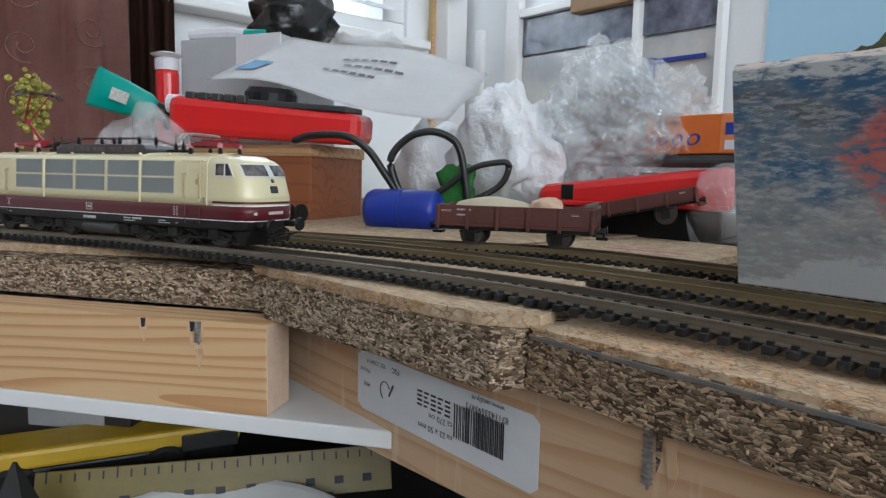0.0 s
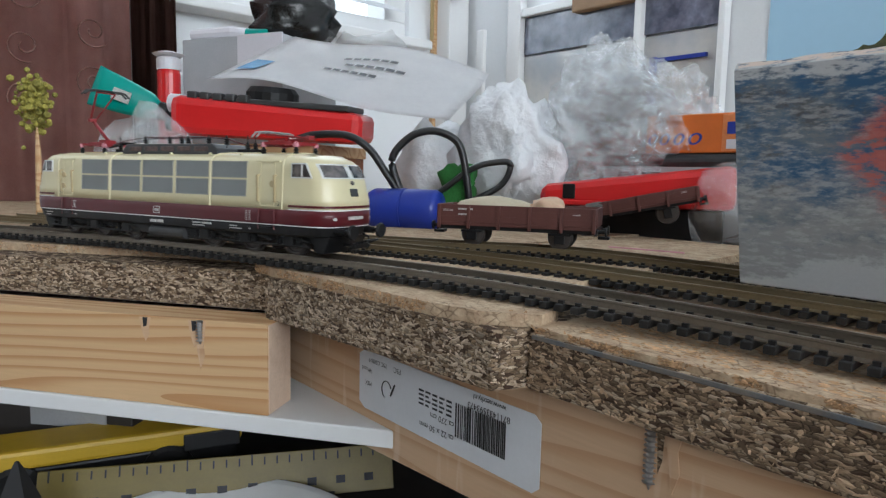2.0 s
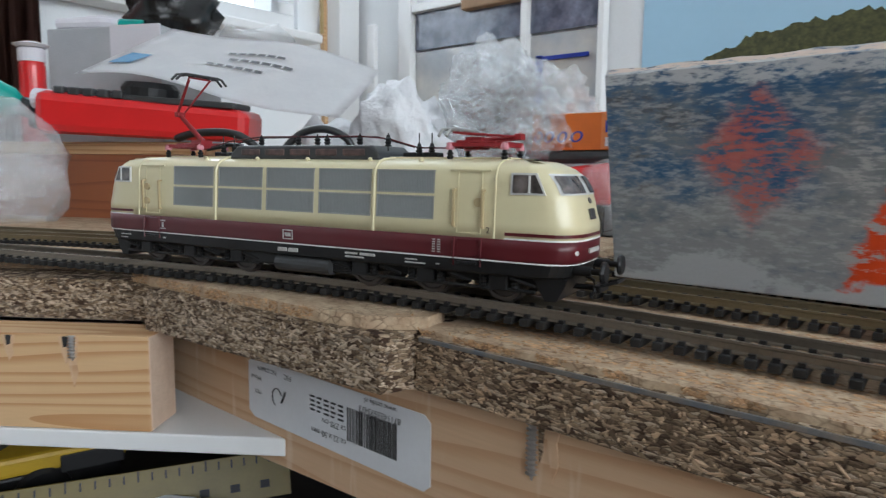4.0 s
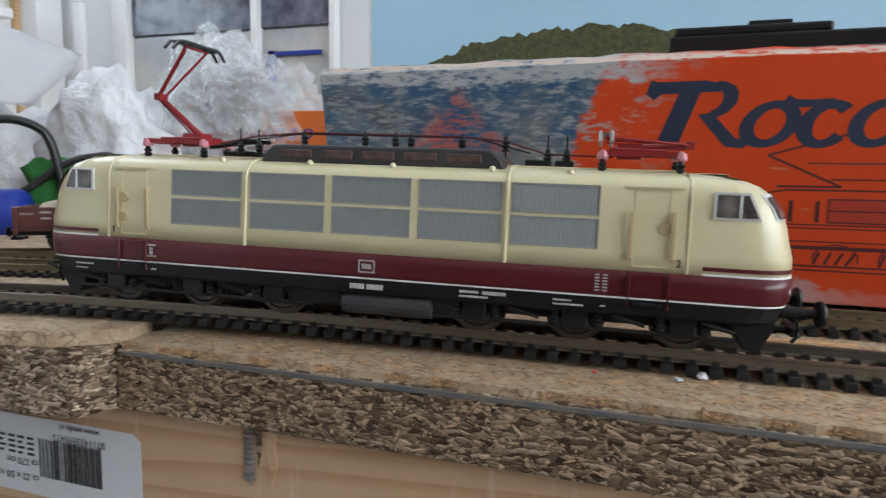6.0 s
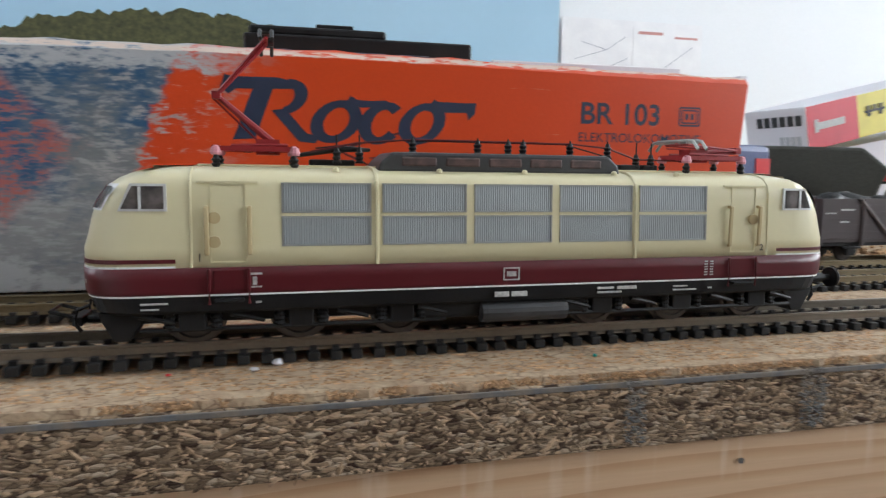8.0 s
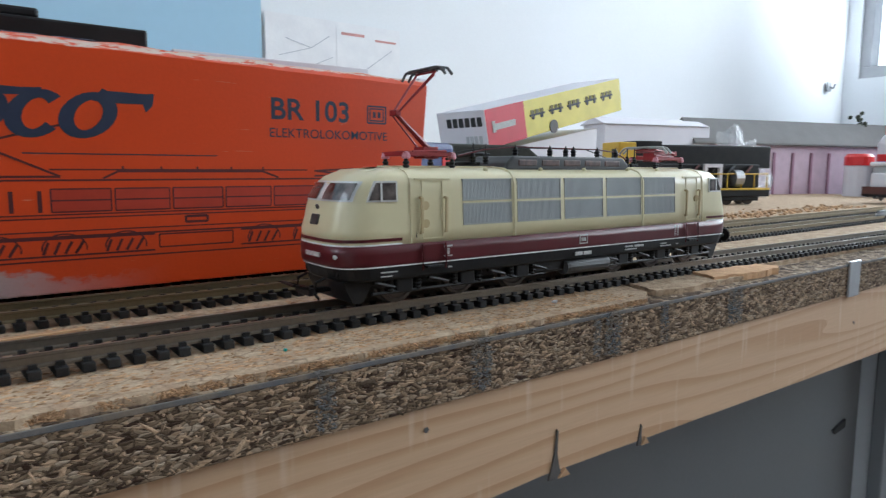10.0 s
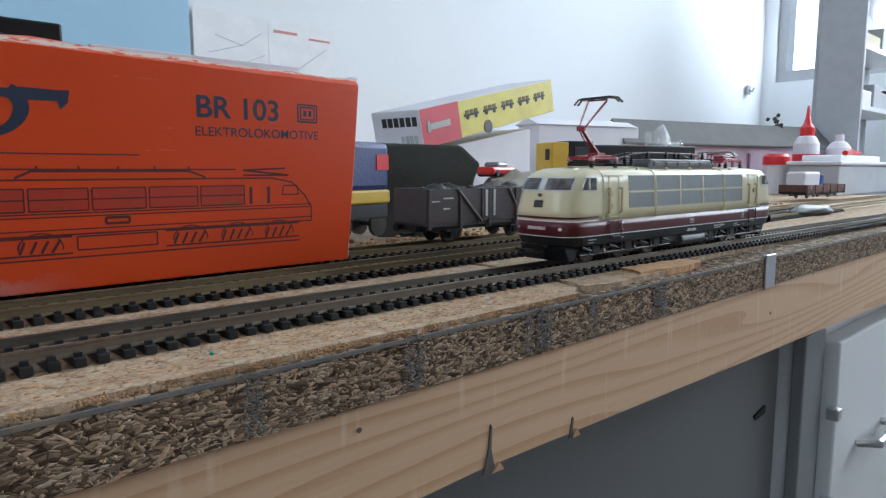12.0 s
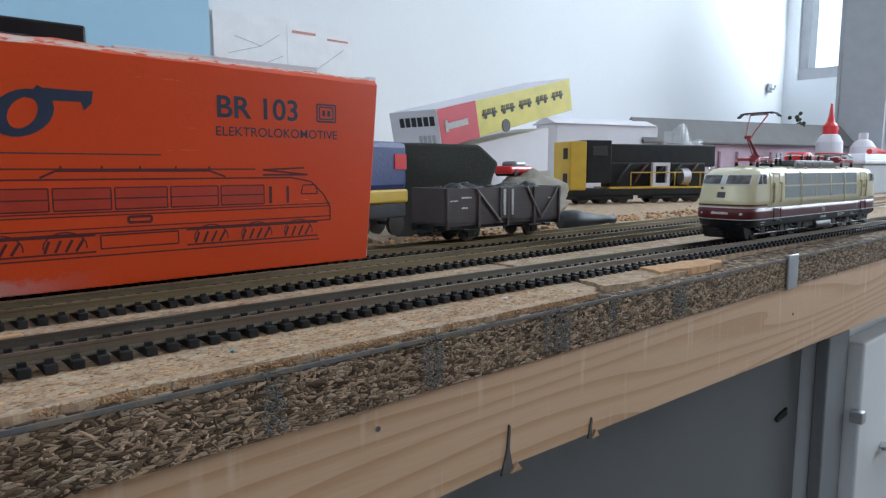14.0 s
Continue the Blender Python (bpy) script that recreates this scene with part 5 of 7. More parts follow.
# ---- what hangs on the walls ----
def sky_poster():
    m = mat("poster_sky", (0.36, 0.56, 0.72), 0.6, second=(0.45, 0.63, 0.76), size=0.4, grain=0.01, bump=0.02, relief=0.0)
    p = thing("landscape_poster", 0, 757, 0, 0, "blue sky and treetops poster on the wall", "poster")
    part("sheet", box(-420, 395, -1, 1, -20, 620), m, p)
    leaf = mat("printed_trees", (0.085, 0.09, 0.032), 0.7, second=(0.035, 0.035, 0.014), size=0.007, amount=1.0, grain=0.003, bump=0.6, relief=0.0)
    rng = random.Random(8)
    xs = list(range(-420, 31, 6))
    top = []
    for x in xs:
        h = np.interp(x, (-420, -372, -330, -270, -180, -90, -40, 0, 30), (150, 176, 204, 226, 238, 243, 240, 230, 214))
        top.append((x, float(h) + rng.uniform(-3.5, 3.5) + 2.5 * math.sin(x * 0.11)))
    part("woodland", prism([(-420, 20)] + top + [(30, 20)], -1.6, -1.2, axis="y"), leaf, p, "printed green treetops")
    s = thing("map_sheet", 0, 757, 0, 0, "white printed track plan pinned to the wall", "paper sheet")
    part("sheet", box(400, 626, -1.2, -0.4, 150, 268), PAPER, s)
    part("sheet_edge", box(512, 626, -2.0, -1.4, 150, 262), PAPER, s)
    grey = mat("grey_print", (0.45, 0.46, 0.52), 0.7, grain=0.004, relief=0.0)
    for x0, z0, x1, z1 in ((430, 235, 470, 225), (470, 225, 500, 245), (420, 210, 470, 225), (450, 190, 505, 215), (560, 200, 610, 235), (530, 185, 560, 200)):
        d = math.hypot(x1 - x0, z1 - z0)
        part("plan_line", box(0, d, -0.4, 0, -0.4, 0.4), grey, s).matrix_basis = pose(x0 * MM, -0.0022, z0 * MM, 0, -math.degrees(math.atan2(z1 - z0, x1 - x0)), 0)
    red = mat("faded_red_print", (0.6, 0.30, 0.28), 0.7, grain=0.004, relief=0.0)
    part("title_bar", box(520, 560, -2.5, -2.1, 250, 254), red, s)
    part("title_bar", box(580, 618, -2.5, -2.1, 246, 249), red, s)
    h = thing("wall_hook", 2180, 757, 300, 0, "small grey hook on the white wall", "hook")
    part("plate", box(-14, 14, -8, 0, -14, 14, 3), CARD_GREY, h)
    part("prong", tube([(0, -6, 0), (0, -18, -6), (0, -22, 6)], 3, 8), CARD_GREY, h)


sky_poster()


def windows():
    # left window: frame, slats of the blind, bright sky behind
    w = tagged(new("window_1"), "white window with half-open blind slats", kind="structure")
    for y0, y1, z0, z1 in ((-420, 640, 300, 335), (-420, 640, 1110, 1150), (-420, -370, 335, 1110), (590, 640, 335, 1110), (110, 160, 335, 1110)):
        part("window_frame", box(-1120, -1060, y0, y1, z0, z1, 2), FRAME, w)
    part("window_sill", box(-1052, -1000, -440, 660, 282, 298, 3), FRAME, w)
    for k in range(14):
        z = 352 + 52 * k
        part("blind_slat", box(-25, 25, -225, 225, -0.6, 0.6), SLAT, w).matrix_basis = pose(-1.035, 0.378, z * MM, 0, 24, 0)
    w2 = tagged(new("window_2"), "white window beside the corner", kind="structure")
    for y0, y1, z0, z1 in ((-150, 720, 330, 365), (-150, 720, 1160, 1200), (-150, -110, 365, 1160), (690, 720, 365, 1160), (480, 500, 365, 1160)):
        part("window_frame", box(2310, 2370, y0, y1, z0, z1, 2), CARD_GREY if y0 == 690 or z0 == 330 else FRAME, w2)
    # glazed sash on the back wall, the yard's reflection painted into its pane colours
    w3 = tagged(new("window_3"), "white framed glazed panel in the back wall", kind="structure")
    yard = mat("painted_pane_reflection", (0.32, 0.36, 0.42), 0.1, second=(0.62, 0.60, 0.55), size=0.09, amount=1.0, grain=0.02, bump=0.1, relief=0.0, spec=0.8)
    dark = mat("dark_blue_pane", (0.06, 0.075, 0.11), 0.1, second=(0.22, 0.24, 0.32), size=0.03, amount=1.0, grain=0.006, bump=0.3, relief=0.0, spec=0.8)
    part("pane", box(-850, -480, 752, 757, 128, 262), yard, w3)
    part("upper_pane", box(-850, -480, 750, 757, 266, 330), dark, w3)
    for x0, x1, z0, z1 in ((-884, -852, 100, 420), (-616, -604, 120, 322), (-482, -472, 110, 332), (-850, -480, 112, 126), (-850, -480, 330, 344)):
        part("window_frame", box(x0, x1, 738, 756, z0, z1, 2), FRAME, w3)
    part("blue_post", box(-590, -580, 746, 751, 150, 230), BLUE, w3)
    part("blue_post", box(-590, -500, 746, 751, 222, 228), BLUE, w3)
    c = thing("cardboard_roll", -735, 735, 318, 0, "brown cardboard piece stuck above the glazed panel", "cardboard")
    part("card", box(0, 150, 0, 20, 0, 30, 3), mat("brown_card", (0.34, 0.22, 0.13), 0.8), c)
    f = thing("corner_post", -1046, 700, -20, 0, "pale wooden corner post with a gold cord", "post")
    part("post", box(0, 46, 0, 50, 0, 1100, 2), FRAME, f)
    part("wood_strip", box(-2, 10, -8, 0, 0, 1100, 1), PINE, f)
    part("gold_cord", tube([(8, -12, 330), (30, -30, 400), (70, -34, 418), (110, -30, 410), (120, -28, 420)], 4, 8), mat("gold_cord", (0.45, 0.33, 0.15), 0.6), f)
    part("latch", box(56, 112, -24, -8, 396, 432, 5), FRAME, f)
    part("bright_strip", box(128, 146, -6, 4, 170, 330, 2), FRAME, f)


windows()


def curtain(x, y0, y1, z0, z1, material, label, waves):
    c = thing("curtain", label=label, category="curtain")
    bm = bmesh.new()
    n = 60
    lo, hi = [], []
    for k in range(n + 1):
        y = y0 + (y1 - y0) * k / n
        d = 9 * math.sin(k * waves) + 4 * math.sin(k * waves * 2.3 + 1)
        lo.append(bm.verts.new((x + d * 1.3, y, z0)))
        hi.append(bm.verts.new((x + d, y, z1)))
    for k in range(n):
        bm.faces.new((lo[k], lo[k + 1], hi[k + 1], hi[k]))
    geo = bmesh.ops.solidify(bm, geom=list(bm.faces), thickness=1.2)
    p = part("cloth", bm, material, c, smooth=True)
    if waves < 0.6:
        for k in range(16):
            a = 0.4 * k
            sy, sz = y0 + 22 + (k % 4) * (y1 - y0 - 40) / 3.4, z0 + 190 + (k // 4) * 62 + (k % 2) * 28
            sp = [(x + 16, sy + (4 + 1.9 * t) * math.cos(t + a), sz + (4 + 1.9 * t) * math.sin(t + a)) for t in np.linspace(0, 9, 40)]
            part("scroll", tube(sp, 1.0, 5), CURTAIN_DARK, p)
    return c


curtain(-985, -180, 118, -60, 900, CURTAIN, "rose curtain with a stitched scroll pattern", 0.42)
curtain(-1000, 124, 182, -60, 900, CURTAIN_DARK, "brown edge curtain beside the window", 0.9)


def lump(parent, name, centre, size, material, seed, rough=0.25, sub=3, smooth=True):
    """A crumpled, folded body."""
    bm = bmesh.new()
    bmesh.ops.create_icosphere(bm, subdivisions=sub, radius=1.0)
    for v in bm.verts:
        n1 = noise.noise(v.co * 1.7 + Vector((seed, 0, 0)))
        n2 = noise.noise(v.co * 5.0 + Vector((0, seed, 0)))
        n3 = abs(noise.noise(v.co * 9.0 + Vector((0, 0, seed))))
        k = 1 + rough * (1.2 * n1 + 0.7 * n2 - 0.6 * n3)
        v.co = Vector((v.co.x * size[0], v.co.y * size[1], v.co.z * size[2])) * k + Vector(centre)
        v.co.z = max(v.co.z, centre[2] - size[2] * 0.9)
    return part(name, bm, material, parent, smooth=smooth)


def crumple(parent, name, centre, size, material, seed):
    """Sharp-creased plastic film, folded over itself."""
    bm = bmesh.new()
    bmesh.ops.create_icosphere(bm, subdivisions=5, radius=1.0)
    for v in bm.verts:
        q = v.co.copy()
        k = 1 + 0.40 * noise.noise(q * 1.6 + Vector((seed, 0, 0))) - 0.34 * abs(noise.noise(q * 3.4 + Vector((0, seed, 0)))) - 0.20 * abs(noise.noise(q * 8.0 + Vector((0, 0, seed)))) + 0.05 * noise.noise(q * 22.0)
        v.co = Vector((q.x * size[0], q.y * size[1], q.z * size[2])) * k + Vector(centre)
        v.co.z = max(v.co.z, 1.0)
    return part(name, bm, material, parent)


def left_clutter():
    # varnished box with the meter and the envelope on it
    w = thing("wooden_box", -552, 149, -0.8, 27, "varnished reddish-brown wooden box", "wooden box")
    part("side", box(-230, 0, 0, 5, 0, 62, 0.6), MAHOGANY, w)
    part("side", box(-230, 0, 92, 97, 0, 62, 0.6), MAHOGANY, w)
    part("end_panel", box(-5, 0, 5, 92, 0, 62, 0.6), MAHOGANY, w)
    part("end_panel", box(-230, -225, 5, 92, 0, 62, 0.6), MAHOGANY, w)
    part("lid", box(-232, 2, -2, 99, 62, 73, 1.2), PINE, w, "paler wooden lid")
    m = thing("multimeter", -622, 106, 92.5, 42, "red handheld multimeter lying on its back", "multimeter", rx=3, ry=3.5)
    bm = box(-45, 130, -36, 36, -16, 20, 8)
    for v in bm.verts:
        f = min(max((v.co.x + 45) / 175, 0), 1)
        v.co.y *= 1 - 0.22 * f
        v.co.z *= 1 - 0.25 * f
    part("case", bm, RED_PLASTIC, m)
    part("faceplate", box(-30, 118, -28, 28, 15.6, 21.0, 1.2), DARK_GREY, m)
    part("rotary_knob", lathe([(24, 0), (24, 8), (20, 13), (6, 14)], 20, at=(38, 0, 20)), BLACK, m)
    for k in range(5):
        part("push_button", box(-30 + 12 * k, -21 + 12 * k, -31, -22, 17, 24, 1.5), DARK_GREY, m)
    part("rubber_end", box(-56, -40, -24, 24, -13, 9, 4), BLACK, m)
    part("clip", lathe([(3, -8), (9, -6), (9, 6), (3, 8)], 14, at=(-44, -20, 12), axis="x"), CARD_WHITE, m)
    # a sheet between four corners, resting on the meter and the carton
    e = thing("padded_envelope", label="white paper envelope with a blue stamp", category="envelope")
    corners = [Vector((-628.8, 83.8, 129.0)), Vector((-681.2, 202.5, 192.6)), Vector((-484.9, 306.2, 147.6)), Vector((-443.5, 219.3, 89.2))]

    def sheet_at(u, v, up=0.0):
        p = corners[0].lerp(corners[1], v).lerp(corners[3].lerp(corners[2], v), u)
        return p + Vector((0, 0, 5 * math.sin(u * 7) * math.cos(v * 4) + 6 * math.sin(u * 3.1) + up))

    def on_sheet(u0, u1, v0, v1, up=1.6, n=6):
        bm = bmesh.new()
        grid = [[bm.verts.new(sheet_at(u0 + (u1 - u0) * i / n, v0 + (v1 - v0) * j / n, up)) for j in range(n + 1)] for i in range(n + 1)]
        for i in range(n):
            for j in range(n):
                bm.faces.new((grid[i][j], grid[i + 1][j], grid[i + 1][j + 1], grid[i][j + 1]))
        return bm
    bm = on_sheet(0, 1, 0, 1, 0.0, 18)
    bmesh.ops.solidify(bm, geom=list(bm.faces), thickness=1.2)
    part("paper", bm, PAPER, e, smooth=True)
    part("stamp", on_sheet(0.05, 0.14, 0.18, 0.42), mat("stamp_blue", (0.05, 0.22, 0.42), 0.6), e)
    for u0, u1, v in ((0.40, 0.66, 0.62), (0.44, 0.72, 0.50), (0.38, 0.62, 0.38)):
        for k in range(6):
            w = (u1 - u0) / 6
            part("print_bar", on_sheet(u0 + w * k, u0 + w * (k + 0.8), v, v + 0.035, n=2), GREY_INK, e)
    t = thing("glue_tube", -700, 40, 112, 62, "teal squeeze tube with a black cap", "tube", ry=20)
    bm = tube([(-36, 0, 0), (-28, 0, 0), (-8, 0, 0), (16, 0, 0), (24, 0, 0)], [20, 19, 17, 13, 8], 14)
    for v in bm.verts:
        f = min(max((v.co.x + 36) / 52, 0), 1)
        v.co.y *= 0.15 + 0.7 * f
    part("body", bm, TEAL, t, smooth=True)
    part("cap", lathe([(8, 0), (9, 3), (8, 17), (6, 19)], 14, at=(24, 0, 0), axis="x"), BLACK, t)
    part("print_patch", box(-16, 0, -12.6, -11, -6, 5), WHITE_DIM, t)
    bx = thing("grey_carton", -800, 190, 0, 27, "pale grey cardboard carton", "carton")
    part("carton", box(-40, 100, -50, 60, -1, 196, 1.5), CARD_GREY, bx)
    part("tape", box(40, 100, -51, -49, 150, 197, 0.3), CARD_WHITE, bx)
    bag = thing("black_bin_bag", -752, 240, 196, 0, "crumpled black plastic bag on the carton", "plastic bag")
    lump(bag, "film", (0, 0, 26), (62, 50, 34), BAG, 3.1, 0.35)
    cl = thing("clear_bag", -690, 300, 168, 0, "crumpled clear plastic film", "plastic film")
    lump(cl, "film", (10, 0, 14), (60, 50, 24), CLEAR, 6.2, 0.4)
    r = thing("red_tin", -772, 98, 0, 0, "red tin with a white lid", "tin")
    part("tin", lathe([(12, 0), (12, 150), (11, 154)], 20), RED_PLASTIC, r)
    part("lid", lathe([(12.5, 154), (12.5, 166), (10, 168)], 20), CARD_WHITE, r)
    part("lid_foil", lathe([(13, 168), (17, 171), (6, 174)], 12), CARD_WHITE, r)
    p = thing("paint_tube", -770, 170, 202, 40, "white paint tube with a teal end", "tube")
    part("tube", tube([(-50, 0, 0), (0, 0, 2), (40, 0, 0)], [6, 8, 3], 10), CARD_WHITE, p)
    part("end", tube([(18, 0, 0), (44, 0, 0)], [7, 6], 10), TEAL, p)
    # plastic bags and bubble wrap
    bw = thing("bubble_wrap", -370, 352, 0, 0, "crumpled clear bubble wrap heap", "bubble wrap")
    for k, (name, at_, size_) in enumerate((("film", (-10, 0, 90), (84, 56, 66)), ("film_fold", (40, -4, 96), (50, 36, 48)), ("film_fold", (-8, -6, 124), (40, 34, 46)), ("film_fold", (-48, -10, 84), (42, 30, 44)), ("film_fold", (12, -20, 78), (58, 30, 50)))):
        crumple(bw, name, at_, size_, WRAP, 1.3 + 3.1 * k)
    wb = thing("white_bag", -440, 286, 0, 0, "milky white plastic bag", "plastic bag")
    lump(wb, "film", (0, 0, 66), (52, 36, 64), WHITE_FILM, 9.4, 0.35, 4)
    wb2 = thing("white_bag", -520, 262, 0, 0, "pale plastic bag behind the cable", "plastic bag")
    lump(wb2, "film", (0, 10, 50), (44, 40, 52), WHITE_FILM, 2.2, 0.3)
    cb = thing("clear_bag", -640, 40, 0, 0, "clear plastic bag beside the moss", "plastic film")
    lump(cb, "film", (-4, 0, 44), (40, 46, 60), CLEAR, 5.1, 0.35)
    # cable
    c = thing("power_cable", label="thick black power cable in loops", category="cable")
    loops = smooth_line([(-536, 126, 74), (-516, 131, 78), (-494, 150, 78), (-481, 164, 67), (-470, 175, 46), (-462, 184, 30), (-468, 178, 58), (-458, 188, 77), (-445, 201, 83), (-433, 214, 78), (-427, 220, 66), (-423, 224, 36), (-421, 227, 5)], 8)
    part("cord", tube(loops, 4.6, 8, flat=0.7), RUBBER, c, smooth=True)
    part("cord", tube(smooth_line([(-466, 182, 34), (-446, 205, 30), (-422, 226, 52), (-408, 240, 58), (-399, 249, 57), (-404, 245, 40), (-420, 228, 26), (-450, 200, 6)], 8), 3.8, 8, flat=0.7), RUBBER, c, smooth=True)
    g = thing("moss_tuft", -452, 232, -1, 0, "small bright green scenery tuft", "scenery tuft")
    lump(g, "foam", (6, 0, 36), (20, 16, 20), mat("green_foam", (0.03, 0.16, 0.03), 0.9, grain=0.002, bump=0.4, relief=0.001), 2.9, 0.5)
    lump(g, "foam_base", (6, 0, 12), (14, 14, 14), ROCK, 3.9, 0.4)
    # orange carton at the back
    o = thing("orange_carton", -324, 331, 0, 4, "orange card carton with blue marks", "carton")
    part("carton", box(0, 80, 0, 50, 68, 98, 0.8), ORANGE, o)
    part("carton_end", box(62, 80.4, -0.6, 50, 69, 97, 0.5), mat("pale_orange", (0.72, 0.24, 0.08), 0.5), o)
    for x, w_ in ((6, 8), (16, 9), (28, 9), (41, 11)):
        part("print_mark", ring_shape(x, 79, w_ / 2, 4.6, 2.0, 0.3), BLUE, o)
    part("print_badge", box(66, 74, -1.2, -0.4, 71, 78), CARD_WHITE, o)
    part("print_badge", box(66, 74, -1.2, -0.4, 82, 91), BLUE, o)
    st = thing("grey_coach_body", -318, 331, 0, 4, "grey model coach shell under the carton", "model coach")
    part("shell", box(-46, 120, 0, 44, -1, 62, 5), CARD_GREY, st)
    part("roof", box(-48, 122, -2, 46, 56, 68, 5), DARK_GREY, st)
    for k in range(7):
        part("coach_window", box(-30 + 22 * k, -14 + 22 * k, -0.8, 0.4, 40, 53), DARK_GREY, st)
    # blue tank
    b = thing("tank_barrel", -468, 172, -0.8, 30, "blue plastic tank barrel lying beside the track", "barrel")
    part("barrel", lathe([(6, -32), (15, -31), (17.5, -26), (17.8, 0), (17.4, 1), (17.8, 2), (17.5, 27), (15, 31), (6, 32)], 28, at=(18, 0, 17.9), axis="x"), BLUE, b, smooth=True)
    part("seam", lathe([(18.1, -0.8), (18.2, 0), (18.1, 0.8)], 28, at=(18, 0, 17.9), axis="x"), BLUE, b)
    k = thing("wheel_pair", -545, 130, 3, 20, "loose black wheel pair on the rails", "wheel pair")
    part("wheels", lathe([(1, -9), (8, -8.6), (8, -6), (1.4, -5.6), (1.4, 5.6), (8, 6), (8, 8.6), (1, 9)], 18, at=(0, 0, 8), axis="x"), BLACK, k)
    # shelf beyond: moss plant
    pl = thing("moss_plant", -649, -50, -1, 0, "dry yellow-green model tree", "model tree")
    part("trunk", tube([(0, 0, 0), (1, 1, 60), (0, 0, 100)], [3, 2.2, 1.2], 7), PINE, pl)
    rng = random.Random(3)
    bm = bmesh.new()
    for _ in range(240):
        q = Vector((rng.gauss(0, 5), rng.gauss(0, 5.5), 98 + rng.gauss(0, 10)))
        bmesh.ops.create_icosphere(bm, subdivisions=1, radius=rng.uniform(1.4, 3.4), matrix=Matrix.Translation(q))
    tagged(part("crown", bm, LEAF, pl), kind="stuff")
    hg = thing("hanging_ornament", -700, 5, 214, 20, "dark hanging leaf ornament edge", "ornament")
    part("leafy_edge", prism([(-110, 60), (-110, 8), (-60, 2), (-20, 6), (10, 14), (26, 30), (30, 60)], -2, 2, axis="y", bevel=0.8), LEAF_DARK, hg)
    part("green_trim", tube([(-110, -2, 8), (-60, -2, 2), (-20, -2, 6), (10, -2, 14), (26, -2, 30)], 2.5, 6), mat("green_trim", (0.06, 0.13, 0.03), 0.5), hg)
    part("hanging_cord", tube([(-40, 0, 58), (-40, 0, 1380)], 1.0, 6), RUBBER, hg)
    s = thing("pink_stick", -262, 198, 0.5, 15, "pale pink plastic stick lying on the board", "stick")
    part("stick", tube([(0, 0, 2), (46, 0, 2)], 1.7, 10), PINK, s)


left_clutter()


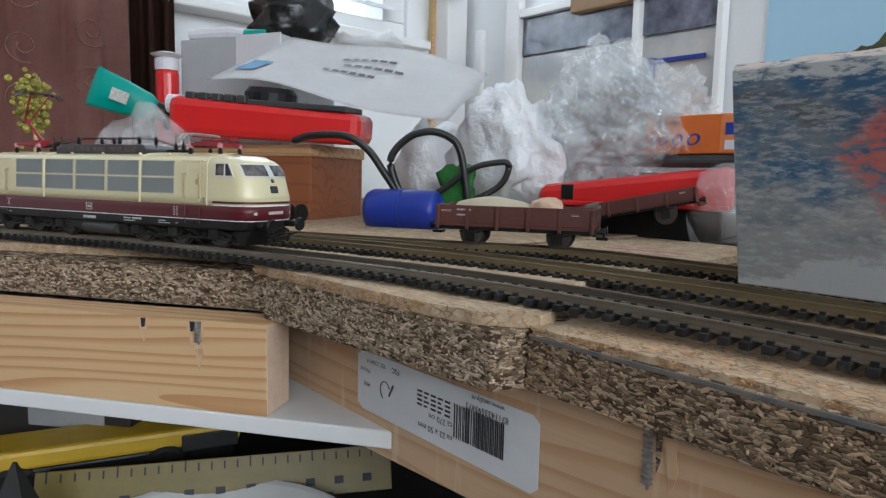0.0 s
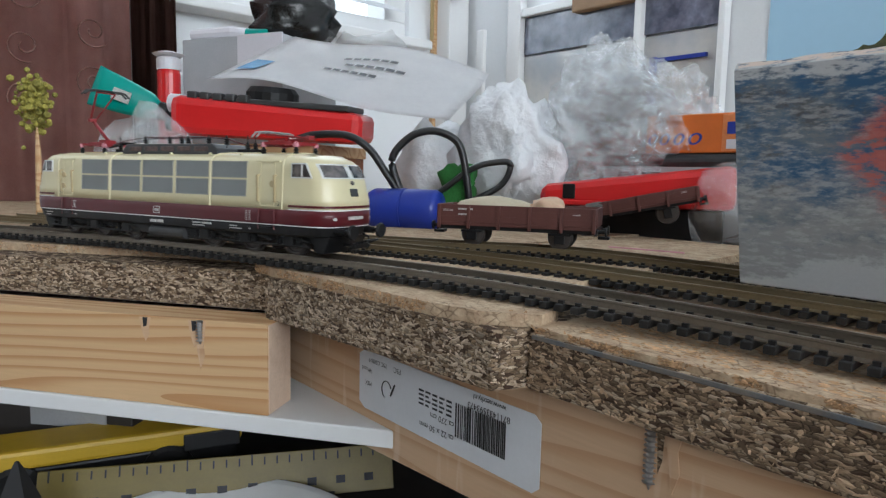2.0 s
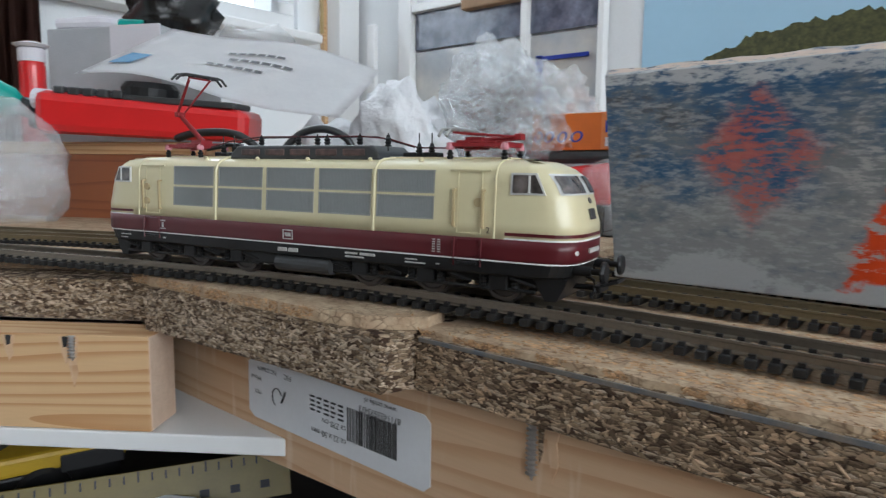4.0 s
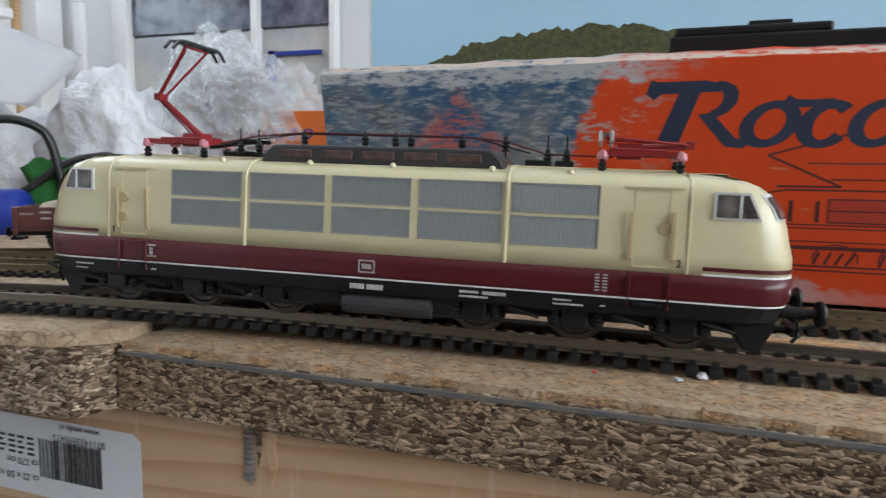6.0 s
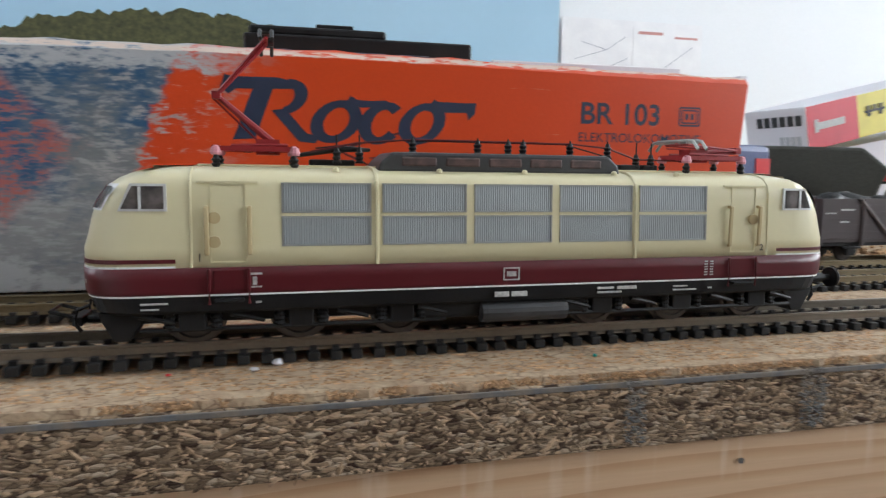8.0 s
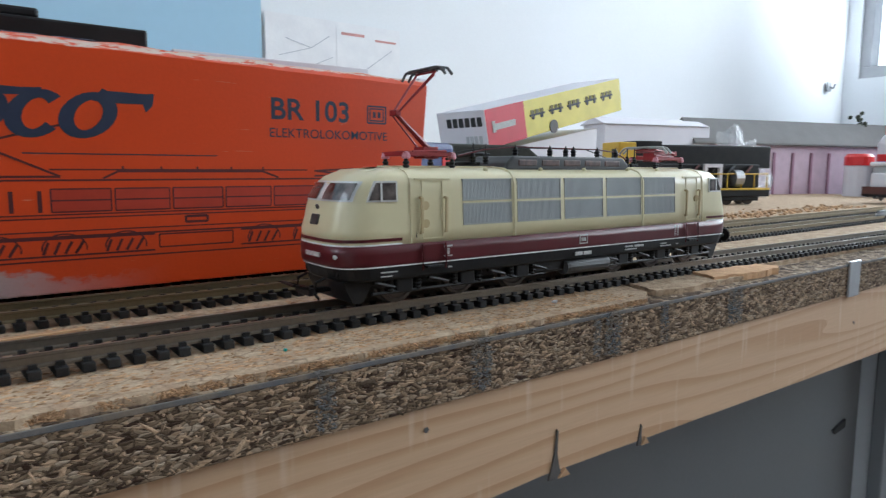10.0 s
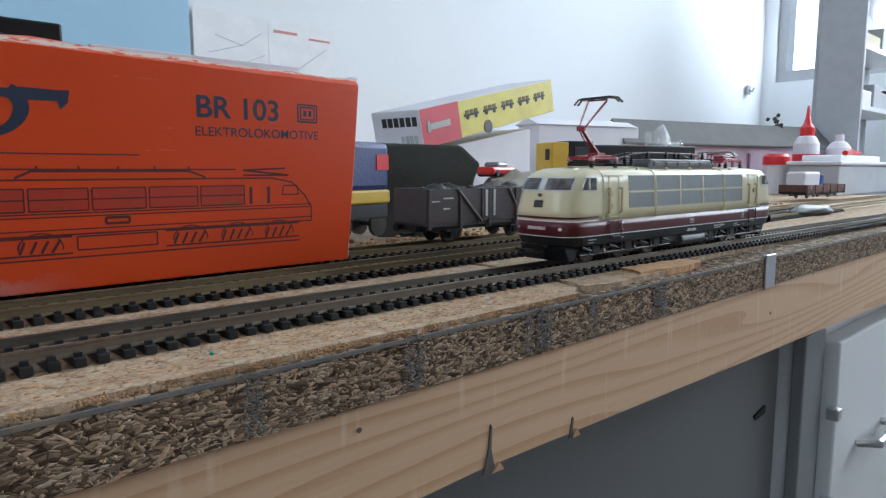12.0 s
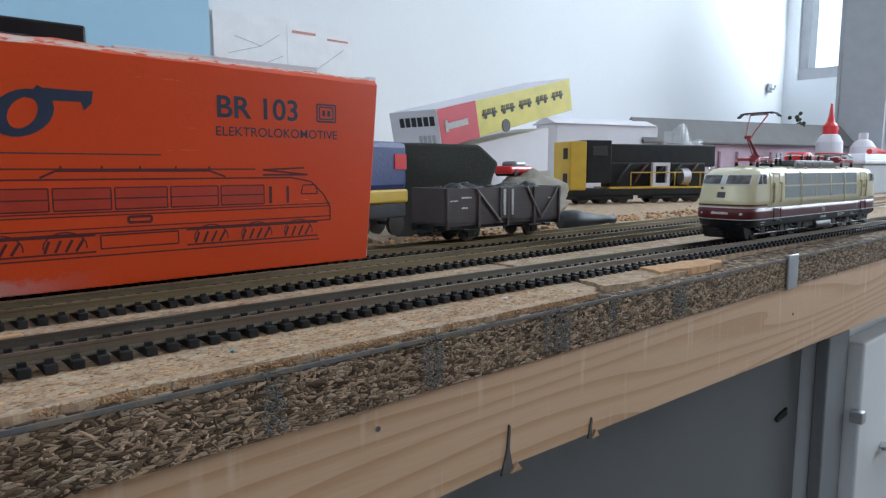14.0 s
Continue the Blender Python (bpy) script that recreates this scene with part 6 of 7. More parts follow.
# ---- wagons ----
def wagon(name, label, x, y, z, rz, length, width, side, material, loaded="", rx=0, ry=0, braces=False, scale=1.0):
    """A two-axle open wagon; its deck is at 13 mm over the rails."""
    o = thing(name, x, y, z, rz, label, "model wagon", rx=rx, ry=ry)
    L, W, deck = length / 2, width / 2, 11.5 * scale
    part("floor", box(-L, L, -W, W, deck - 2, deck, 0.3), material, o)
    for s in (-1, 1):
        p = part("side", box(-L, L, s * W - 0.6, s * W + 0.6, deck, deck + side, 0.2), material, o)
        n = 3 if side < 12 else 6
        for k in range(1, n):
            zz = deck + side * k / n
            part("plank_rib", box(-L, L, s * (W + 0.75) - 0.15, s * (W + 0.75) + 0.15, zz - 0.2, zz + 0.2), material, p)
        posts = 6 if side < 12 else 5
        for k in range(posts):
            px = -L + 1 + (2 * L - 2) * k / (posts - 1)
            part("stanchion", box(px - 0.9, px + 0.9, s * (W + 0.9) - 0.7, s * (W + 0.9) + 0.7, deck - 3.5, deck + side, 0.2), material, p)
        if braces:
            for a, b in ((-0.55, -0.14), (0.34, 0.62), (0.96, 0.62)):
                part("brace", tube([(L * a, s * (W + 1.2), deck + (side if a < b else side)), (L * b, s * (W + 1.2), deck)], 0.8, 6), BRACE, p)
            part("side_door", box(-7, 7, s * (W + 1.0) - 0.4, s * (W + 1.0) + 0.4, deck + 1, deck + side, 0.2), material, p)
            for q in (-3.5, 3.5):
                part("door_bar", box(q - 1, q + 1, s * (W + 1.6) - 0.3, s * (W + 1.6) + 0.3, deck + 3, deck + side - 1, 0.2), WHITE_DIM, p)
        for (x0, x1, z0) in ((-L + 3, -L + 9, 0.62), (-L + 12, -L + 20, 0.7), (-L + 12, -L + 17, 0.4), (L - 12, L - 8, 0.6)):
            part("lettering_bar", box(x0, x1, s * (W + 0.72) - 0.12, s * (W + 0.72) + 0.12, deck + side * z0, deck + side * z0 + 0.9), WHITE_DIM, p)
        part("sole_bar", box(-L, L, s * (W - 2) - 0.7, s * (W - 2) + 0.7, deck - 4, deck - 2, 0.2), BLACK, o)
        for k in (-0.56, 0.56):
            part("axle_guard", box(L * k - 2.8, L * k + 2.8, s * (W - 2.4) - 0.8, s * (W - 2.4) + 0.8, 3.0 * scale, deck - 3, 0.4), BLACK, o)
            part("leaf_spring", box(L * k - 6, L * k + 6, s * (W - 1.6) - 0.6, s * (W - 1.6) + 0.6, deck - 5.4, deck - 4.2, 0.3), BLACK, o)
    for e in (-1, 1):
        part("end_board", box(e * L - 0.6, e * L + 0.6, -W, W, deck, deck + side, 0.2), material, o)
        part("buffer_beam", box(e * L - 0.8, e * L + 0.8, -W, W, deck - 4.5, deck - 1, 0.2), BLACK, o)
        for q in (-0.55, 0.55):
            part("buffer", lathe([(1.2, 0), (1.0, 4), (2.6, 4.2), (2.4, 5)], 12, at=(0, 0, 0), axis="x"), BLACK, o).matrix_basis = pose(e * L * MM, q * W * MM, (deck - 2.6) * MM, 0, 0, 0 if e > 0 else 180)
        part("coupling", box(e * (L + 3) - 3, e * (L + 3) + 3, -3, 3, deck - 7, deck - 5.5, 0.3), BLACK, o)
        ws = part("wheelset", lathe([(1, -9.4), (5.6 * scale, -9), (6.0 * scale, -7.4), (1.2, -7), (1.2, 7), (6.0 * scale, 7.4), (5.6 * scale, 9), (1, 9.4)], 20, at=(e * L * 0.56, 0, 5.9 * scale), axis="y"), WHEEL, o)
    return o, deck


o, deck = wagon("low_sided_wagon", "brown low-sided wagon carrying sand-coloured sacks", -265, 117, 8.0, 30.5, 86, 27, 9.5, BROWN_WAGON, scale=1.15)
lump(o, "sack", (-14, 0, deck + 7.5), (24, 10.5, 6.5), SACK, 1.1, 0.1, 3, True)
lump(o, "sack", (15, -2, deck + 8), (12, 9, 6.5), PINK_CLOTH, 2.6, 0.3, 3, True)
part("paper_scrap", box(22, 31, -10, -3, deck + 4.5, deck + 9, 0.8), CARD_WHITE, o)
o, deck = wagon("dark_flat_wagon", "dark red wagon tilted on scrap beside the red body", -300, 276, 9.0, 32, 104, 27, 7.5, BROWN_WAGON, ry=-12, scale=1.4)
part("scrap_cloth", lathe([(9, 0), (9, 2), (5, 4.5)], 12, at=(-22, -9, deck + 4)), ROCK, o)
o, deck = wagon("coal_wagon", "dark brown open wagon with pale braces, loaded with coal", 318, 141, 5.9, 0, 101, 29, 20, DARK_WAGON, braces=True, scale=1.06)
for k, (dx, dy) in enumerate(((-30, 0), (-14, 4), (4, -3), (20, 3), (34, 0))):
    lump(o, "coal_load", (dx, dy, deck + 15), (12, 11, 7), COAL, 3.3 + k, 0.4)


def red_body():
    r = thing("red_vehicle_body", -330, 312, 0, 28, "red plastic model body shell lying behind the wagons", "model body")
    bm = box(-66, 84, -22, 22, 24, 58, 6)
    for v in bm.verts:
        if v.co.x < -30 and v.co.z > 40:
            v.co.z -= (-30 - v.co.x) * 0.55
    part("shell", bm, RED_PLASTIC, r)
    part("cover_strip", box(-58, 80, -23, 23, 25, 29, 1), RED_PLASTIC, r)
    part("underside", box(-56, 76, -17, 17, -1, 24, 2), BLACK, r)
    part("dark_opening", box(-46, -36, -22.8, -21.5, 30, 42, 1), BLACK, r)
    b = thing("pale_bag", -246, 330, -1, 10, "pinkish clear plastic bag", "plastic bag")
    lump(b, "film", (0, 0, 30), (34, 30, 32), CLEAR, 8.8, 0.3)


red_body()


# ---- the right end of the layout ----
def right_clutter():
    w = thing("card_wedge", 470, 350, -1, 8, "sloping pale lilac card support", "card")
    part("card", prism([(-70, 0), (190, 0), (190, 100), (150, 94), (-70, 57)], 0, 60, axis="y", bevel=0.6), CARD_WHITE, w)
    y = thing("train_carton", 446, 332, 69.0, 5.5, "yellow, red and white toy train carton, tilted", "carton", ry=-12.5)
    part("carton", box(0, 236, 0, 66, 0, 37, 0.8), YELLOW_CARD, y, "yellow printed face")
    part("red_panel", box(-0.3, 58, -0.4, 66.3, -0.2, 37.2, 0.5), mat("red_card", (0.55, 0.03, 0.05), 0.5, grain=0.002, bump=0.05, relief=0.0), y)
    part("white_end", box(-1.0, 0.2, -0.2, 66.2, 0, 37, 0.3), CARD_WHITE, y)
    part("white_top", box(-0.6, 236.3, 0.6, 66, 36.6, 37.8, 0.2), CARD_WHITE, y)
    for k in range(6):
        part("print_bar", box(-1.6, -0.9, 4 + 8.4 * k, 10 + 8.4 * k, 22, 31), INK, y)
    for k in range(4):
        part("print_bar", box(-1.6, -0.9, 6 + 6 * k, 10 + 6 * k, 5, 13), CARD_GREY, y)
    part("print_bar", box(10, 42, -1.0, -0.3, 16, 22), WHITE_DIM, y)
    part("print_bar", box(8, 12, -1.0, -0.3, 14, 25), WHITE_DIM, y)
    for k in range(5):
        x = 66 + 32 * k
        part("printed_coach", box(x, x + 24, -0.7, 0.1, 20, 22), INK, y)
        for q in range(3):
            part("printed_coach", box(x + 2 + 7.5 * q, x + 7 + 7.5 * q, -0.7, 0.1, 22, 26), OLIVE_INK, y)
        for q in (5, 19):
            part("printed_wheel", lathe([(2.2, -0.7), (2.2, 0.2)], 12, at=(x + q, 0, 18.6), axis="y"), INK, y)
    part("thumb_hole", lathe([(7, -0.8), (7, 0.3)], 18, at=(103, 0, 4), axis="y"), CAB_DARK, y)
    h = thing("foam_hull", 348, 226, -0.8, -42, "dark grey carved foam block", "foam block")
    part("block", prism([(-30, 0), (30, 0), (40, 44), (44, 54), (30, 67), (-34, 69), (-48, 52), (-40, 34)], -26, 26, axis="y", bevel=2), mat("dark_foam", (0.085, 0.085, 0.072), 0.9, second=(0.085, 0.085, 0.075), size=0.02, grain=0.0015, bump=0.2, relief=0.0006, spec=0.2), h)
    bl = thing("tank_wagon", 286, 208, 4.8, 12, "blue and orange wagon hidden behind the card box", "model wagon")
    part("tank", box(-46, 8, -13, 13, 30, 62, 4), mat("indigo_paint", (0.03, 0.045, 0.16), 0.4), bl)
    part("orange_frame", box(-46, 8, -13.4, 13.4, 22, 31, 1.5), YELLOW, bl)
    part("mark", box(-6, 6, -13.6, -12.9, 44, 54), RED_PLASTIC, bl)
    part("chassis", box(-46, 8, -11, 11, 12, 22, 1), DARK_GREY, bl)
    for q in (-34, 0):
        part("wheelset", lathe([(1, -10), (8, -9.6), (8, -7), (1.4, -6.6), (1.4, 6.6), (8, 7), (8, 9.6), (1, 10)], 20, at=(q, 0, 8), axis="y"), WHEEL, bl)
    # yellow and black engine under repair
    e = thing("engine_under_repair", 745, 424, 0, -20.5, "yellow and black model diesel engine without its bonnet", "model engine")
    part("cab", box(0, 26, -22, 22, 20, 86, 1.5), YELLOW, e)
    for z0 in (28, 62):
        part("cab_pane", box(-0.8, 0.6, -15, -4, z0, z0 + 15, 1), INK, e)
    part("cab_back", box(26, 66, -22, 22, 30, 88, 1.5), BLACK, e)
    part("cab_recess", box(34, 58, -22.8, -21, 66, 80, 1), INK, e)
    part("frame", box(0, 250, -20, 20, 12, 22, 1), BLACK, e)
    part("walkway_line", box(66, 250, -20.6, 20.6, 21.4, 24, 0.3), YELLOW, e)
    part("motor_block", box(70, 240, -10, 10, 24, 58, 2), BLACK, e)
    for q in range(5):
        part("cable_bundle", tube(smooth_line([(84 + 30 * q, -12, 30), (92 + 30 * q, -15, 46), (104 + 30 * q, -12, 56)], 5), 1.6, 6), (DARK_GREY, BROWN_WAGON, RUBBER)[q % 3], e)
    part("flywheel", lathe([(3, -8), (12, -7), (12, 7), (3, 8)], 18, at=(196, -12, 38), axis="x"), STEEL, e)
    part("long_hood", box(66, 262, -6, 14, 52, 84, 2), BLACK, e)
    part("white_frame", frame_block(138, 168, 24, 58, 5), CARD_WHITE, e)
    for x in (100, 134, 176, 200, 222, 244):
        part("rail_post", tube([(x, -20, 23), (x, -20, 44)], 0.9, 6), YELLOW, e)
    part("hand_rail", tube([(100, -20, 44), (246, -20, 44)], 0.9, 6), YELLOW, e)
    for q in (30, 62, 96, 150, 186, 222):
        part("wheelset", lathe([(1, -10), (9, -9.6), (9, -7), (1.4, -6.6), (1.4, 6.6), (9, 7), (9, 9.6), (1, 10)], 18, at=(q, 0, 9.2), axis="y"), WHEEL, e)
    part("bogie", box(16, 108, -17, 17, 6, 13, 1), BLACK, e)
    part("bogie", box(140, 234, -17, 17, 6, 13, 1), BLACK, e)
    # rubble and sacks between the tracks
    s = thing("cloth_heap", 500, 262, -1, 0, "pale grey crumpled cloth on the board", "cloth")
    lump(s, "cloth", (0, 0, 22), (40, 24, 24), GREY_CLOTH, 5.5, 0.35, 3, True)
    s = thing("cloth_heap", 566, 320, -1, 0, "sand-coloured cloth sack on the board", "cloth")
    lump(s, "cloth", (0, 0, 22), (40, 26, 26), GREY_CLOTH, 7.5, 0.35, 3, True)
    c = thing("toy_car", 546, 330, 44, 14, "small red toy car on the heap", "toy car")
    part("body", box(-26, 26, -11, 11, 0, 8, 3), RED_PLASTIC, c)
    part("cabin", box(-12, 12, -9, 9, 7, 13, 3), mat("car_glass", (0.25, 0.3, 0.32), 0.15), c)
    for x in (-16, 16):
        part("wheel", lathe([(3.5, -11.5), (3.5, 11.5)], 12, at=(x, 0, 1), axis="y"), BLACK, c)
    r = thing("rubble_strip", 560, 205, -0.6, 3, "loose brown ballast strip behind the tracks", "ballast")
    rng = random.Random(21)
    bm = bmesh.new()
    for _ in range(700):
        q = Vector((rng.uniform(-360, 460), rng.gauss(0, 14), rng.uniform(0.4, 3.0)))
        bmesh.ops.create_icosphere(bm, subdivisions=1, radius=rng.uniform(1.0, 3.2), matrix=Matrix.Translation(q) @ Matrix.Diagonal((1, 0.8, 0.6, 1)))
    tagged(part("stone_litter", bm, CORK_EDGE, r), kind="stuff")
    g = thing("loose_nozzle", 432, 172, -0.8, -12, "dark grey plastic funnel lying on its side", "funnel")
    part("funnel", lathe([(5, -4), (8.6, 0), (9, 11), (5.6, 27), (3.2, 45), (4.0, 52)], 18, at=(0, 0, 9), axis="x"), DARK_GREY, g, smooth=True)
    # shed along the wall
    sh = thing("model_shed", 971, 620, -1, -15.7, "long model shed with grey roof and pale pink walls", "model building")
    part("wall", box(110, 900, 0, 60, 0, 104, 1), PINK_WALL, sh)
    part("white_wall", box(0, 240, -4, 62, 0, 132, 1), CARD_WHITE, sh)
    part("roof", prism([(-10, 104), (30, 152), (76, 104), (76, 100), (-10, 100)], 200, 920, axis="x", bevel=0.8), ROOF_GREY, sh)
    part("white_roof", prism([(-8, 132), (30, 146), (70, 132)], -4, 236, axis="x", bevel=0.8), CARD_WHITE, sh)
    for k in range(9):
        part("wall_post", box(150 + 52 * k, 156 + 52 * k, -3, 0, 0, 86, 0.6), mat("mauve_post", (0.30, 0.16, 0.22), 0.7) if k == 0 else bpy.data.materials["mauve_post"], sh)
    # glue bottle, bush, cases
    b = thing("glue_bottle", 1556, 362, 0, 0, "red, white and blue squeeze bottle with a nozzle", "bottle")
    part("body", lathe([(25, 0), (26, 4), (26, 66), (25, 70)], 24), BLUE, b)
    part("band", lathe([(26.2, 68), (26.2, 80), (25.5, 82)], 24), RED_PLASTIC, b)
    part("shoulder", lathe([(25.5, 82), (25, 104), (18, 118), (12, 122)], 24), CARD_WHITE, b)
    part("cap", lathe([(14, 120), (14, 138), (8, 146), (5, 158), (2, 184)], 18), RED_PLASTIC, b)
    part("cap_wing", box(8, 40, -4, 4, 130, 138, 2), RED_PLASTIC, b)
    b = thing("white_bottle", 1660, 330, 0, 0, "white plastic bottle behind the glue", "bottle")
    part("body", lathe([(24, 0), (24, 96), (16, 108), (9, 112), (9, 126)], 20), CARD_WHITE, b)
    t = thing("model_tree", 1660, 470, -1, 0, "dark model tree by the wall", "model tree")
    part("trunk", tube([(0, 0, 0), (0, 0, 90)], [5, 3], 8), PINE, t)
    bm = bmesh.new()
    for _ in range(160):
        q = Vector((rng.gauss(0, 9), rng.gauss(0, 9), 120 + rng.gauss(0, 22)))
        bmesh.ops.create_icosphere(bm, subdivisions=1, radius=rng.uniform(2.5, 6), matrix=Matrix.Translation(q))
    tagged(part("crown", bm, LEAF_DARK, t), kind="stuff")
    k = thing("red_lid_jar", 1424, 372, -1, 0, "white jar with a red lid", "jar")
    part("jar", lathe([(24, 0), (24, 58), (21, 62)], 20), CARD_WHITE, k)
    part("lid", lathe([(25, 60), (25, 76), (20, 82)], 20), RED_PLASTIC, k)
    g = thing("grey_case", 1400, 250, -0.5, 0, "pale grey plastic case with papers on top", "case")
    part("case", box(0, 520, 0, 90, 0, 58, 4), CARD_GREY, g)
    part("lid", box(-4, 524, -4, 94, 58, 66, 3), CARD_WHITE, g)
    part("paper", box(40, 300, 10, 80, 66, 78, 2), PAPER, g)
    part("red_tool", tube([(60, 10, 82), (120, 20, 84), (180, 16, 82)], [5, 8, 4], 8), RED_PLASTIC, g)
    f, dk = wagon("flat_wagon", "dark brown wagon with a white load at the far end", 1180, 222, 4.6, -3, 150, 40, 10, BROWN_WAGON)
    part("white_load", box(-70, -10, -14, 14, dk, dk + 30, 3), CARD_WHITE, f)
    part("blue_load", box(-8, 4, -14, 14, dk, dk + 26, 2), BLUE, f)
    l = thing("cable_lump", 790, 96, 0.4, -8, "black cable end lying between the rails", "cable")
    lump(l, "rubber", (0, 0, 5), (46, 9, 6.5), RUBBER, 4.4, 0.2, 3, True)
    z = thing("bubble_wrap", 1120, 455, -1, 0, "small heap of clear bubble wrap", "bubble wrap")
    lump(z, "film", (0, 0, 55), (40, 30, 60), WRAP, 3.7, 0.45, 4)
    lump(z, "film_fold", (50, -10, 34), (40, 26, 36), WRAP, 6.7, 0.45, 4)
    # shelves by the right window
    u = thing("wall_shelf", 1790, 330, -0.5, 0, "pale shelf unit with stacked oddments", "shelf")
    for zz in (0, 190, 330, 470):
        part("shelf_board", box(14.5, 420, 2, 95, zz, zz + 12, 1), CAB_WHITE, u)
    part("upright", box(0, 14, 0, 95.5, 0, 640, 1), CARD_GREY, u)
    part("back", box(0, 420, 96, 104, 0, 640, 1), CARD_GREY, u)
    for q, (x0, x1, z0, z1, m) in enumerate(((30, 120, 202, 240, CARD_WHITE), (140, 300, 202, 260, CARD_GREY), (40, 160, 342, 372, SACK), (180, 300, 342, 400, CARD_GREY), (40, 260, 482, 540, PAPER), (200, 260, 240, 252, ORANGE))):
        part("stored_item", box(x0, x1, 10, 80, z0, z1, 3), m, u)


def frame_block(x0, x1, z0, z1, w):
    bm = bmesh.new()
    for a in ((x0, x1, z0, z0 + w), (x0, x1, z1 - w, z1), (x0, x0 + w, z0 + w, z1 - w), (x1 - w, x1, z0 + w, z1 - w)):
        box(a[0], a[1], -19, -15, a[2], a[3], bm=bm)
    return bm


right_clutter()


# ---- under the layout ----
def below():
    d = thing("cabinet", 583, 30, -800, 0, "white laminate cabinet with a door under the layout", "cabinet")
    part("carcass", box(0, 900, 4, 500, 0, 716, 1), CAB_WHITE, d)
    door = part("door", box(46, 640, -16, 2, 20, 706, 2), CAB_WHITE, d)
    part("door_handle", tube([(112, -17, 600), (112, -34, 604), (190, -34, 604), (190, -17, 600)], 4, 8), STEEL, door)
    part("post", box(-6, 40, -6, 4, 0, 718, 1.5), CAB_GREY, d)
    for zz in (560, 640):
        part("hinge", box(38, 48, -20, -10, zz, zz + 10, 1), STEEL, d)
    p = thing("side_panel", 190, 130, -800, -13, "dark grey laminate panel under the layout", "panel")
    part("panel", box(0, 392, 0, 16, 0, 778, 1), CAB_GREY, p)
    part("hook", prism([(364, 652), (375, 656), (375, 662), (367, 658), (362, 655)], -2, 0, axis="y"), INK, p)
    # back panel coloured near black in place of the shade under the layout
    bk = thing("back_panel", -900, 210, -800, 0, "back panel behind the under-layout shelf, darkened to stand for shade", "panel")
    part("panel", box(0, 1085, 0, 14, 0, 778, 1), SHADED_PANEL, bk)
    # white shelf that carries the curved end
    s = thing("white_shelf", -277, -24, -69.7, 36.6, "white painted shelf board under the pine batten", "shelf")
    part("board", box(-520, 130, -1, 240, 0, 8, 0.8), CAB_WHITE, s)
    part("lower_shelf", box(-620, 200, -120, 330, -124, -112, 0.8), SHADED_PANEL, s)
    part("shelf_leg", box(-300, -280, 200, 220, -734, 0, 1), CAB_WHITE, s)
    # things on the lower shelf
    c = thing("toy_vehicle", -498, -32, -178, 75, "yellow toy vehicle with black wheels on the lower shelf", "toy vehicle")
    part("body", box(-110, 80, -20, 20, 31, 44, 3), YELLOW, c)
    part("chassis", box(-106, 76, -18, 18, 14, 31, 2), BLACK, c)
    part("window_band", box(40, 78, -21, 21, 28, 40, 1), INK, c)
    for x in (-60, 30):
        part("wheel", lathe([(14, -22), (17, -20), (17, 20), (14, 22)], 20, at=(x, 0, 17), axis="y"), BLACK, c)
    l = thing("folding_rule", -458, -92, -178, 64, "yellow measuring rule with black marks", "measuring rule", rx=-20)
    # yellow darkened to olive: the shelf's shade is in the blade's colour
    part("blade", box(0, 220, -2, 2, 10, 40, 0.5), mat("olive_yellow", (0.17, 0.125, 0.02), 0.45, grain=0.002, bump=0.1, relief=0.0), l)
    for k in range(26):
        part("scale_mark", box(6 + 8 * k, 7 + 8 * k, -2.5, -1.8, 33, 33 + (5 if k % 5 else 7)), INK, l)
    for k in range(11):
        part("number_bar", box(10 + 19 * k, 16 + 19 * k, -2.5, -1.8, 17, 22), INK, l)
    part("foot", box(20, 180, -3, 3, -2, 12, 0.5), BLACK, l)
    t = thing("black_stand", -412, -104, -178, 10, "small black pyramid-shaped stand", "stand")
    bm = lathe([(30, 0), (28, 4), (3, 66), (1, 70)], 4)
    part("pyramid", bm, INK, t)
    r = thing("white_bowl", -346, -30, -178, 0, "white bowl rim on the lower shelf", "bowl")
    part("bowl", lathe([(30, 0), (60, 8), (84, 21), (88, 22), (62, 7), (20, 3)], 40), CAB_WHITE, r)
    b = thing("paper_bundle", -560, -40, -178, 40, "dark box with a printed grey card on the lower shelf", "box")
    part("box", box(-60, 60, -30, 40, 0, 96, 1), SHADED_PANEL, b)
    part("printed_card", box(-20, 40, -31, -29.4, 40, 88), CARD_GREY, b)
    # details on the battens
    st = thing("price_sticker", label="grey-white paper sticker with barcode on the batten", category="sticker")
    bm = prism([(-257, -33), (-253, -30.6), (-153.5, -30.6), (-150.5, -33), (-150.5, -55), (-153.5, -57.5), (-253, -57), (-257, -54.5)], 6.55, 6.85, axis="y")
    for v in bm.verts:
        v.co.y += -(v.co.x + 150) * 0.0072 - 0.15
    part("paper", bm, LABEL, st)

    def ink(x0, x1, z0, z1):
        y = 6.35 - ((x0 + x1) / 2 + 150) * 0.0072 - 0.15
        return part("print", box(x0, x1, y - 0.04, y + 0.08, z0, z1), INK, st)
    rng = random.Random(5)
    x = -192
    while x < -166:
        w = rng.choice((0.35, 0.35, 0.6, 0.9))
        ink(x, x + w, -50.5, -37.5)
        x += w + rng.choice((0.35, 0.5, 0.8))
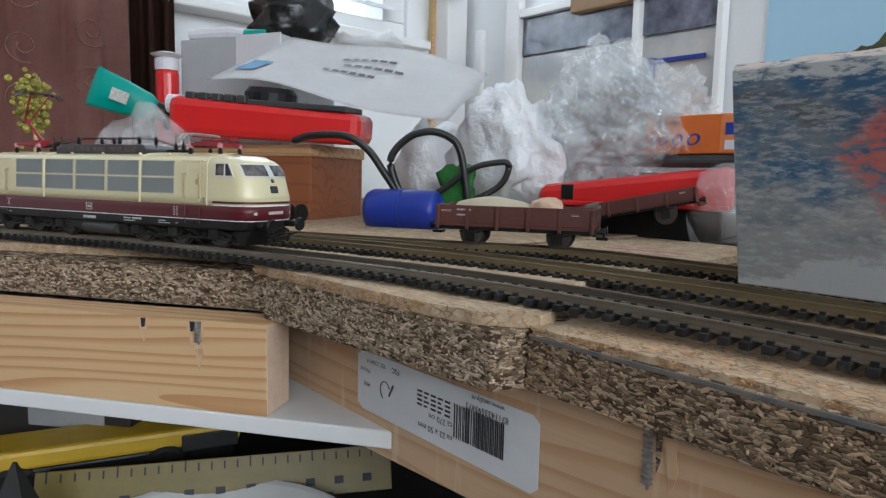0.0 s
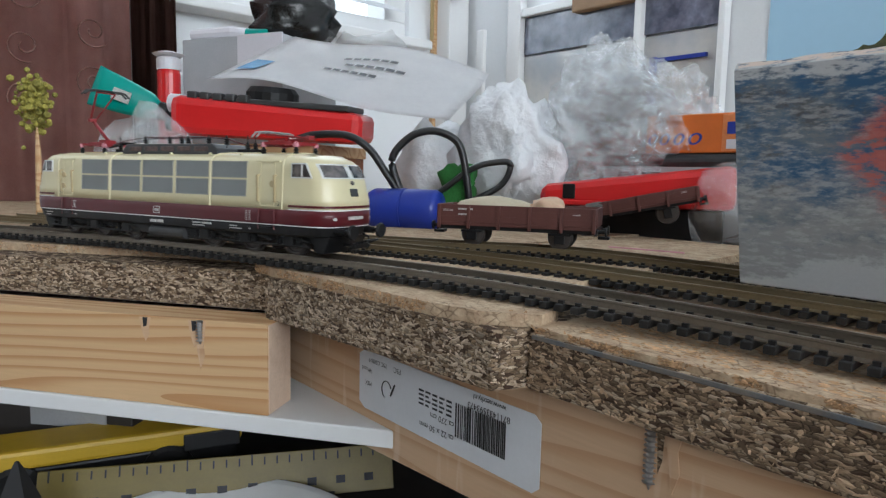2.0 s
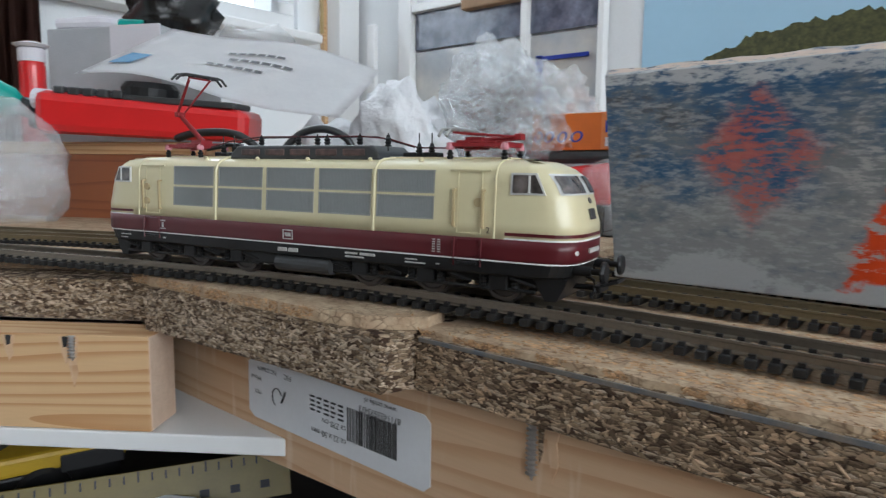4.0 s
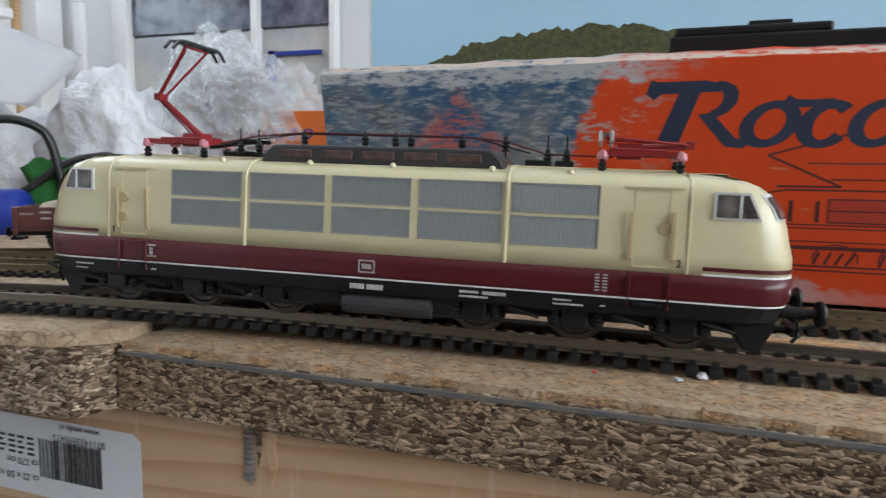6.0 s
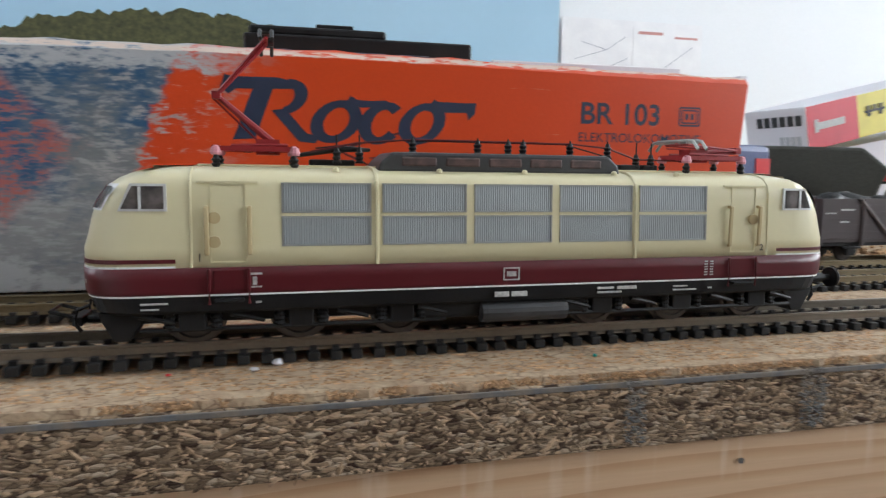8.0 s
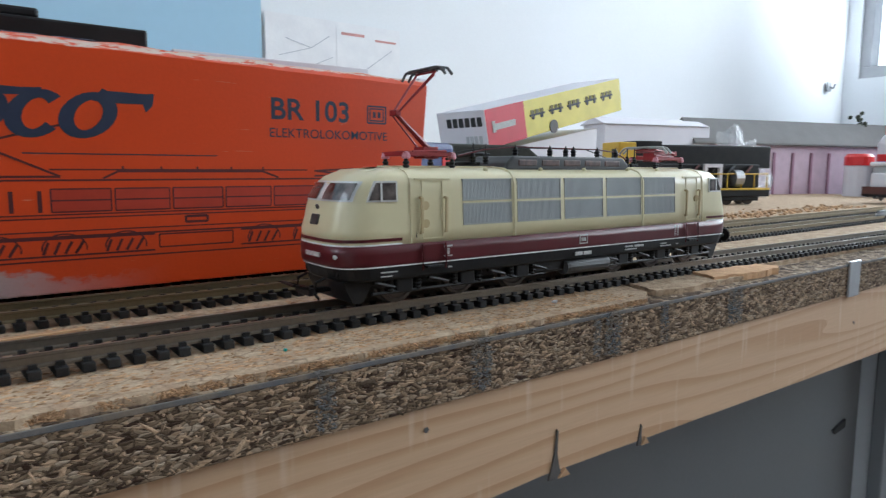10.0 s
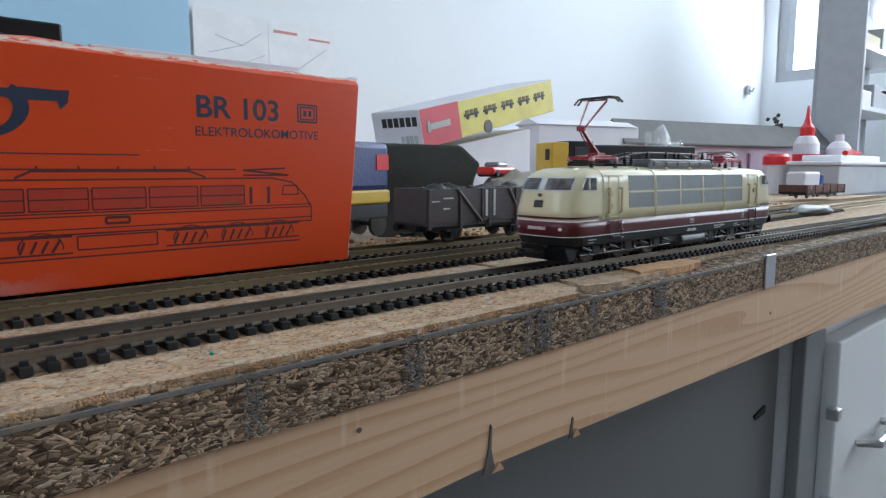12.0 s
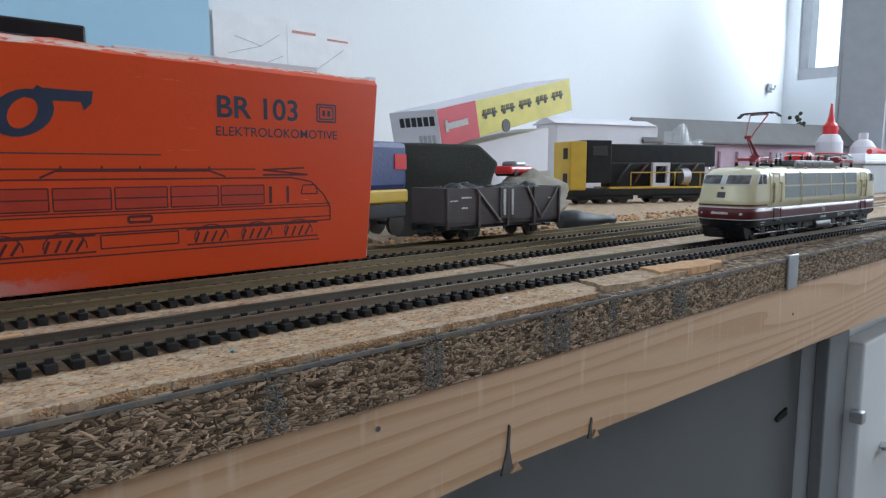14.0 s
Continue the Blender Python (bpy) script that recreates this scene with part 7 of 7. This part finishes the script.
    for text, tx, tz, size in (("8711433593473", -164.0, -37.0, 3.3), ("www.setdiy.nl", -166, -33.4, 2.9), ("ca 22 x 50 mm", -192.6, -52.6, 3.4), ("ca 270 cm", -192.6, -47.4, 3.4), ("FSC", -226, -35.4, 3.2), ("FSC C06819", -236, -35.4, 2.6), ("Wood", -247, -40, 2.8), ("MIX", -247, -46, 2.8)):
        y = 6.3 - (tx + 150) * 0.0072 - 0.15
        writing(text, size, INK, st, tx, y, tz + 2, rx=90, ry=180, depth=0.02)
    for k in range(4):
        for q in range(5):
            ink(-214 + 4.2 * q, -211 + 4.2 * q - (q * k) % 2, -38.6 - 1.8 * k, -37.8 - 1.8 * k)
    part("print", ring_shape(-236, -44.5, 3.6, 4.0, 0.6, 0.0, 20, 250), INK, st).matrix_basis = pose(0, 0.00682, 0)
    part("print", prism([(-233.4, -46), (-232.6, -46.4), (-229.6, -41), (-230.4, -40.6)], 6.55, 6.75, axis="y"), INK, st)

    def screw(name, x, y, z, length, rz, label):
        o = thing(name, x, y, z, rz, label, "screw")
        bm = tube([(0, 0, 0), (0, 0, -length * 0.85), (0, 0, -length)], [1.2, 1.1, 0.2], 8)
        k = 0.0
        while k < length * 0.9:
            lathe([(1.1, -k - 0.5), (2.0, -k - 0.25), (1.1, -k)], 10, bm)
            k += 1.5
        part("shank", bm, STEEL, o)
        return o
    screw("screw", -111, 6.2, -20.5, 19, 0, "steel screw standing out of the split batten")
    o = thing("split_batten", -104, 6.6, -21, 0, "splintered pale wood beside the screw", "splinter")
    part("splinter", prism([(-2.6, 0), (2.4, 0), (1.2, -5), (2.0, -11), (0.2, -17), (-1.2, -9)], -0.9, 0.4, axis="y"), PINE_PALE, o)
    part("splinter", prism([(-5.4, 0), (-3.0, 0), (-3.4, -9), (-4.6, -13)], -0.4, 0.4, axis="y"), CHIP, o)
    dx, dy = math.cos(radians(36.6)), math.sin(radians(36.6))
    a = -36
    screw("screw", -277 + a * dx + 0.2 * dy, -24 + a * dy - 0.2 * dx, -20.5, 11, 36.6, "steel screw in a splintered hole in the batten")
    for a, h in ((-36, 22), (-39, 12), (-64, 11)):
        o = thing("split_hole", -277 + a * dx + 0.1 * dy, -24 + a * dy - 0.1 * dx, -21, 36.6, "splintered hole in the pine batten", "splinter")
        part("torn_wood", prism([(-3, 0), (3, 0), (1.6, -h * 0.5), (2.2, -h * 0.7), (0, -h), (-1.6, -h * 0.6), (-2.4, -h * 0.3)], -0.25, 0.3, axis="y"), PINE_PALE, o)
        # flat black shape stands for the shade inside the hole
        part("dark_hole", prism([(-1.2, 0), (1.4, 0), (0.8, -h * 0.35), (-0.8, -h * 0.4)], -0.4, 0.2, axis="y"), INK, o)
    # notches and a knot in the long batten
    for x, z0, z1, w in ((186, -41, -59.2, 3.2), (235, -51, -59.6, 1.4)):
        o = tagged(new("notch"), "broken notch in the lower edge")
        o.parent, o.matrix_basis, o.empty_display_size = front, pose(x * MM, 0, 0), 0.01
        # the notch's inner shade is a flat dark plate on the timber
        part("hollow", prism([(0.6, z0), (1.4, z0 - 1), (1.0, (z0 + z1) / 2), (w, z1), (-w, z1), (-0.4, (z0 + z1) / 2)], 0.9, 1.6, axis="y"), CAB_DARK, o)
        part("splinter", prism([(w * 0.4, z1), (w + 4, z1), (w + 1.5, z1 + 3)], 0.2, 1.5, axis="y"), PINE_PALE, o)
    for x, z in ((130, -27.5), (437, -38)):
        o = part("knot", lathe([(0.9, -0.2), (0.6, 0.4)], 12, axis="y"), CAB_DARK, front, "small dark knot")
        o.matrix_basis = pose(x * MM, (1.6 if x < 200 else 1.0) * MM, z * MM)
    # metal clip by the front rail, torn cork, specks
    o = thing("rail_joiner", -63, 30, 3.0, 4, "bright metal track clip beside the rail", "track clip")
    part("clip", box(-8, 6, -2.6, 1.4, 0, 1.0, 0.3), STEEL, o)
    part("clip_lug", box(-4, 2, -3.6, -1.8, 0.2, 2.6, 0.4), STEEL, o)
    o = thing("edge_clip", 428, -0.4, 0, 0, "shiny metal strip on the board edge", "metal strip")
    part("strip", box(-8, 6, -1.2, 0.2, -21, -0.5, 0.5), STEEL, o)
    rng = random.Random(17)
    for x, y, s, m in ((7.6, 24, 1.3, CARD_WHITE), (164, 110, 2.2, CARD_WHITE), (2, 20, 0.8, CARD_WHITE), (-18, 20, 0.5, RED_PLASTIC), (40, 66, 1.2, SACK), (60, 68, 1.0, SACK), (-30, 68, 1.4, SACK), (120, 70, 1.1, CORK_EDGE), (200, 16, 0.9, CARD_WHITE), (92, 15, 0.6, TEAL)):
        o = thing("crumb", x, y, 0.1, rng.uniform(0, 180), "small loose crumb on the cork", "crumb")
        lump(o, "crumb_body", (0, 0, s * 0.6), (s * 1.5, s, s * 0.7), m, x * 0.1, 0.4, 2)
    o = thing("wood_sliver", 40, 69, 0.2, 3, "thin brown wood sliver between the tracks", "sliver")
    part("sliver", box(-16, 12, -1.2, 1.4, 0, 1.6, 0.2), PINE, o)
    o = thing("torn_cork_patch", 330, 12, -1.6, -4, "torn cork patch at the board edge", "cork")
    part("patch", prism(ragged([(-34, -6), (10, -8), (26, -2), (24, 8), (-28, 8)], 4, 0.8, rng), 0, 3.2), CORK_EDGE, o)


# near-black colour that carries the shade under the layout
SHADED_PANEL = mat("shaded_panel", (0.035, 0.030, 0.028), 0.6, second=(0.05, 0.045, 0.04), size=0.1, grain=0.003, bump=0.1, relief=0.0)
below()

track(FRONT_TRACK, RAIL, "curved black-sleepered model track at the board's front", -640, 900)
track(SECOND_TRACK, RAIL_BRASS, "aged brass model track behind the front one", -560, 900)
track(THIRD_TRACK, RAIL_BRASS, "aged brass siding track", -560, 900)

# seconds and the place of the locomotive's middle along x
RUN = [(0, -402.4), (1.1, -402.5), (1.3, -398.2), (1.5, -389.6), (2.0, -356.6), (2.5, -320.4), (3.0, -284.4), (3.5, -248.2), (4.0, -212.0), (4.5, -176.7), (5.0, -147.2), (5.5, -114.8), (6.0, -79.8), (6.5, -42.4), (7.0, -5.2), (7.5, 31.7), (8.0, 68.6),
       (8.5, 106.2), (9.0, 144.4), (9.5, 182.4), (10.0, 218.8), (10.5, 254.4), (11.0, 289.2), (11.5, 324.2), (12.0, 359.8), (12.5, 396.4), (13.0, 432.6), (13.5, 469.8), (14.0, 507.8)]


def motions():
    line = smooth_line(FRONT_TRACK)
    at = by_length(line)
    xs = [p.x for p in line]
    rows, spins = [], [[] for _ in wheelsets]
    times = sorted({round(k * 0.125, 3) for k in range(113)})
    ts, xt = [r[0] for r in RUN], [r[1] for r in RUN]
    slope = np.gradient(xt, ts)
    slope[0] = slope[1] = 0
    for t in times:
        i = min(max(int(np.searchsorted(ts, t, side="right")) - 1, 0), len(ts) - 2)
        h = ts[i + 1] - ts[i]
        u = (t - ts[i]) / h
        x = (2 * u ** 3 - 3 * u ** 2 + 1) * xt[i] + (u ** 3 - 2 * u ** 2 + u) * h * slope[i] + (3 * u ** 2 - 2 * u ** 3) * xt[i + 1] + (u ** 3 - u ** 2) * h * slope[i + 1]
        s = float(np.interp(x, xs, at))
        a, b = on_line(line, at, s - 55)[0], on_line(line, at, s + 55)[0]
        m, d = (a + b) / 2, b - a
        rows.append((t, pose(m.x * MM, m.y * MM, (m.z + 5.9) * MM, 0, -math.degrees(math.atan2(d.z, d.xy.length)), math.degrees(math.atan2(d.y, d.x)))))
        for k, (w, off) in enumerate(wheelsets):
            spins[k].append((t, pose(off * MM, 0, 7.1 * MM, 0, math.degrees(s / 7.1) % 360, 0)))
    walk(loco, rows)
    for (w, off), r in zip(wheelsets, spins):
        walk(w, r)


motions()
